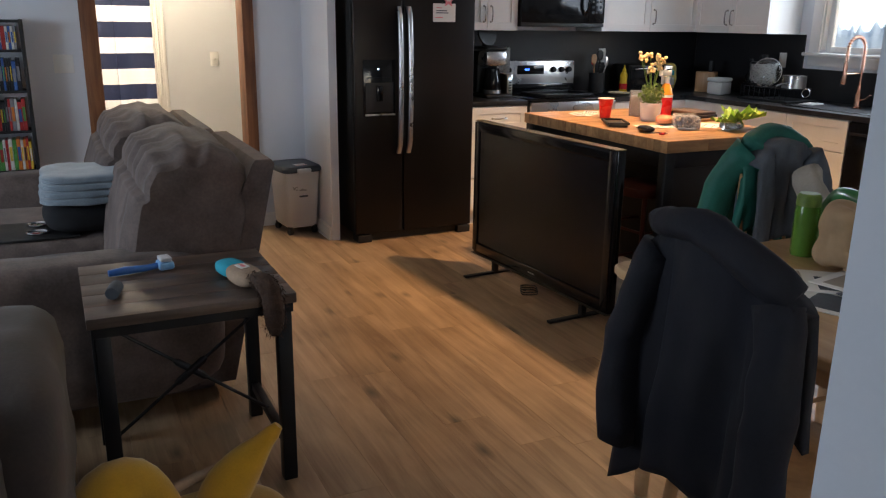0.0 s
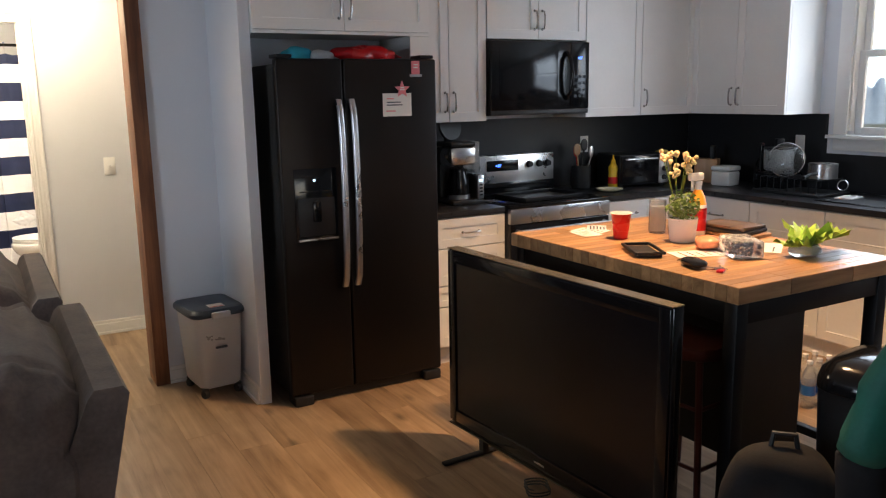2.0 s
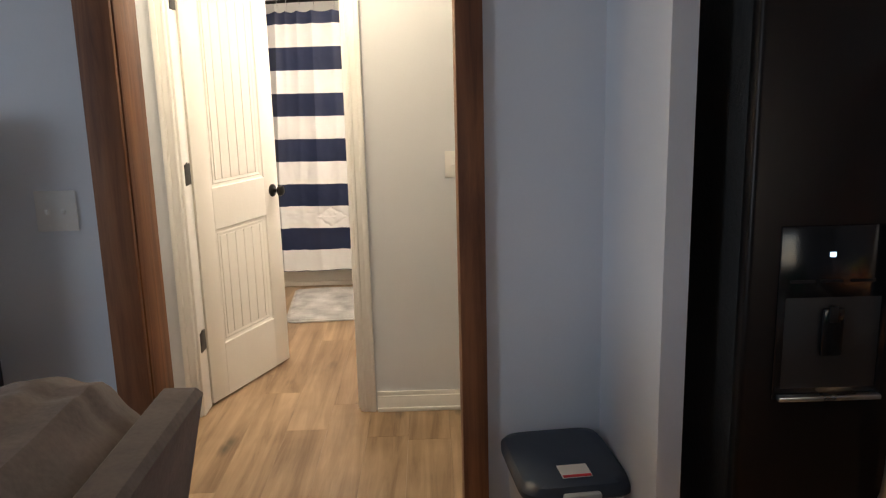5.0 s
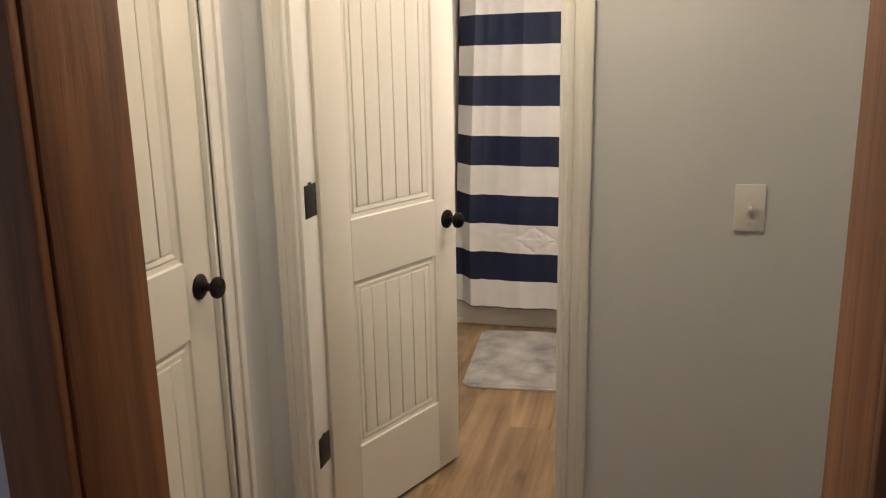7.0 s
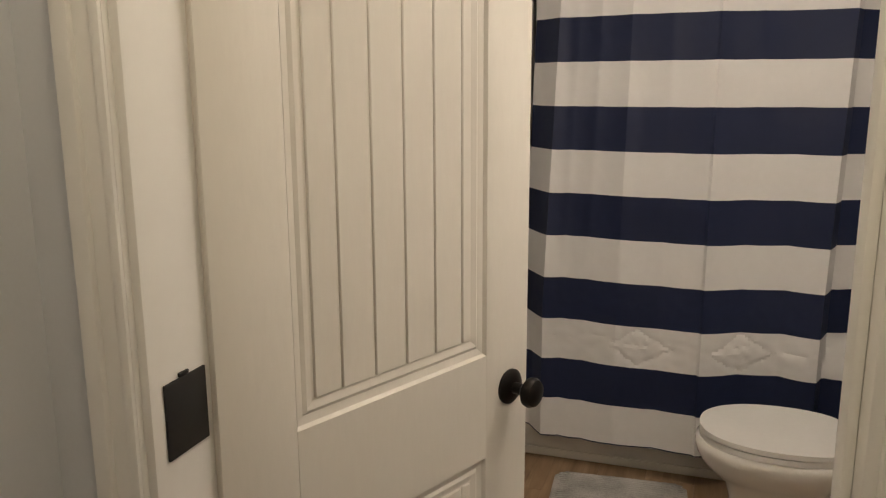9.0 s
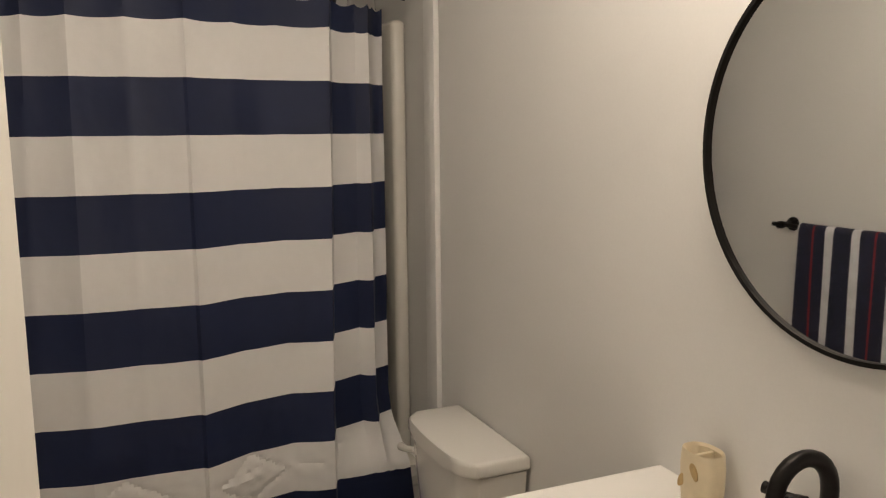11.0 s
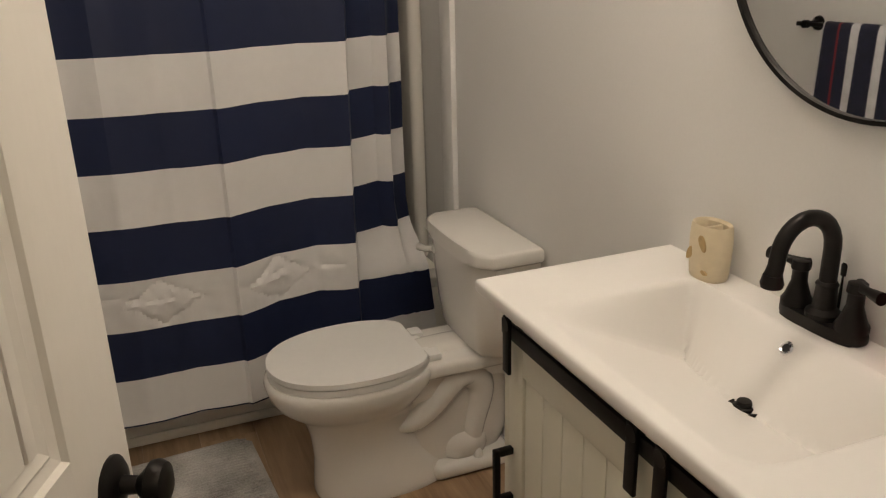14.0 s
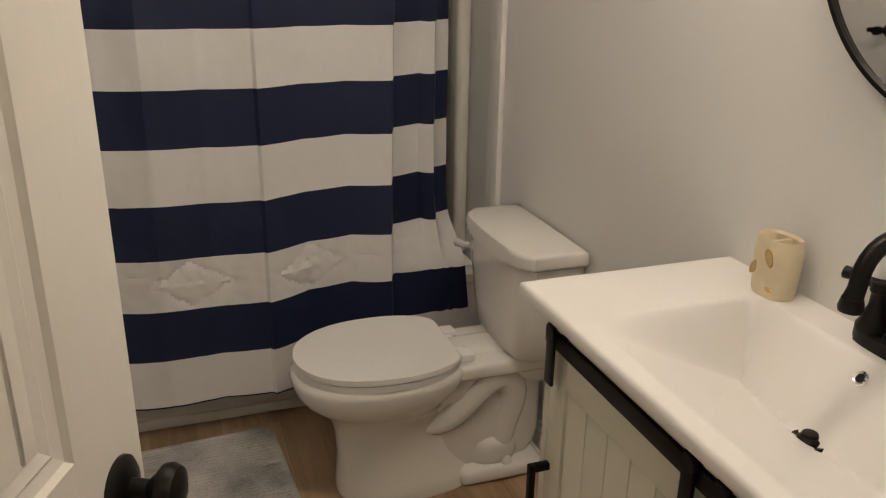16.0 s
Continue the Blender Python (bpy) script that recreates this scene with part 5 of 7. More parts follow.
for i, (x, y, rz, w, d) in enumerate(((3.26, 4.38, 20, 0.11, 0.15), (3.19, 4.33, -12, 0.10, 0.14), (3.33, 4.42, 50, 0.13, 0.09), (3.52, 3.72, 35, 0.21, 0.28), (3.24, 3.72, 70, 0.12, 0.2))):
    pp = thing("paper_sheet", "loose printed paper lying on the island", "paper", x, y, IZ + 0.001 * (i % 3), rz, group="papers on the island")
    bpart("sheet", PAPER if i != 2 else FROST, pp, (-w / 2, -d / 2, 0.0, w / 2, d / 2, 0.0008))
    for k in range(5):
        bpart("print_line", GREYJKT if i != 4 else REDPLASTIC, pp, (-w * 0.4, -d * 0.4 + k * d * 0.17, 0.0009, w * (0.1 + 0.06 * k), -d * 0.4 + k * d * 0.17 + 0.006, 0.0012))

# stool, bottles and can under and beside the island
sl = thing("bar_stool", "dark metal stool with an oxblood seat", "stool", 3.13, 3.62, 0, 6)
bm = blank(); slab(bm, egg(0, 0.17, 0.17, 0.17, 32, 5), 0.60, 0.645, 0.015); part("seat", bm, SEATRED, sl)
for x in (-1, 1):
    for y in (-1, 1):
        bm = blank(); tube(bm, [(x * 0.13, y * 0.13, 0.60), (x * 0.19, y * 0.19, 0.0)], [0.014, 0.012], 8); part("leg", bm, SEATRED, sl)
for z, k in ((0.20, 0.172), (0.42, 0.15)):
    for a in range(4):
        bm = blank(); moved(bm, tube(bm, [(-k, -k, z), (k, -k, z)], 0.008, 6), pose(0, 0, 0, 0, 0, 90 * a)); part("rung", bm, SEATRED, sl)
can = thing("trash_can", "tall black plastic trash can with a domed lid", "trash can", 3.25, 2.95, 0, 10)
bm = blank(); loft(bm, [[(x * k, y * k, z) for x, y in egg(0, 0.19, 0.19, 0.15, 36, 3.5)] for z, k in ((0, 0.82), (0.02, 0.86), (0.62, 1.0), (0.63, 1.02))]); part("bin", bm, BLACK, can)
bm = blank(); loft(bm, [[(x * k, y * k, z) for x, y in egg(0, 0.19, 0.19, 0.15, 36, 3.2)] for z, k in ((0.632, 1.04), (0.655, 1.04), (0.69, 0.97), (0.715, 0.78), (0.728, 0.45), (0.73, 0.1))]); part("lid", bm, GLOSSBLACK, can)
wb0 = None
for i in range(6):
    m = pose(4.28 + 0.075 * (i % 3), 3.92 + 0.08 * (i // 3), 0)
    if wb0 is None:
        wb0 = thing("water_bottle", "clear plastic water bottle with a blue label", "bottle", group="water bottles on the floor")
        bm = blank(); lathe(bm, [(0, 0), (0.03, 0), (0.034, 0.01), (0.034, 0.15), (0.030, 0.18), (0.013, 0.21), (0.013, 0.225), (0, 0.225)], 20); part("body", bm, CLEARPLASTIC, wb0)
        bm = blank(); lathe(bm, [(0.0345, 0.07), (0.0345, 0.12)], 20); part("paper_label", bm, BLUEPLASTIC, wb0)
        bm = blank(); lathe(bm, [(0, 0.226), (0.0145, 0.226), (0.0145, 0.242), (0, 0.242)], 16); part("cap", bm, WHITEPLASTIC, wb0)
        wb0.matrix_basis = m
    else:
        copy_thing(wb0, m)

# television standing on the floor
tvs = thing("television", "large black flat television standing on the floor", "television", 2.72, 3.28, 0, 93.4)
TW2 = 1.275
bpart("cabinet", GLOSSBLACK, tvs, (0, 0.0, 0.085, TW2, 0.05, 0.895), r=0.008)
bpart("rear_cover", BLACK, tvs, (0.15, -0.045, 0.15, TW2 - 0.15, -0.001, 0.75), r=0.02)
TVS = mat("tv_screen", (0.006, 0.006, 0.008), 0.20, 0, 0.05, 3, 0, spec=0.3)
bpart("screen", TVS, tvs, (0.055, 0.0505, 0.155, TW2 - 0.055, 0.052, 0.835))
bpart("bezel", GLOSSBLACK, tvs, (0.006, 0.0505, 0.10, 0.054, 0.060, 0.89), (TW2 - 0.054, 0.0505, 0.10, TW2 - 0.006, 0.060, 0.89), (0.054, 0.0505, 0.836, TW2 - 0.054, 0.060, 0.89), (0.054, 0.0505, 0.10, TW2 - 0.054, 0.060, 0.154), r=0.003)
bpart("top_edge", mat("champagne_trim", (0.30, 0.25, 0.17), 0.25, 0.8), tvs, (0.0, 0.002, 0.8955, TW2, 0.058, 0.899))
bpart("bottom_edge", mat("bronze_trim", (0.10, 0.085, 0.06), 0.3, 0.7), tvs, (0.0, 0.002, 0.080, TW2, 0.060, 0.0845))
bpart("badge", STEEL, tvs, (TW2 / 2 - 0.03, 0.0605, 0.118, TW2 / 2 + 0.03, 0.0612, 0.126))
for x in (0.22, TW2 - 0.22):
    f = bpart("foot", BLACK, tvs, (x - 0.015, 0.01, 0.012, x + 0.015, 0.04, 0.079))
    bpart("foot_bar", BLACK, f, (x - 0.016, -0.17, 0.0, x + 0.016, 0.24, 0.014), r=0.005)
cb = thing("power_cable", "black cable coiled on the floor under the television", "cable", 2.62, 3.92, 0)
bm = blank(); tube(bm, [(0.05 * math.cos(a) + 0.01 * math.sin(3 * a), 0.06 * math.sin(a), 0.004 + 0.002 * a) for a in (0.35 * i for i in range(48))], 0.0035, 6); part("cord", bm, BLACK, cb)

# pet food bin
bn = thing("pet_food_bin", "clear wheeled pet food bin with dark blue lid", "pet food bin", 1.815, 5.79, 0, 6)
bm = blank()
rr = lambda w, d, z: [(x, y, z) for x, y in egg(0, w, w, d, 40, 7)]
loft(bm, [rr(0.105, 0.135, 0.055), rr(0.112, 0.142, 0.07), rr(0.135, 0.165, 0.44), rr(0.138, 0.168, 0.445)], True)
part("tub", bm, FROST, bn)
bm = blank(); loft(bm, [rr(0.100, 0.130, 0.06), rr(0.118, 0.148, 0.18), rr(0.06, 0.08, 0.20)]); part("kibble", bm, KIBBLE, bn)
bm = blank(); loft(bm, [rr(0.143, 0.173, 0.447), rr(0.150, 0.180, 0.455), rr(0.150, 0.180, 0.472), rr(0.138, 0.168, 0.487), rr(0.118, 0.148, 0.490)]); part("lid", bm, NAVYPLASTIC, bn)
bpart("latch", FROST, bn, (-0.05, -0.198, 0.44, 0.05, -0.176, 0.478), r=0.008)
bpart("sticker", PAPER, bn, (-0.035, -0.13, 0.4905, 0.045, -0.06, 0.4915)); bpart("sticker_print", REDPLASTIC, bn, (-0.033, -0.128, 0.4917, 0.043, -0.115, 0.492))
bpart("marking", GREYJKT, bn, (-0.03, -0.166, 0.275, 0.03, -0.1535, 0.285))
for x in (-0.09, 0.09):
    for y in (-0.12, 0.12):
        w = blank(); moved(w, lathe(w, [(0, -0.012), (0.022, -0.012), (0.024, 0), (0.022, 0.012), (0, 0.012)], 18), pose(x, y, 0.024, 0, 90, 20)); c = part("caster", w, BLACK, bn)
        bpart("caster_fork", BLACK, c, (x - 0.016, y - 0.014, 0.04, x + 0.016, y + 0.014, 0.06), r=0.003)

# media rack with cases
rk = thing("media_rack", "black shelf rack full of film cases", "shelf", -0.52, 5.82, 0)
for x in (0.0, 0.715):
    bpart("side_panel", BLACK, rk, (x, 0, 0, x + 0.02, 0.17, 1.44), r=0.002)
for z in (0.05, 0.29, 0.53, 0.77, 1.01, 1.25, 1.42):
    bpart("shelf_board", BLACK, rk, (0.021, 0, z, 0.714, 0.17, z + 0.016))
cols_ = [mat("case_%s" % n, c, 0.35, 0, 0.3, 25, 0.05) for n, c in (("black", (0.02, 0.02, 0.025)), ("red", (0.35, 0.03, 0.03)), ("white", (0.6, 0.58, 0.55)), ("blue", (0.04, 0.10, 0.3)), ("yellow", (0.6, 0.42, 0.05)), ("green", (0.08, 0.25, 0.06)), ("orange", (0.55, 0.17, 0.03)), ("grey", (0.2, 0.2, 0.22)))]
rng = random.Random(12)
for si, z in enumerate((0.306, 0.546, 0.786, 1.026, 1.266)):
    x = 0.03
    while x < 0.69:
        w = rng.choice((0.013, 0.015, 0.015, 0.022))
        h = rng.choice((0.19, 0.19, 0.185, 0.172)) if si < 4 else 0.135
        d = rng.uniform(0.0, 0.006)
        cs = thing("film_case", "film case with a printed spine on the rack", "film case", -0.52 + x, 5.825 + d, z, group="film cases on the rack")
        body = rng.choice(cols_ if si < 2 else cols_[:4] + cols_[:1] * 3 + cols_[7:])
        bpart("case", body, cs, (0, 0, 0, w - 0.001, 0.13, h), r=0.001, seg=1)
        bpart("title_bar", rng.choice(cols_), cs, (0.003, -0.0008, h * 0.3, w - 0.004, -0.0001, h * 0.75))
        x += w

# ---- living room ----
def puffy(name, parent, material, *b, power=4.0, lump=0.008, m=None, freq=7):
    bm = blank()
    vs = cushion(bm, *b, power, 16, lump, freq)
    if m is not None:
        moved(bm, vs, m)
    return part(name, bm, material, parent)


def back_cushion(parent, y0, y1, name="back_cushion"):
    """A tall pillow back with gathered seams, leaning over towards +x."""
    bm = blank()
    nu, nv = 44, 34
    prof = []
    for j in range(nv + 1):
        s = j / nv
        ang = -0.5 + s * 3.55
        prof.append(s)
    rows = []
    c = [(0.42, 0.42), (0.44, 0.55), (0.47, 0.70), (0.51, 0.84), (0.59, 0.965), (0.73, 1.015), (0.87, 0.995), (0.955, 0.90), (0.955, 0.74), (0.92, 0.58)]
    for k in range(len(c) - 1):
        for t in range(8):
            f = t / 8
            rows.append((c[k][0] * (1 - f) + c[k + 1][0] * f, c[k][1] * (1 - f) + c[k + 1][1] * f))
    rows.append(c[-1])
    G = []
    mid = Vector((0.70, 0, 0.68))
    for i in range(nu + 1):
        u = i / nu
        edge = min(1.0, (min(u, 1 - u) * 7.0)) ** 0.5
        col = []
        for j, (x, z) in enumerate(rows):
            s = j / (len(rows) - 1)
            p = Vector((x, 0, z))
            p = mid + (p - mid) * (0.80 + 0.20 * edge)
            seam = 0.022 * math.exp(-((s - 0.36) / 0.02) ** 2) + 0.020 * math.exp(-((s - 0.80) / 0.02) ** 2)
            pleat = 0.017 * math.sin(s * 75 + 1.5 * math.sin(u * 5 + y0)) * math.exp(-((s - 0.60) / 0.13) ** 2) * (0.6 + 0.8 * noise.noise((u * 4, s * 3, y0))) + 0.013 * math.sin(u * 38 + 3 * s) * math.exp(-((s - 0.42) / 0.08) ** 2)
            side_seam = 0.012 * (math.exp(-((u - 0.17) / 0.02) ** 2) + math.exp(-((u - 0.83) / 0.02) ** 2))
            p += (p - mid).normalized() * (pleat - seam - side_seam + 0.012 * noise.noise((u * 5, s * 6, y0)))
            p.y = y0 + (y1 - y0) * u
            col.append(bm.verts.new(p))
        G.append(col)
    for a, b in zip(G, G[1:]):
        for j in range(len(rows) - 1):
            bm.faces.new((a[j], a[j + 1], b[j + 1], b[j]))
    bm.faces.new(G[0]); bm.faces.new(list(reversed(G[-1])))
    return part(name, bm, SOFA, parent)


sf = thing("reclining_sofa", "grey microfibre reclining sofa with a cup holder console", "sofa", 0.035, 0, 0)
puffy("arm", sf, SOFA, -0.22, 3.20, 0.08, 0.80, 3.46, 0.635, power=5)
puffy("arm", sf, SOFA, -0.22, 5.10, 0.08, 0.80, 5.36, 0.635, power=5)
bpart("base", SOFA, sf, (-0.15, 3.40, 0.0, 0.78, 5.16, 0.30), r=0.03)
for y0, y1 in ((3.47, 4.06), (4.48, 5.09)):
    puffy("seat_cushion", sf, SOFA, -0.24, y0, 0.26, 0.55, y1, 0.485, power=5)
    puffy("foot_panel", sf, SOFA, -0.27, y0, 0.06, -0.16, y1, 0.36, power=5)
con = puffy("console", sf, SOFA, -0.20, 4.065, 0.10, 0.62, 4.475, 0.52, power=7)
bpart("console_top", BLACK, con, (-0.10, 4.10, 0.515, 0.34, 4.44, 0.528), r=0.006)
for y in (4.19, 4.35):
    bm = blank(); lathe(bm, [(0.032, 0.532), (0.046, 0.532), (0.047, 0.536), (0.042, 0.538), (0.038, 0.535), (0.034, 0.531), (0.0, 0.530)], 28, 0.17, y); part("cup_holder", bm, CHROME, con)
for y0, y1, dx in ((3.32, 4.22, 0.0), (4.30, 5.24, -0.05)):
    back_cushion(sf, y0, y1).location.x = dx
    bm = blank()
    loft(bm, [[(0.70, y0 + 0.01, 0.06), (0.84, y0 + 0.01, 0.06), (0.84, y1 - 0.01, 0.06), (0.70, y1 - 0.01, 0.06)], [(0.74, y0 + 0.01, 0.45), (0.93, y0 + 0.01, 0.45), (0.93, y1 - 0.01, 0.45), (0.74, y1 - 0.01, 0.45)],
              [(0.95, y0 + 0.01, 0.93), (1.035, y0 + 0.01, 0.93), (1.035, y1 - 0.01, 0.93), (0.95, y1 - 0.01, 0.93)], [(0.965, y0 + 0.02, 0.945), (1.025, y0 + 0.02, 0.945), (1.025, y1 - 0.02, 0.945), (0.965, y1 - 0.02, 0.945)]])
    part("back_panel", bm, SOFA, sf).location.x = dx
pw = thing("throw_pillow", "dark charcoal pillow lying on the sofa console", "pillow", 0.495, 4.28, 0.522, 0)
puffy("pillow_body", pw, DARKCLOTH, -0.26, -0.19, 0.0, 0.20, 0.19, 0.14, power=3.2, lump=0.012)
bk = thing("folded_blanket", "folded grey-blue quilted throw on a pillow", "blanket", 0.495, 4.28, 0.658, 0)
for i in range(4):
    puffy("fold", bk, THROW, -0.27 + 0.006 * i, -0.20, 0.032 * i, 0.20 - 0.008 * i, 0.20, 0.032 * i + 0.040, power=6, lump=0.010, freq=9)

# armchair on the side of the assumed west window
ac = thing("armchair", "brown-grey microfibre recliner armchair", "armchair", 0, 0, 0)
puffy("arm", ac, CHAIRFAB, -0.02, 2.02, 0.06, 0.275, 3.02, 0.66, power=4.5, lump=0.02)
puffy("arm", ac, CHAIRFAB, -1.00, 2.02, 0.06, -0.72, 3.02, 0.64, power=4.5, lump=0.02)
puffy("seat_cushion", ac, CHAIRFAB, -0.73, 2.15, 0.10, -0.01, 3.08, 0.48, power=5)
puffy("backrest", ac, CHAIRFAB, -0.86, 1.78, 0.10, 0.14, 2.22, 1.02, power=4, lump=0.03)

# end table
et = thing("end_table", "dark plank end table on black metal legs", "end table", 0.343, 2.605, 0)
tw_, tl_, th_ = 0.60, 0.55, 0.65
for i in range(5):
    bpart("plank", TABLEWOOD, et, (0.0, i * tl_ / 5 + 0.0008, th_ - 0.032, tw_, (i + 1) * tl_ / 5 - 0.0008, th_), r=0.002)
bpart("frame_rail", STEELBLACK, et, (0.01, 0.008, th_ - 0.062, tw_ - 0.01, 0.030, th_ - 0.033)); bpart("frame_rail", STEELBLACK, et, (0.01, tl_ - 0.03, th_ - 0.062, tw_ - 0.01, tl_ - 0.008, th_ - 0.033))
for x in (0.015, tw_ - 0.06):
    for y in (0.01, tl_ - 0.055):
        bpart("leg", STEELBLACK, et, (x, y, 0.0, x + 0.045, y + 0.045, th_ - 0.0625), r=0.003)
    bpart("side_rail", STEELBLACK, et, (x + 0.008, 0.056, 0.11, x + 0.036, tl_ - 0.056, 0.14), r=0.002)
    bpart("side_rail", STEELBLACK, et, (x + 0.008, 0.056, th_ - 0.10, x + 0.036, tl_ - 0.056, th_ - 0.0625), r=0.002)
for s in (1, -1):
    a, b = Vector((0.05, tl_ / 2 + s * 0.006, 0.53 if s > 0 else 0.135)), Vector((tw_ - 0.04, tl_ / 2 + s * 0.006, 0.135 if s > 0 else 0.53))
    bm = blank(); tube(bm, [a, b], 0.006, 8); part("brace_rod", bm, STEELBLACK, et)
    bm = blank(); c1, c2 = a.lerp(b, 0.40), a.lerp(b, 0.60); tube(bm, [c1, c1.lerp(c2, 0.1), c1.lerp(c2, 0.9), c2], [0.008, 0.013, 0.013, 0.008], 8); part("turnbuckle", bm, STEELBLACK, et)
TT = th_ + 0.0005
br = thing("pet_brush", "blue handled pet grooming brush on the table", "brush", 0.528, 3.00, TT, 8)
bm = blank(); tube(bm, [(-0.10, 0, 0.014), (-0.05, 0, 0.016), (0.02, 0, 0.015), (0.06, 0, 0.018)], [0.011, 0.014, 0.011, 0.010], 10); part("handle", bm, BLUEPLASTIC, br)
bpart("head", mat("light_blue_plastic", (0.20, 0.42, 0.70), 0.3), br, (0.055, -0.03, 0.004, 0.105, 0.03, 0.032), r=0.008); bpart("bristle_pad", FROST, br, (0.062, -0.026, 0.0325, 0.098, 0.026, 0.046), r=0.003)
lg = thing("lighter", "grey metal canister lying on the table", "canister", 0.433, 2.79, TT, 75)
bm = blank(); moved(bm, lathe(bm, [(0, 0), (0.018, 0), (0.02, 0.004), (0.02, 0.075), (0.015, 0.085), (0, 0.085)], 20), pose(-0.04, 0, 0.0205, 0, 90, 0)); part("barrel", bm, GREYJKT, lg)
ty = thing("dog_toy", "plush squirrel toy with turquoise head and brown tail", "dog toy", 0.803, 2.82, TT, -75)
puffy("head", ty, TURQ, -0.10, -0.045, 0.0, 0.02, 0.045, 0.055, power=2.6)
puffy("body", ty, TAN, -0.02, -0.045, 0.0, 0.14, 0.045, 0.055, power=2.8)
bpart("tag", PAPER, ty, (0.03, -0.018, 0.054, 0.075, 0.014, 0.057)); bpart("tag_print", PINK, ty, (0.037, -0.008, 0.0572, 0.068, 0.004, 0.0578))
bm = blank(); tube(bm, curve((0.12, 0, 0.03), (0.25, 0, 0.06), (0.245, 0, -0.02), (0.245, 0, -0.12), 14), [0.018, 0.022, 0.026, 0.03, 0.03, 0.03, 0.031, 0.031, 0.032, 0.032, 0.032, 0.031, 0.029, 0.024, 0.012], 14)
rng = random.Random(4)
fur = []
for f in list(bm.faces):
    c, nrm = f.calc_center_median(), f.normal.copy()
    for _ in range(5):
        fur.append((c + Vector((rng.uniform(-.008, .008), rng.uniform(-.008, .008), rng.uniform(-.008, .008))), Vector((rng.uniform(-1, 1), rng.uniform(-1, 1), rng.uniform(-1.2, 0.4)))))
for c, d in fur:
    d = d.normalized() * rng.uniform(0.012, 0.022)
    s = d.orthogonal().normalized() * 0.0015
    bm.faces.new([bm.verts.new(c + s), bm.verts.new(c - s), bm.verts.new(c + d)])
part("tail", bm, BROWN, ty)

# banana-shaped pet bed
bb = thing("pet_bed", "yellow plush banana-shaped pet bed on the floor", "pet bed", 0.555, 2.28, 0, 8)
puffy("bed_base", bb, YELLOW, -0.28, -0.22, 0.0, 0.28, 0.22, 0.14, power=3)
bm = blank(); tube(bm, curve((0.02, 0.02, 0.10), (0.12, 0.10, 0.18), (0.20, 0.08, 0.26), (0.27, 0.06, 0.335), 12), [0.03, 0.05, 0.062, 0.068, 0.07, 0.068, 0.062, 0.055, 0.046, 0.036, 0.028, 0.024, 0.014], 16); part("peel", bm, YELLOW, bb)
bm = blank(); tube(bm, curve((-0.30, -0.05, 0.08), (-0.24, 0.08, 0.30), (-0.12, 0.10, 0.34), (-0.03, 0.02, 0.12), 14), [0.04, 0.06, 0.075, 0.085, 0.09, 0.092, 0.092, 0.09, 0.086, 0.08, 0.07, 0.06, 0.05, 0.04, 0.02], 16); part("peel", bm, YELLOW, bb)
bm = blank(); tube(bm, curve((-0.04, 0.10, 0.20), (0.04, 0.13, 0.21), (0.10, 0.12, 0.22), (0.18, 0.10, 0.23), 8), 0.016, 10); part("rim_piping", bm, TAN, bb)

# dining table with two draped chairs
dt = thing("dining_table", "pale oak dining table with rounded corners", "dining table", 1.80, 0.92, 0)
bm = blank(); slab(bm, [(x, y) for x, y in ((0.06, 0), (0.98, 0), (1.04, 0.06), (1.04, 1.21), (0.98, 1.27), (0.06, 1.27), (0.02, 1.255), (0, 1.21), (0, 0.06))], 0.728, 0.76, 0.008); part("tabletop", bm, DINING, dt)
for x in (0.08, 0.90):
    for y in (0.09, 1.12):
        bm = blank(); lathe(bm, [(0, 0), (0.022, 0), (0.026, 0.1), (0.035, 0.45), (0.03, 0.60), (0.042, 0.64), (0.042, 0.727), (0, 0.727)], 16, x + 0.03, y + 0.03); part("leg", bm, DINING, dt)
bpart("apron", DINING, dt, (0.1, 0.11, 0.64, 0.94, 0.13, 0.727), (0.1, 1.14, 0.64, 0.94, 1.16, 0.727), (0.1, 0.131, 0.64, 0.12, 1.139, 0.727), (0.92, 0.131, 0.64, 0.94, 1.139, 0.727))


def dining_chair(label, m):
    """Spindle-back chair; local -y is its back."""
    c = thing("dining_chair", label, "chair", group="chairs round the dining table")
    c.matrix_basis = m
    bm = blank(); slab(bm, egg(0, 0.22, 0.22, 0.21, 32, 3.5), 0.43, 0.465, 0.012); part("seat", bm, CHAIRWOOD, c)
    for x in (-0.17, 0.17):
        for y in (-0.16, 0.16):
            bm = blank(); tube(bm, [(x, y, 0.43), (x * 1.2, y * 1.25, 0.0)], [0.02, 0.014], 10); part("leg", bm, CHAIRWOOD, c)
        bm = blank(); tube(bm, [(x * 0.95, -0.19, 0.45), (x * 0.88, -0.245, 0.93)], 0.013, 10); part("back_post", bm, CHAIRWOOD, c)
    for i in range(5):
        x = -0.12 + 0.06 * i; bm = blank(); tube(bm, [(x, -0.19, 0.46), (x * 1.1, -0.245, 0.92)], 0.007, 8); part("spindle", bm, CHAIRWOOD, c)
    bm = blank(); tube(bm, curve((-0.165, -0.245, 0.92), (-0.08, -0.27, 0.955), (0.08, -0.27, 0.955), (0.165, -0.245, 0.92), 8), 0.020, 10); part("crest_rail", bm, CHAIRWOOD, c)
    for y in (-0.18, 0.18):
        bm = blank(); tube(bm, [(-0.19, y, 0.2), (0.19, y, 0.2)], 0.009, 8); part("stretcher", bm, CHAIRWOOD, c)
    return c


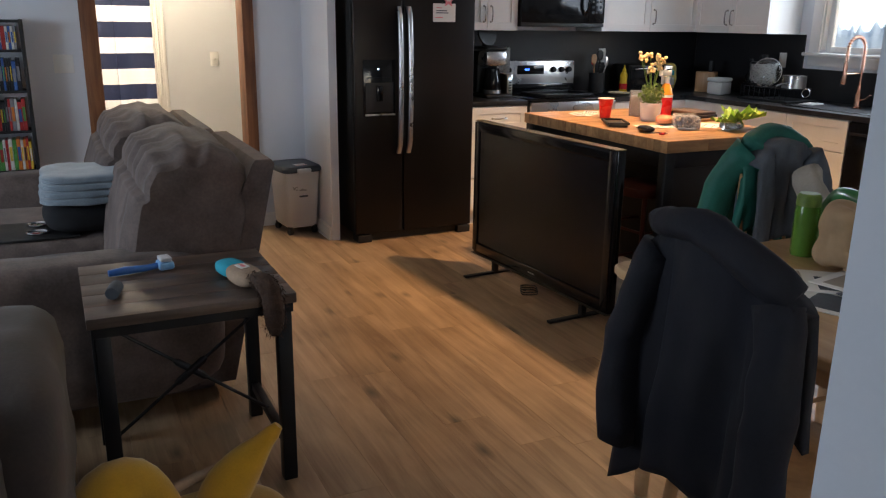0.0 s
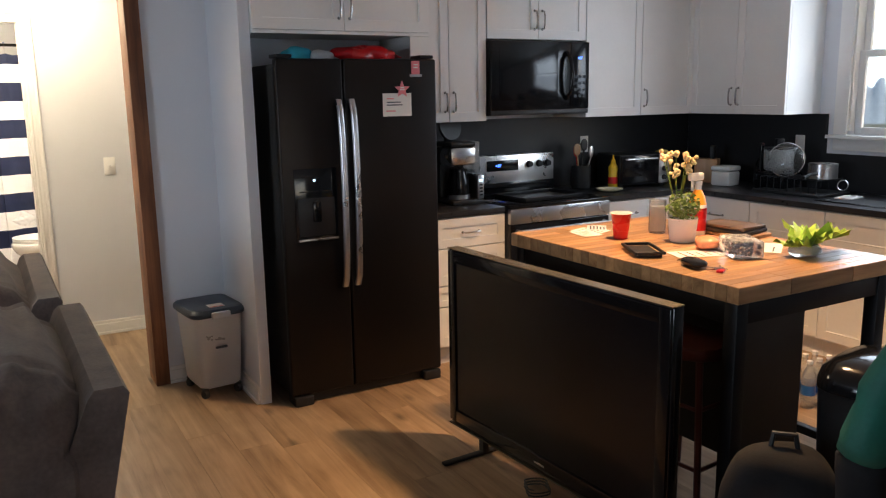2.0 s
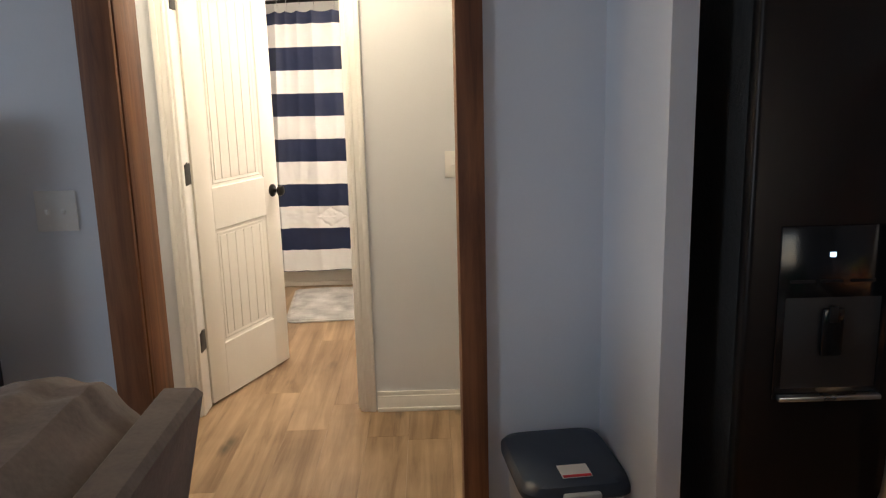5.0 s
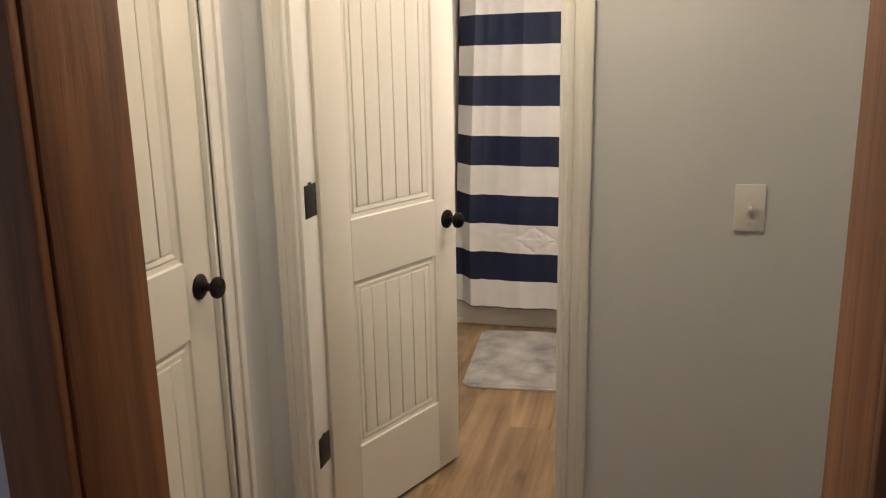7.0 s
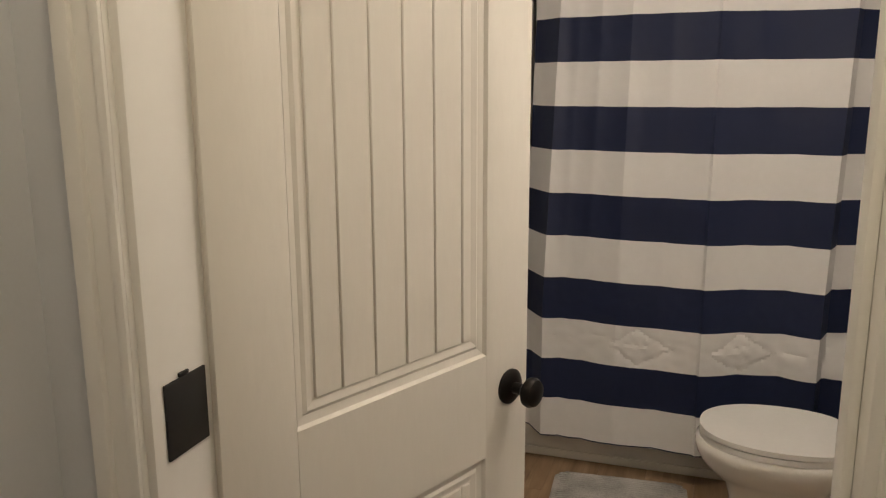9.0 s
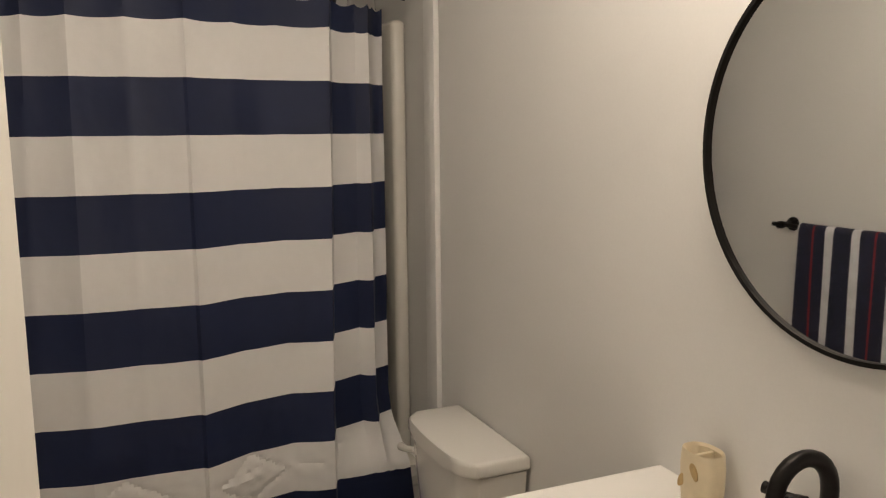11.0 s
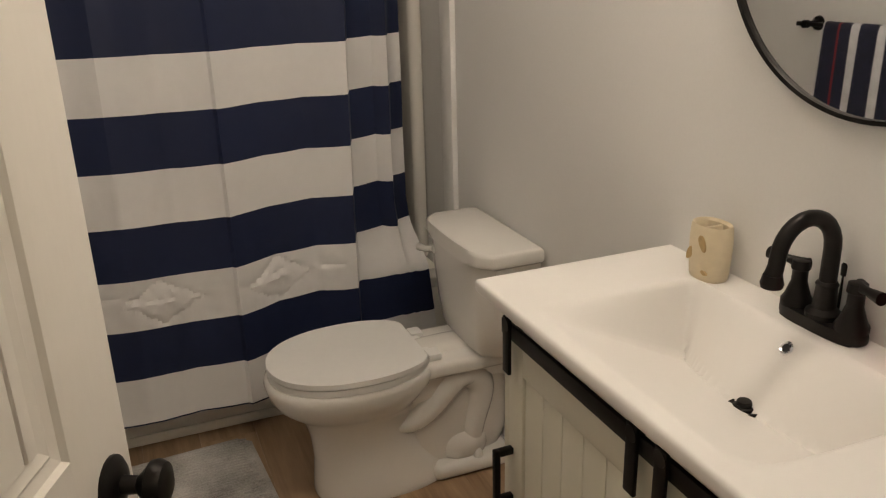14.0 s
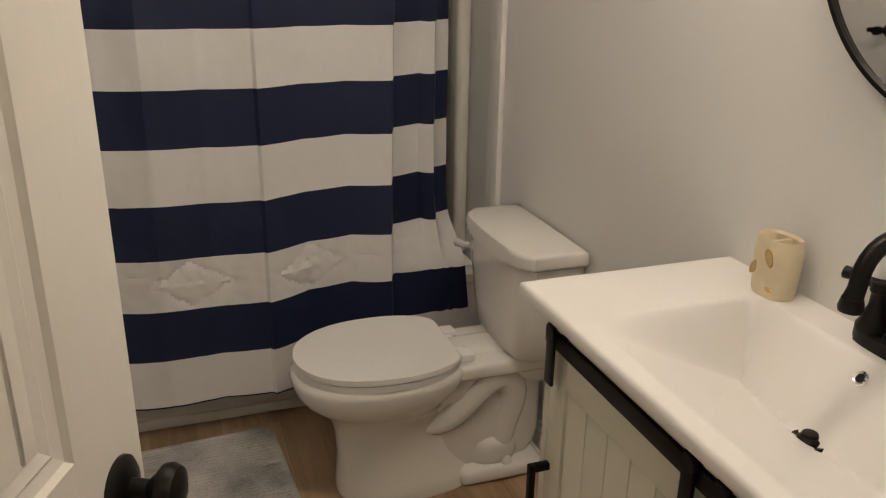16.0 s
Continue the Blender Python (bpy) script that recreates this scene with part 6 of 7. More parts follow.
def draped(name, label, m, material, half, front, back, top=1.04, seed=1.0, lining=None, thick=0.02):
    """A jacket hung over a chair back: two falls joined over the crest, with folds; local -y is the outer side."""
    j = thing(name, label, "jacket")
    j.matrix_basis = m
    bm = blank()
    nu, nv = 34, 44
    L = front + back
    G = []
    for i in range(nu + 1):
        u = i / nu * 2 - 1
        col = []
        for k in range(nv + 1):
            s = k / nv * L
            droop = 0.085 * abs(u) ** 2.5
            if s < back:
                d = back - s
                y, z = -0.285 - 0.035 * (1 - math.exp(-d * 6)) + 0.02 * d, top - droop - d
            else:
                d = s - back
                y, z = -0.235 + 0.03 * (1 - math.exp(-d * 8)), top - droop - d
            near = math.exp(-((s - back) / 0.05) ** 2)
            z -= 0.02 * (1 - near)
            d = abs(s - back)
            flare = 1 + 0.16 * min(1, d * 1.6) + 0.03 * math.sin(d * 9 + seed)
            fold = (0.020 * math.sin(u * 6.2 + seed + 1.5 * d) + 0.012 * math.sin(u * 13 + 2.1 * seed + 3 * d)) * min(1, d * 2.2) + 0.020 * noise.noise((u * 2.3 + seed, s * 3.2, seed)) + 0.008 * noise.noise((u * 7 + seed, s * 8, seed))
            hem = 0.03 * math.sin(u * 4 + seed) * min(1, d * 1.3)
            col.append(bm.verts.new((u * half * flare, y + (fold - abs(fold) * 0.1) * (-1 if s < back else 1), z + hem)))
        G.append(col)
    for a, b in zip(G, G[1:]):
        for k in range(nv):
            bm.faces.new((a[k], b[k], b[k + 1], a[k + 1]))
    sh_ = part("shell", bm, material, j, angle=180)
    sm = sh_.modifiers.new("thickness", "SOLIDIFY")
    sm.thickness, sm.offset = thick, 0
    return j


def sleeve(j, material, pts, r0=0.065, r1=0.05, label="", name="sleeve"):
    bm = blank()
    n = len(pts)
    vs = tube(bm, pts, [r0 + (r1 - r0) * i / (n - 1) for i in range(n)], 18)
    for v in vs:
        v.co += 0.016 * noise.noise_vector(v.co * 9) + 0.007 * noise.noise_vector(v.co * 24)
    return part(name, bm, material, j, label, angle=180)


M1 = pose(1.835, 1.50, 0, 0, 0, -92)
dining_chair("honey wood chair under a dark jacket", M1)
j1 = draped("navy_jacket", "dark navy jacket hung over a dining chair back", M1, NAVYJKT, 0.22, 0.30, 0.58, 1.035, 2.3)
sleeve(j1, NAVYJKT, curve((-0.18, -0.27, 0.96), (-0.235, -0.32, 0.85), (-0.235, -0.32, 0.65), (-0.23, -0.33, 0.46), 10), 0.05, 0.05)
sleeve(j1, NAVYJKT, curve((0.18, -0.27, 0.94), (0.24, -0.33, 0.80), (0.25, -0.33, 0.60), (0.24, -0.33, 0.42), 10), 0.05, 0.05)
sleeve(j1, NAVYJKT, curve((-0.20, -0.26, 1.03), (-0.08, -0.30, 1.06), (0.08, -0.30, 1.05), (0.20, -0.26, 0.96), 10), 0.04, 0.04, name="collar")
M2 = pose(2.74, 2.21, 0, 0, 0, 176)
dining_chair("honey wood chair under green and grey jackets", M2)
j2 = draped("green_jacket", "green and charcoal ski jacket hung over a chair back", M2, TEAL, 0.165, 0.28, 0.45, 1.05, 5.1, thick=0.03)
sleeve(j2, TEAL, curve((0.12, -0.25, 1.02), (0.18, -0.32, 0.93), (0.20, -0.33, 0.82), (0.21, -0.34, 0.72), 10), 0.062, 0.055)
sleeve(j2, DARKCLOTH, curve((0.21, -0.34, 0.71), (0.225, -0.34, 0.60), (0.23, -0.33, 0.50), (0.225, -0.32, 0.42), 8), 0.056, 0.05, "charcoal cuff half", "lower_sleeve")
sleeve(j2, TEAL, curve((0.12, -0.24, 1.01), (0.06, -0.29, 1.08), (-0.06, -0.29, 1.08), (-0.13, -0.24, 1.01), 10), 0.05, 0.045, name="hood")
j3 = draped("grey_jacket", "grey-blue lined jacket hung over the same chair", pose(2.72, 2.15, 0.01, 0, 0, 176), GREYJKT, 0.125, 0.34, 0.20, 1.05, 7.7, thick=0.03)
sleeve(j3, GREYJKT, curve((-0.09, -0.22, 1.0), (-0.15, -0.22, 0.95), (-0.165, -0.20, 0.85), (-0.155, -0.18, 0.74), 10), 0.05, 0.045)
sleeve(j3, BEIGECLOTH, curve((0.02, -0.12, 0.95), (0.06, -0.06, 0.90), (0.02, -0.04, 0.84), (-0.02, -0.02, 0.80), 8), 0.05, 0.04, "beige scarf end", "scarf")

# backpack on the floor
bp = thing("backpack", "black backpack standing on the floor", "backpack", 2.80, 2.95, 0, -50)
puffy("main_bag", bp, DARKCLOTH, -0.17, -0.11, 0.0, 0.17, 0.13, 0.52, power=3.2, lump=0.02)
puffy("front_pocket", bp, DARKCLOTH, -0.14, -0.18, 0.03, 0.14, -0.06, 0.30, power=3.2, lump=0.015)
bm = blank(); tube(bm, [(-0.04, 0.02, 0.50), (-0.03, 0.02, 0.56), (0.03, 0.02, 0.56), (0.04, 0.02, 0.50)], 0.009, 8); part("grab_loop", bm, BLACK, bp)
for i in range(3):
    bpart("print_bar", PAPER, bp, (-0.03 + i * 0.02, -0.184, 0.245, -0.016 + i * 0.02, -0.1745, 0.265))

# things on the dining table
DT = 0.7605
for i, (x, y, rz, w, d, mm) in enumerate(((2.12, 1.72, 20, 0.22, 0.30, PAPER), (2.22, 1.80, 48, 0.21, 0.28, PAPER), (2.25, 1.55, -10, 0.18, 0.24, GREYJKT), (2.32, 1.66, 10, 0.22, 0.28, PAPER))):
    pp = thing("magazine", "printed mail lying on the dining table", "paper", x, y, DT + 0.004 * i, rz, group="mail on the dining table")
    bpart("sheet", mm, pp, (-w / 2, -d / 2, 0, w / 2, d / 2, 0.0035), r=0.001)
    bpart("print_block", GREYJKT, pp, (-w * 0.4, -d * 0.4, 0.0036, w * 0.2, -d * 0.05, 0.004)); bpart("print_block", BEIGECLOTH, pp, (-w * 0.4, 0.02, 0.0036, w * 0.4, d * 0.4, 0.004))
bag("paper_bag", "crumpled brown paper bag on the dining table", CARD, 2.40, 1.86, DT, 0.16, 0.13, 0.20, 25, 0.03)
gb = bottle("drink_bottle", "green translucent sports bottle with a lid", [(0, 0), (0.036, 0), (0.038, 0.01), (0.038, 0.14), (0.034, 0.16), (0, 0.16)], mat("green_translucent", (0.18, 0.40, 0.06), 0.15, 0, 0.1, 6, 0, trans=0.5), 2.44, 2.02, DT, cap=([(0, 0.161), (0.037, 0.161), (0.037, 0.19), (0.03, 0.2), (0, 0.2)], GREENLEAF))
bag("green_bag", "green plastic bag heaped on the dining table", mat("green_plastic", (0.03, 0.16, 0.05), 0.35, 0, 0.2, 12, 0.3), 2.56, 1.98, DT, 0.16, 0.14, 0.20, 10, 0.03)
bx = thing("cardboard_box", "small open cardboard box on the dining table", "box", 2.50, 1.75, DT, 15)
bpart("box_wall", CARD, bx, (-0.12, -0.09, 0, -0.117, 0.09, 0.10), (0.117, -0.09, 0, 0.12, 0.09, 0.10), (-0.117, -0.09, 0, 0.117, -0.087, 0.10), (-0.117, 0.087, 0, 0.117, 0.09, 0.10), (-0.117, -0.087, 0, 0.117, 0.087, 0.003))

# ---- bathroom ----
# shower curtain: straight packing creases, alternating stripes
# each crease: x and y low down, x and y at the top
CR = [(0.300, 9.600, 0.320, 9.690), (0.405, 9.455, 0.430, 9.590), (0.470, 9.478, 0.500, 9.590), (0.555, 9.474, 0.585, 9.565), (0.680, 9.450, 0.692, 9.530), (0.830, 9.450, 0.834, 9.520),
      (0.972, 9.437, 0.978, 9.505), (0.982, 9.426, 0.986, 9.499), (1.110, 9.492, 1.120, 9.535), (1.250, 9.520, 1.250, 9.565), (1.372, 9.484, 1.410, 9.545), (1.404, 9.585, 1.432, 9.600),
      (1.500, 9.625, 1.520, 9.650), (1.545, 9.592, 1.560, 9.640), (1.570, 9.665, 1.590, 9.690), (1.622, 9.690, 1.632, 9.715)]
CZ0, CZ1, STRIPE = 0.1445, 1.972, 0.1582
cu = thing("shower_curtain", "navy and white striped polyester shower curtain with fold creases", "shower curtain", 0, 0, 0)
bm = blank()
zs, kinds = [CZ0], []
edges_z = [CZ0 + STRIPE * k for k in range(12)] + [CZ1]
for k in range(12):
    n = 16 if k in (2, 3) else 8
    for j in range(n):
        zs.append(edges_z[k] + (edges_z[k + 1] - edges_z[k]) * (j + 1) / n)
        kinds.append(0 if k % 2 == 0 else 1)
# a narrow navy hem under the last white band
zs.insert(1, CZ0 + 0.005)
kinds.insert(0, 1)
cols = []
for i, (p, q) in enumerate(zip(CR, CR[1:])):
    n = max(1, round((q[0] - p[0]) / 0.010))
    cols += [(p, q, k / n) for k in range(n)]
cols.append((CR[-2], CR[-1], 1.0))


def creases(x, z):
    """Diamond packing creases in the white band near the hem and soft ripples."""
    d = 0.0
    for cx in (0.765, 1.118):
        cz = CZ0 + 2.50 * STRIPE
        dx, dz = (x - cx) / 0.105, (z - cz) / 0.070
        k = abs(dx) + abs(dz)
        if k < 1.4:
            k += 0.22 * noise.noise((x * 31, z * 31, cx))
            d += 0.007 * max(0, 1 - abs(k - 1.0) / 0.16) - 0.009 * max(0, 1 - k)
            d += 0.003 * max(0, 1 - abs(k - 0.45) / 0.14)
            d += 0.004 * max(0, 1 - abs(dx + 0.6 * dz) / 0.10) * max(0, 1.3 - k) - 0.004 * max(0, 1 - abs(dx - 0.7 * dz) / 0.10) * max(0, 1.3 - k)
    band = abs(z - (CZ0 + 2.5 * STRIPE))
    if band < 0.09:
        w = 1 - band / 0.09
        d += w * (0.0045 * noise.noise((x * 22, z * 26, 1.2)) + 0.004 * max(0, 1 - abs(z - CZ0 - 2.62 * STRIPE - 0.012 * math.sin(x * 23)) / 0.006))
    d += 0.0045 * noise.noise((x * 5, z * 2.5, 3.1)) + 0.0042 * noise.noise((x * 14, z * 5, 9.7)) + 0.0016 * noise.noise((x * 38, z * 44, 4.4))
    return d


grid = []
for z in zs:
    f = (z - CZ0) / (CZ1 - CZ0)
    g = max(0.0, (f - 0.30) / 0.70)
    row = []
    for p, q, s in cols:
        wd = q[0] - p[0]
        x = (p[0] * (1 - s) + q[0] * s) * (1 - g) + (p[2] * (1 - s) + q[2] * s) * g
        y = (p[1] * (1 - s) + q[1] * s) * (1 - g) + (p[3] * (1 - s) + q[3] * s) * g
        y += 0.010 * math.sin(math.pi * s) * (1 if wd > 0.05 else 0) * (0.3 + 0.7 * f)
        if x > 1.40 and f < 0.30:
            x += 0.055 * (0.30 - f) / 0.30 * min(1, (x - 1.40) / 0.10)
            y -= 0.03 * (0.30 - f) / 0.30
        low = max(0.0, min(1.0, (0.62 - z) / 0.16))
        if y > 9.545:
            y -= (y - 9.545) * low * low * (3 - 2 * low)
        sag = -0.012 * math.sin(math.pi * min(1, max(0, s))) * max(0, (f - 0.93) / 0.07)
        row.append(bm.verts.new((x, y + creases(x, z), z + sag - 0.004 * (1 - f) * math.sin(math.pi * s) + 0.006 * math.sin(x * 9) * max(0, 1 - f * 6))))
    grid.append(row)
for i in range(len(grid) - 1):
    for j in range(len(cols) - 1):
        f = bm.faces.new((grid[i][j], grid[i][j + 1], grid[i + 1][j + 1], grid[i + 1][j]))
        f.material_index = kinds[i]
fabric = part("fabric", bm, CURTAINWHITE, cu, angle=25)
fabric.data.materials.append(CURTAINNAVY)
rod = thing("curtain_rod", "black bowed curtain rod with round wall flanges", "curtain rod", 0, 0, 2.045)
ROD_END, ROD_BOW = 9.775, 0.20


def rod_y(x):
    """The rod bows out into the room between its two ends."""
    u = 2 * (x - BX0) / (BX1 - BX0) - 1
    return ROD_END - ROD_BOW * (1 - u * u)


bm = blank(); tube(bm, [(x, rod_y(x), 0) for x in (BX0 + (BX1 - BX0) * i / 32 for i in range(33))], 0.0125, 16); part("bar", bm, ORB, rod)
bm = blank(); tube(bm, [(0.72, rod_y(0.72), 0), (0.725, rod_y(0.725), 0)], 0.0145, 16); part("joint_ring", bm, STEEL, rod)
for x, a, rz in ((BX0 + 0.002, 90, -30), (BX1 - 0.002, -90, 30)):
    bm = blank(); moved(bm, lathe(bm, [(0, 0), (0.034, 0), (0.032, 0.010), (0.018, 0.022), (0.0135, 0.03), (0.0135, 0)], 24), pose(x, ROD_END, 0, 0, a, 0)); part("flange", bm, ORB, rod)
ring0 = None
for i, x in enumerate((0.43, 0.50, 0.595, 0.70, 0.845, 0.985, 1.115, 1.24, 1.335, 1.42, 1.50, 1.60)):
    if ring0 is None:
        ring0 = thing("curtain_ring", "steel curtain ring with a blue bead", "curtain ring", x, rod_y(x), 2.045, 90, group="shower curtain rings")
        bm = blank(); tube(bm, [(0.016 * math.sin(a), 0.0, 0.018 * math.cos(a) - 0.003) for a in (math.pi * (-0.75 + 1.5 * k / 14) for k in range(15))] + [(-0.012, 0, -0.05), (-0.018, 0, -0.082)], 0.0018, 6); part("wire", bm, CHROME, ring0)
        bm = blank(); cushion(bm, -0.006, -0.006, 0.012, 0.006, 0.006, 0.024, 2, 8); part("bead", bm, BLUEPLASTIC, ring0)
    else:
        copy_thing(ring0, pose(x, rod_y(x), 2.045, 0, 0, 90 + 10 * math.sin(i * 3)))
sh = thing("shower_fixture", "oil-rubbed bronze shower head on a bent arm", "shower head", BX1 - 0.004, 10.06, 2.13)
bm = blank(); tube(bm, [(0, 0, 0), (-0.07, 0, 0.0), (-0.13, 0, -0.03), (-0.17, 0, -0.07)], 0.010, 12); part("arm", bm, ORB, sh)
bm = blank(); moved(bm, lathe(bm, [(0, 0), (0.028, 0), (0.024, 0.008), (0.011, 0.012), (0, 0.012)], 20), pose(0, 0, 0, 0, -90, 0)); part("flange", bm, ORB, sh)
bm = blank(); moved(bm, lathe(bm, [(0, 0.03), (0.018, 0.03), (0.03, 0.0), (0.058, -0.03), (0.06, -0.045), (0, -0.045)], 28), pose(-0.185, 0, -0.09, 0, 35, 0)); part("spray_face", bm, ORB, sh)

# tub with surround
tub = thing("bathtub", "white acrylic bathtub behind the curtain", "bathtub", 0, 0, 0)
bpart("apron", TUB, tub, (BX0 + 0.002, TUBY, 0.0, BX1 - 0.002, TUBY + 0.03, 0.37), r=0.006)
bpart("apron_foot", TUB, tub, (BX0 + 0.002, TUBY - 0.012, 0.0, BX1 - 0.002, TUBY - 0.0005, 0.035), r=0.004)
bpart("rim", TUB, tub, (BX0 + 0.002, TUBY - 0.004, 0.372, BX1 - 0.002, TUBY + 0.09, 0.41), (BX0 + 0.002, BY1 - 0.08, 0.372, BX1 - 0.002, BY1 - 0.002, 0.41), (BX0 + 0.002, TUBY + 0.09, 0.372, BX0 + 0.10, BY1 - 0.08, 0.41), (BX1 - 0.10, TUBY + 0.09, 0.372, BX1 - 0.002, BY1 - 0.08, 0.41), r=0.012)
bpart("basin_floor", TUB, tub, (BX0 + 0.02, TUBY + 0.04, 0.06, BX1 - 0.02, BY1 - 0.02, 0.09))
sr = thing("tub_surround", "cream fibreglass shower surround with rounded edges", "shower surround", 0, 0, 0.412)
bpart("end_panel", TUB, sr, (BX1 - 0.055, 9.76, 0, BX1 - 0.003, BY1 - 0.04, 1.535), r=0.02, seg=3)
bpart("end_panel", TUB, sr, (BX0 + 0.003, 9.76, 0, BX0 + 0.055, BY1 - 0.04, 1.535), r=0.02, seg=3)
bpart("long_panel", TUB, sr, (BX0 + 0.056, BY1 - 0.05, 0, BX1 - 0.056, BY1 - 0.003, 1.535), r=0.01)
tv = tagged(new("trim_tub_edge"), "white upright trim board beside the tub", "trim", kind="structure")
bpart("board", TRIM, tv, (BX1 - 0.020, 9.479, 0, BX1 - 0.001, 9.566, HIGH - 0.002), r=0.003)

# toilet, its tank on the east wall; local -x is the front
tl = thing("toilet", "white porcelain toilet with a closed lid", "toilet", BX1, 9.10, 0)


# bowl: foot, waist, flare, rim
bm = blank()
secs = [(0.0, -0.435, 0.205, 0.215, 0.118), (0.012, -0.435, 0.208, 0.218, 0.120), (0.05, -0.44, 0.200, 0.20, 0.112), (0.12, -0.455, 0.180, 0.17, 0.100), (0.20, -0.47, 0.172, 0.15, 0.100), (0.255, -0.475, 0.185, 0.14, 0.112),
        (0.285, -0.48, 0.215, 0.15, 0.138), (0.315, -0.485, 0.243, 0.18, 0.163), (0.345, -0.488, 0.258, 0.21, 0.178), (0.375, -0.49, 0.265, 0.225, 0.184), (0.392, -0.49, 0.262, 0.225, 0.183), (0.398, -0.49, 0.255, 0.22, 0.178)]
loft(bm, [[(x, y, z) for x, y in egg(c, f, bk, b)] for z, c, f, bk, b in secs])
part("bowl", bm, PORCELAIN, tl)
bm = blank()
box(bm, -0.30, -0.115, 0.0, -0.035, 0.115, 0.052, 0.02, 3)
cushion(bm, -0.27, -0.10, 0.02, -0.10, 0.10, 0.15, 2.6, 16)
cushion(bm, -0.44, -0.078, 0.01, -0.03, 0.078, 0.42, 4.0, 16)
part("foot", bm, PORCELAIN, tl)
for s in (-1, 1):
    bm = blank()
    path = curve((-0.46, s * 0.054, 0.24), (-0.30, s * 0.072, 0.12), (-0.27, s * 0.072, 0.36), (-0.17, s * 0.059, 0.33), 12) + curve((-0.165, s * 0.058, 0.32), (-0.08, s * 0.056, 0.27), (-0.20, s * 0.061, 0.16), (-0.15, s * 0.058, 0.03), 12)
    tube(bm, path, [0.03 + 0.018 * math.sin(math.pi * i / (len(path) - 1)) for i in range(len(path))], 14)
    part("trapway", bm, PORCELAIN, tl)
    bm = blank(); lathe(bm, [(0, 0.075), (0.006, 0.075), (0.014, 0.068), (0.017, 0.05), (0, 0.05)], 16, -0.155, s * 0.092); part("bolt_cap", bm, PORCELAIN, tl)
bm = blank()
loft(bm, [[(-0.36, -0.10, z) if i == 0 else (-0.36, 0.10, z) if i == 3 else (-0.03, 0.085 * k, z) if i == 2 else (-0.03, -0.085 * k, z) for i in range(4)] for z, k in ((0.28, 0.6), (0.34, 0.95), (0.40, 1.1))])
box(bm, -0.32, -0.125, 0.355, -0.025, 0.125, 0.402, 0.015, 3)
part("deck", bm, PORCELAIN, tl)
bm = blank(); slab(bm, egg(-0.495, 0.246, 0.215, 0.184, 48, 2.2), 0.400, 0.418, 0.006); part("seat", bm, WHITEPLASTIC, tl)
lidpts = [(min(x, -0.315), y) for x, y in egg(-0.495, 0.248, 0.235, 0.186, 56, 2.2)]
bm = blank(); slab(bm, lidpts, 0.4220, 0.438, 0.006); part("lid", bm, WHITEPLASTIC, tl, "closed plastic lid")
for s in (-1, 1):
    bpart("seat_hinge", WHITEPLASTIC, tl, (-0.305, s * 0.075 - 0.025, 0.4025, -0.265, s * 0.075 + 0.025, 0.425), r=0.006)
bpart("marking", GREYJKT, tl, (-0.285, -0.03, 0.4022, -0.278, 0.01, 0.4026))
# tank: bowed front, narrower below
bm = blank()


def tank_outline(w, front, back=-0.012, n=12):
    pts = [(back, -w), (back, w)]
    for i in range(n + 1):
        t = 1 - 2 * i / n
        pts.append((front - 0.028 * (1 - t * t) ** 0.5 - (0.0 if abs(t) < 0.99 else -0.02), w * t))
    return pts


loft(bm, [[(x, y, z) for x, y in tank_outline(w, fr)] for z, w, fr in ((0.400, 0.150, -0.135), (0.42, 0.165, -0.15), (0.50, 0.182, -0.158), (0.60, 0.198, -0.164), (0.692, 0.208, -0.168))])
part("tank", bm, PORCELAIN, tl)
bm = blank(); slab(bm, tank_outline(0.220, -0.180, -0.008), 0.695, 0.740, 0.012, 3); part("tank_lid", bm, PORCELAIN, tl)
bm = blank(); moved(bm, lathe(bm, [(0, 0), (0.02, 0), (0.016, 0.012), (0, 0.014)], 18), pose(-0.175, 0.155, 0.645, 0, -90, 0)); tube(bm, [(-0.188, 0.155, 0.645), (-0.198, 0.175, 0.64), (-0.2, 0.235, 0.628)], [0.009, 0.010, 0.013], 10); part("flush_lever", bm, PORCELAIN, tl)

# bath mat
bmat = thing("bath_mat", "grey ribbed plush bath mat on the floor", "bath mat", 0.530, 8.645, 0.0, 4)
bm = blank(); prism(bm, [(0.04, 0), (0.45, 0), (0.49, 0.04), (0.49, 0.76), (0.45, 0.80), (0.04, 0.80), (0, 0.76), (0, 0.04)], 0.0, 0.012, 0.005); part("backing", bm, MATGREY, bmat)
nrib = 52
bm = blank()
for i in range(nrib):
    y = 0.018 + i * 0.765 / nrib
    cushion(bm, 0.014, y, 0.006, 0.476, y + 0.0185, 0.019, 2.6, 8, 0.0025, 40)
part("ribs", bm, MATGREY, bmat)

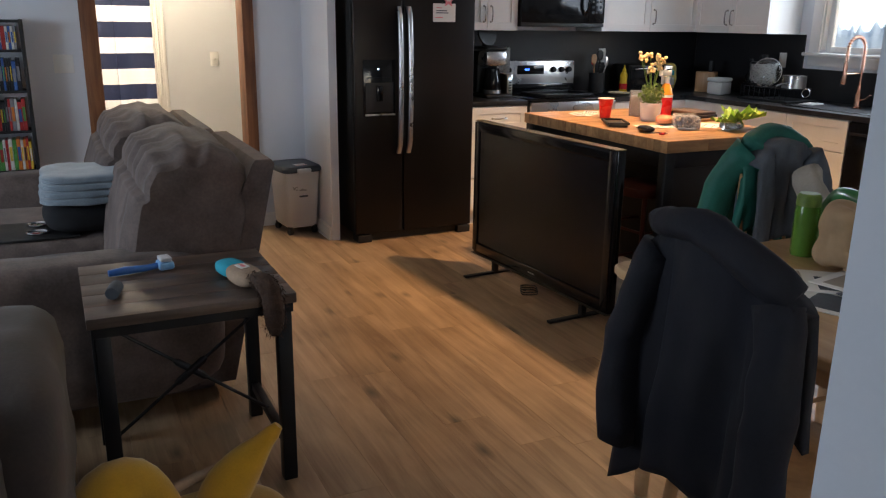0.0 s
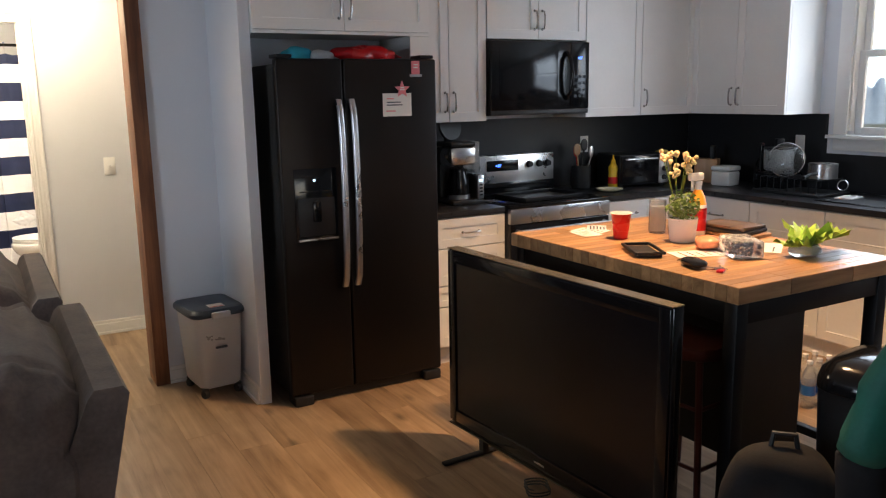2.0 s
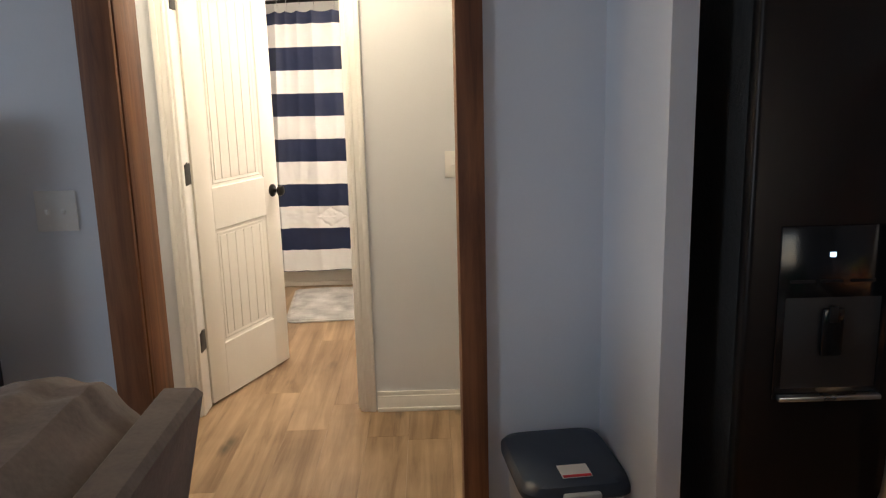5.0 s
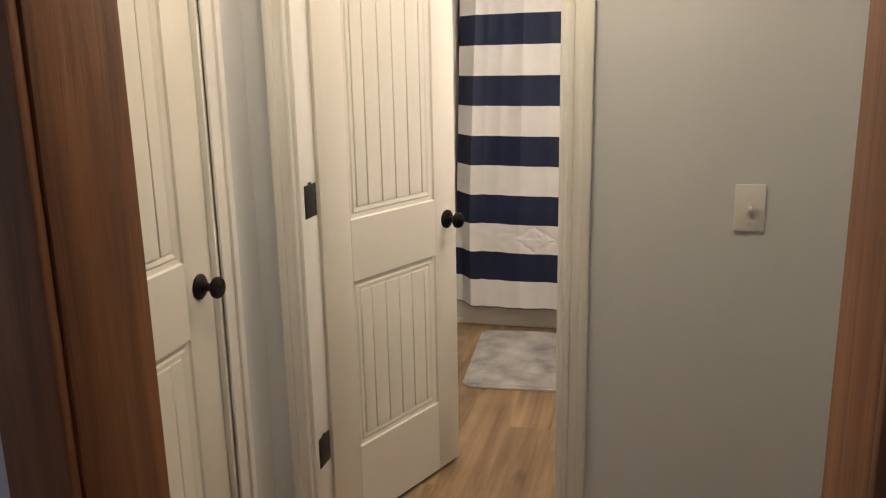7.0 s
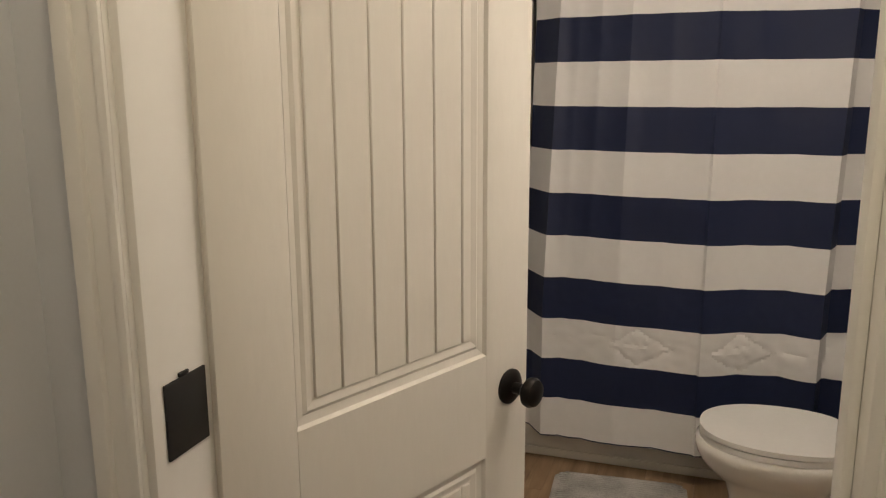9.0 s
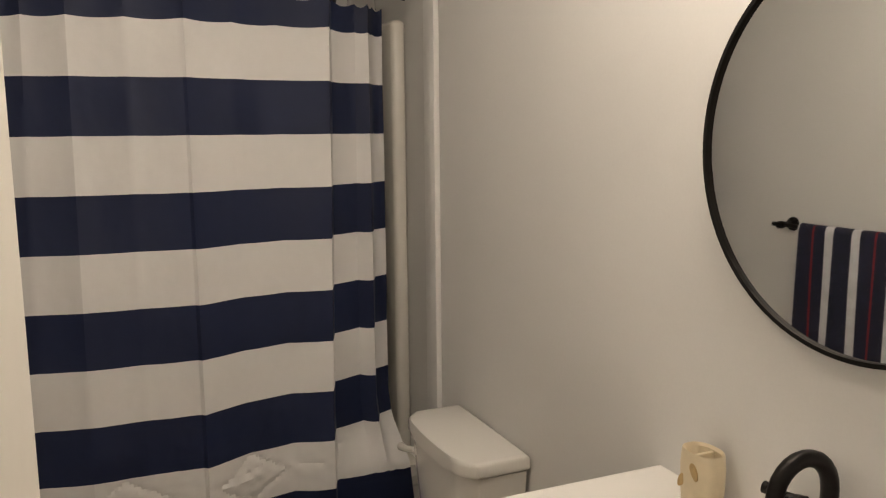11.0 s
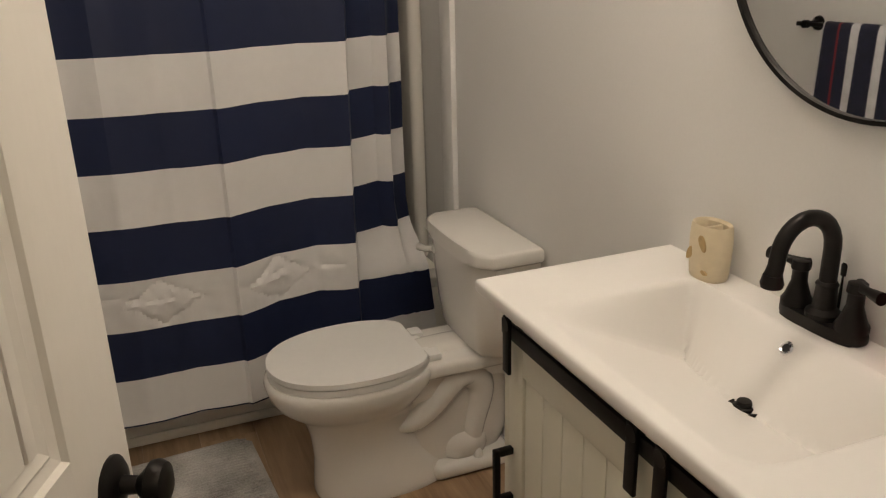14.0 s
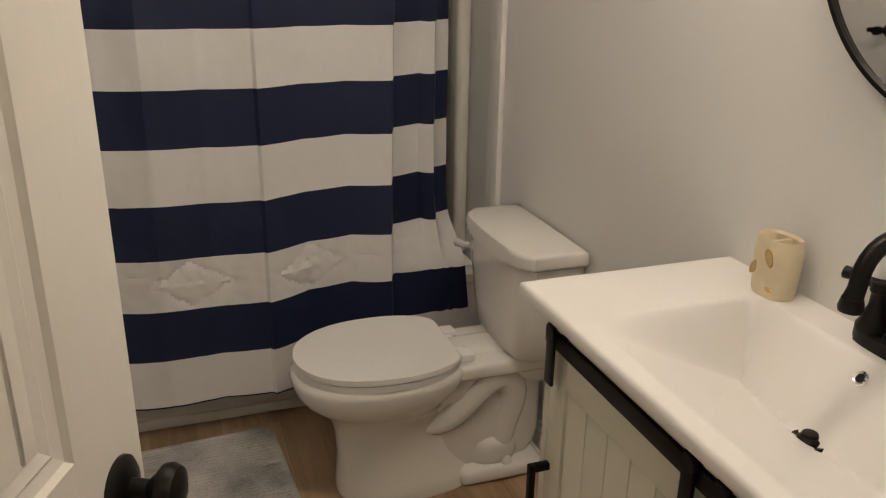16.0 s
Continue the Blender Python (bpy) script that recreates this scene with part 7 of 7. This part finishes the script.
# vanity with sliding barn doors; local x runs from the far end towards the door, front at y = 0
VW, VD, VH = 0.915, 0.388, 0.884
vn = thing("vanity_cabinet", "cream vanity cabinet with black barn door hardware", "vanity", 1.346, 8.350, 0, -90)
bpart("side_panel", VANITY, vn, (0, 0, 0, 0.02, VD, VH), r=0.002)
bpart("side_panel", VANITY, vn, (VW - 0.02, 0, 0, VW, VD, VH), r=0.002)
bpart("front_rail", VANITY, vn, (0.02, 0, VH - 0.075, VW - 0.02, 0.018, VH), r=0.002)
bpart("front_rail", VANITY, vn, (0.02, 0, 0.06, VW - 0.02, 0.018, 0.12), r=0.002)
bpart("front_stile", VANITY, vn, (0.02, 0.001, 0.12, 0.05, 0.019, VH - 0.075), (VW - 0.05, 0.001, 0.12, VW - 0.02, 0.019, VH - 0.075), (VW / 2 - 0.02, 0.001, 0.12, VW / 2 + 0.02, 0.019, VH - 0.075), r=0.001)
bpart("back_panel", VANITY, vn, (0.02, VD - 0.012, 0.06, VW - 0.02, VD - 0.002, VH))
bpart("shelf", VANITY, vn, (0.02, 0.02, 0.40, VW - 0.02, VD - 0.014, 0.42))
bpart("floor_panel", VANITY, vn, (0.02, 0.02, 0.08, VW - 0.02, VD - 0.014, 0.10))
rail = bpart("barn_rail", ORB, vn, (0.06, -0.036, VH - 0.048, VW - 0.02, -0.028, VH - 0.018), r=0.0015, label="black flat steel rail")
for x in (0.09, VW / 2, VW - 0.05):
    bm = blank(); tube(bm, [(x, -0.029, VH - 0.033), (x, 0.001, VH - 0.033)], 0.006, 8); part("standoff", bm, ORB, rail)
for dx0, dw in ((0.062, 0.440), (0.508, 0.400)):
    d = bpart("barn_door", VANITY, vn, (dx0, -0.022, 0.09, dx0 + 0.055, -0.003, VH - 0.058), (dx0 + dw - 0.055, -0.022, 0.09, dx0 + dw, -0.003, VH - 0.058), (dx0 + 0.055, -0.022, 0.09, dx0 + dw - 0.055, -0.003, 0.15), (dx0 + 0.055, -0.022, VH - 0.118, dx0 + dw - 0.055, -0.003, VH - 0.058), r=0.002)
    if dx0 < 0.2:
        pw_ = (dw - 0.11) / 5
        for i in range(5):
            bpart("plank", VANITY, d, (dx0 + 0.055 + i * pw_ + 0.001, -0.016, 0.15, dx0 + 0.055 + (i + 1) * pw_ - 0.001, -0.006, VH - 0.118), r=0.0012)
    for hx in (dx0 + 0.030, dx0 + dw - 0.028):
        h = bpart("hanger", ORB, d, (hx - 0.0125, -0.044, VH - 0.115, hx + 0.0125, -0.037, VH - 0.004), r=0.002, label="black strap hanger")
        bm = blank(); moved(bm, lathe(bm, [(0, 0), (0.0125, 0), (0.0125, 0.008), (0, 0.008)], 16), pose(hx, -0.037, VH - 0.018, 90)); part("roller", bm, ORB, h)
bpart("door_pull", ORB, vn, (0.072, -0.062, 0.48, 0.086, -0.050, 0.60), (0.072, -0.051, 0.48, 0.086, -0.0225, 0.494), (0.072, -0.051, 0.586, 0.086, -0.0225, 0.60), r=0.002, label="black bar pull")

vt = thing("bathroom_sink", "white moulded vanity top with integrated basin", "sink", 1.3035, 8.369, VH + 0.002, -90)
# local x 0..TW, y 0..TD; the basin is sunk into the slab
TW, TD, TH = 0.945, 0.433, 0.026
bm = blank()
nx, ny = 150, 70
bxc, byc, bw, bd = 0.423, 0.190, 0.262, 0.168


def basin_z(x, y):
    """A ramp falling from the front that meets a steep bowed back wall."""
    u, v = abs(x - bxc) / bw, (y - byc) / bd
    if u >= 1 or abs(v) >= 1:
        return TH
    vi = 0.42 + 0.52 * u ** 1.8
    ramp = 0.165 * max(0.0, (min(v, vi) + 1) / 2 - 0.02)
    if v > vi:
        ramp *= max(0.0, (1 - v) / (1 - vi)) ** 1.15
    side = min(1.0, (1 - u) * 5)
    side = side * side * (3 - 2 * side)
    return TH - ramp * side


V = [[bm.verts.new((TW * i / nx, TD * j / ny, basin_z(TW * i / nx, TD * j / ny))) for j in range(ny + 1)] for i in range(nx + 1)]
for i in range(nx):
    for j in range(ny):
        bm.faces.new((V[i][j], V[i + 1][j], V[i + 1][j + 1], V[i][j + 1]))
rim = [V[i][0] for i in range(nx + 1)] + [V[nx][j] for j in range(1, ny + 1)] + [V[i][ny] for i in range(nx - 1, -1, -1)] + [V[0][j] for j in range(ny - 1, 0, -1)]
prev = rim
for out, z in ((0.004, TH - 0.002), (0.0065, TH - 0.008), (0.0065, 0.006), (0.004, 0.0), (-0.02, 0.0)):
    ring = []
    for v in rim:
        x, y = v.co.x, v.co.y
        ox = -out if x <= 1e-6 else out if x >= TW - 1e-6 else 0
        oy = -out if y <= 1e-6 else 0
        ring.append(bm.verts.new((x + ox, y + oy, z)))
    for i in range(len(rim)):
        bm.faces.new((prev[i], prev[(i + 1) % len(rim)], ring[(i + 1) % len(rim)], ring[i]))
    prev = ring
bm.normal_update()
part("slab", bm, SINKTOP, vt, angle=50)
ov = blank(); moved(ov, lathe(ov, [(0.006, 0.0005), (0.011, 0.0005), (0.012, 0.002), (0.010, 0.004), (0.007, 0.003), (0.006, 0.0005)], 24), pose(bxc + 0.002, 0.334, basin_z(bxc + 0.002, 0.334) + 0.001, 52)); part("overflow_ring", ov, CHROME, vt)
# black disc whose colour stands for the shade inside the overflow opening
ov = blank(); moved(ov, lathe(ov, [(0, 0.001), (0.0065, 0.001), (0.006, 0.0018), (0, 0.0018)], 18), pose(bxc + 0.002, 0.334, basin_z(bxc + 0.002, 0.334) + 0.001, 52)); part("overflow_dark_disc", ov, BLACK, vt)
dz = basin_z(bxc, 0.262) + 0.001
dr = blank(); lathe(dr, [(0, dz + 0.006), (0.014, dz + 0.006), (0.017, dz + 0.004), (0.017, dz - 0.001), (0.022, dz + 0.0005), (0.026, dz + 0.002), (0.028, dz - 0.004)], 24, bxc, 0.262); part("drain", dr, ORB, vt)
dr = blank(); lathe(dr, [(0.0, dz + 0.014), (0.011, dz + 0.013), (0.013, dz + 0.008), (0.011, dz + 0.006), (0, dz + 0.006)], 20, bxc, 0.262); part("stopper", dr, ORB, vt)
VT = VH + 0.002 + TH

fa = thing("bathroom_faucet", "oil-rubbed bronze two-handle arched faucet", "faucet", 1.706, 7.946, VT + 0.0005, -90)
fa.scale = (0.98, 0.98, 1.0)
bm = blank(); slab(bm, [(x, y) for x, y in egg(0, 0.083, 0.083, 0.028, 40, 2.8)], 0, 0.020, 0.006); part("base_plate", bm, ORB, fa)
bm = blank(); lathe(bm, [(0.028, 0.019), (0.028, 0.028), (0.019, 0.036), (0.0165, 0.07), (0.018, 0.075), (0.0145, 0.08), (0, 0.08)], 20); part("spout_base", bm, ORB, fa)
arch = [(0, 0, 0.075), (0, 0, 0.135)] + [(0, -0.055 + 0.055 * math.cos(a), 0.135 + 0.055 * math.sin(a)) for a in (math.pi * i / 12 for i in range(1, 12))] + [(0, -0.112, 0.122), (0, -0.116, 0.108)]
bm = blank(); tube(bm, arch, [0.0135] * 6 + [0.0128] * 7 + [0.0125, 0.014][:len(arch) - 13] + [0.0145] * max(0, len(arch) - 15), 16); part("spout", bm, ORB, fa)
bm = blank(); lathe(bm, [(0, 0.09), (0.0165, 0.09), (0.018, 0.096), (0.0145, 0.110), (0, 0.110)], 18, 0, -0.116); part("aerator", bm, ORB, fa)
for s in (-1, 1):
    h = blank(); lathe(h, [(0.026, 0.019), (0.026, 0.028), (0.021, 0.036), (0.013, 0.060), (0.0125, 0.078), (0.0155, 0.082), (0.0145, 0.096), (0, 0.10)], 20, s * 0.056, 0); hb = part("handle_base", h, ORB, fa)
    h = blank(); tube(h, [(s * 0.050, 0.012, 0.089), (s * 0.056, 0, 0.09), (s * 0.080, -0.008, 0.093), (s * 0.112, -0.016, 0.094)], [0.010, 0.010, 0.0065, 0.0105], 12); part("lever", h, ORB, hb)
bm = blank(); tube(bm, [(0.0, 0.030, 0.02), (0.0, 0.034, 0.085)], 0.003, 8); lathe(bm, [(0, 0.082), (0.006, 0.083), (0.0065, 0.100), (0.004, 0.104), (0, 0.104)], 12, 0.0, 0.034); part("lift_rod", bm, ORB, fa)

tb = thing("toothbrush_holder", "cream stoneware toothbrush holder with carved leaves", "toothbrush holder", 1.690, 8.196, VT, -90)
bm = blank()
ro = egg(0, 0.042, 0.042, 0.030, 36, 2.4)
ri = egg(0, 0.036, 0.036, 0.024, 36, 2.4)
loft(bm, [[(x * k, y * k, z) for x, y in ro] for z, k in ((0, 0.88), (0.006, 0.94), (0.04, 1.0), (0.075, 1.02), (0.100, 0.97))] + [[(x * 0.93, y * 0.93, 0.104) for x, y in ro], [(x * 0.97, y * 0.97, 0.099) for x, y in ri], [(x * 0.9, y * 0.9, 0.03) for x, y in ri]])
part("cup", bm, STONEWARE, tb)
bpart("divider", STONEWARE, tb, (-0.004, -0.022, 0.03, 0.004, 0.022, 0.098), r=0.002)
for x, z, a, w in ((0.012, 0.072, 25, 0.016), (-0.022, 0.045, -30, 0.015), (0.02, 0.018, 80, 0.008)):
    bm = blank()
    n = 14
    pts = [(w * math.sin(2 * math.pi * i / n) * 0.5 * (1 + 0.25 * math.cos(2 * math.pi * i / n)), w * math.cos(2 * math.pi * i / n)) for i in range(n)]
    y = -0.0302 * (1 - abs(x / 0.0425) ** 2.4) ** (1 / 2.4)
    moved(bm, prism(bm, pts, -0.002, 0.0015), pose(x, y, z, 90, 0, 0) @ pose(0, 0, 0, 0, 0, a) @ pose(0, 0, 0, 0, 0, 0)); part("carved_leaf", bm, CARVED, tb)


party_cup("red plastic party cup on the vanity top", 1.704, 7.775, VT)
so = thing("soap_dispenser", "clear pump bottle of green soap", "soap dispenser", 1.706, 7.690, VT, -40)
bm = blank(); loft(bm, [[(x * k, y * k, z) for x, y in egg(0, 0.036, 0.036, 0.026, 32, 2.6)] for z, k in ((0.001, 0.9), (0.008, 1.0), (0.05, 0.96), (0.085, 0.98), (0.108, 0.85), (0.12, 0.45))]); part("bottle", bm, SOAP, so)
bm = blank(); lathe(bm, [(0, 0.12), (0.0155, 0.12), (0.0155, 0.138), (0.006, 0.140), (0.005, 0.156), (0, 0.156)], 18); part("collar", bm, WHITEPLASTIC, so)
bm = blank(); cushion(bm, -0.018, -0.012, 0.154, 0.018, 0.012, 0.172, 3, 8); tube(bm, [(0, 0, 0.163), (-0.045, 0, 0.163), (-0.052, 0, 0.155)], 0.0055, 8); part("pump_head", bm, WHITEPLASTIC, so)
bpart("print_block", GREENLEAF, so, (-0.026, -0.0285, 0.035, 0.026, -0.0255, 0.075), r=0.002)
wc = thing("wash_cloth", "pale blue wash cloth heaped at the vanity end", "cloth", 1.64, 7.585, VT, 20)
bm = blank(); cushion(bm, -0.05, -0.045, 0, 0.05, 0.045, 0.09, 1.8, 16, 0.03, 16); part("cloth", bm, mat("pale_blue_terry", (0.42, 0.50, 0.62), 0.95, 0, 0.15, 20, 0.8, 150), wc)

# round mirror
mr = thing("round_mirror", "round wall mirror in a thin black frame", "mirror", BX1 - 0.012, 7.933, 1.546, -88.5)
R = 0.302
bm = blank(); moved(bm, lathe(bm, [(0, 0.010), (R - 0.003, 0.010), (R - 0.003, 0.004), (0, 0.004)], 96), pose(0, 0, 0, 90)); part("glass", bm, MIRROR, mr)
bm = blank(); moved(bm, lathe(bm, [(R - 0.006, 0.0), (R + 0.004, 0.0), (R + 0.004, 0.017), (R - 0.003, 0.017), (R - 0.003, 0.011), (R - 0.006, 0.0)], 96), pose(0, 0, 0, 90)); part("rim", bm, ORB, mr)
vl = thing("vanity_lamp", "black vanity lamp with glass shades above the mirror", "wall lamp", BX1 - 0.002, 7.95, 2.19, -90)
bpart("wall_plate", ORB, vl, (-0.28, -0.025, -0.03, 0.28, -0.001, 0.03), r=0.006)
for x in (-0.2, 0.0, 0.2):
    bm = blank(); tube(bm, [(x, -0.025, 0), (x, -0.10, 0.0), (x, -0.10, -0.03)], 0.008, 8); part("arm", bm, ORB, vl)
    bm = blank(); lathe(bm, [(0.02, -0.03), (0.03, -0.035), (0.05, -0.13), (0.048, -0.13), (0.028, -0.037)], 24, x, -0.10); g = part("shade", bm, GLASS, vl); g.visible_shadow = False

# towel bar with towel, and a framed picture on the west wall
tw = thing("towel_bar", "black towel bar on round mounts", "towel bar", BX0, 9.010, 1.227, 90)
bm = blank(); tube(bm, [(-0.285, -0.06, 0), (0.285, -0.06, 0)], 0.008, 12); part("bar", bm, ORB, tw)
for x in (-0.245, 0.245):
    bm = blank(); moved(bm, lathe(bm, [(0, 0), (0.026, 0), (0.024, 0.008), (0.011, 0.012), (0.010, 0.05), (0.014, 0.055), (0.014, 0.075), (0, 0.075)], 20), pose(x, -0.001, 0, 90)); part("mount", bm, ORB, tw)
tq = thing("hand_towel", "navy striped terry towel hanging over a bar", "towel", BX0, 8.985, 1.227, 90)
stripes = [(-0.19, -0.165, TOWELWHITE), (-0.165, -0.115, TOWELNAVY), (-0.115, -0.107, TOWELRED), (-0.107, -0.06, TOWELNAVY), (-0.06, -0.03, TOWELWHITE), (-0.03, 0.045, TOWELNAVY), (0.045, 0.075, TOWELWHITE), (0.075, 0.115, TOWELNAVY), (0.115, 0.123, TOWELRED), (0.123, 0.185, TOWELNAVY), (0.185, 0.19, TOWELWHITE)]
for x0, x1, mm in stripes:
    bm = blank()
    prev = None
    prof = [(-0.048, -0.30), (-0.047, -0.15), (-0.047, -0.01), (-0.051, 0.006), (-0.06, 0.011), (-0.069, 0.006), (-0.073, -0.01), (-0.076, -0.2), (-0.078, -0.44), (-0.081, -0.44), (-0.080, -0.2), (-0.077, -0.01), (-0.072, 0.009), (-0.06, 0.0145), (-0.048, 0.009), (-0.044, -0.01), (-0.044, -0.15), (-0.045, -0.30)]
    for x in (x0, x1):
        ring = [bm.verts.new((x, y + 0.004 * math.sin(x * 40 + z * 5), z)) for y, z in prof]
        if prev:
            for i in range(len(prof)):
                bm.faces.new((prev[i], prev[(i + 1) % len(prof)], ring[(i + 1) % len(prof)], ring[i]))
        prev = ring
    part("stripe", bm, mm, tq, angle=60)
pc = thing("framed_picture", "white framed picture of grey peaks under blue sky", "picture", BX0, 8.325, 1.58, 90)
bpart("frame", TRIM, pc, (-0.16, -0.022, -0.13, -0.135, -0.001, 0.13), (0.135, -0.022, -0.13, 0.16, -0.001, 0.13), (-0.135, -0.022, -0.13, 0.135, -0.001, -0.105), (-0.135, -0.022, 0.105, 0.135, -0.001, 0.13), r=0.003)
bpart("canvas", SKYPAINT, pc, (-0.135, -0.010, -0.105, 0.135, -0.002, 0.105))
bm = blank(); moved(bm, prism(bm, [(-0.13, -0.104), (0.13, -0.104), (0.13, -0.05), (0.09, -0.01), (0.06, -0.05), (0.02, 0.0), (-0.02, -0.05), (-0.06, 0.01), (-0.09, -0.03), (-0.13, -0.06)], 0, 0.001), pose(0, -0.0105, 0, 90)); part("painted_peaks", bm, PEAKPAINT, pc)

# ---- floor planks ----
def planks():
    floor = tagged(new("floor"), "oak-look vinyl plank floor with dark knots", "floor", kind="structure")
    wide, long_, rng = 0.18, 1.22, random.Random(5)
    bm = blank()
    box(bm, 0.0002, 0.0002, -0.011, wide - 0.0002, long_ - 0.0002, 0.0, 0.0006, 1)
    proto = part("plank", bm, PLANK, floor)
    me, first, count = proto.data, True, 0
    rest = blank()
    x = -1.35
    while x < 5.6:
        y = -0.9 - rng.random() * long_
        while y < 10.3:
            yc = y + long_ / 2
            room = -1.0 < yc < 6.6 and x < 5.45
            inner = yc >= 5.6 and 0.0 < x < 2.9 and not (yc > 7.9 and x > 1.75)
            if room or inner:
                near = (0.0 < x < 3.0 and yc > 0.2) and count < 295
                if near:
                    ob = proto if first else new("plank", me)
                    ob.parent, ob.location, first = floor, (x, y, 0), False
                    count += 1
                else:
                    box(rest, x + 0.0002, y + 0.0002, -0.011, x + wide - 0.0002, y + long_ - 0.0002, 0.0)
            y += long_
        x += wide
    ob = part("planks_far", rest, PLANK, floor, smooth=False)
    tagged(ob, kind="stuff")


planks()
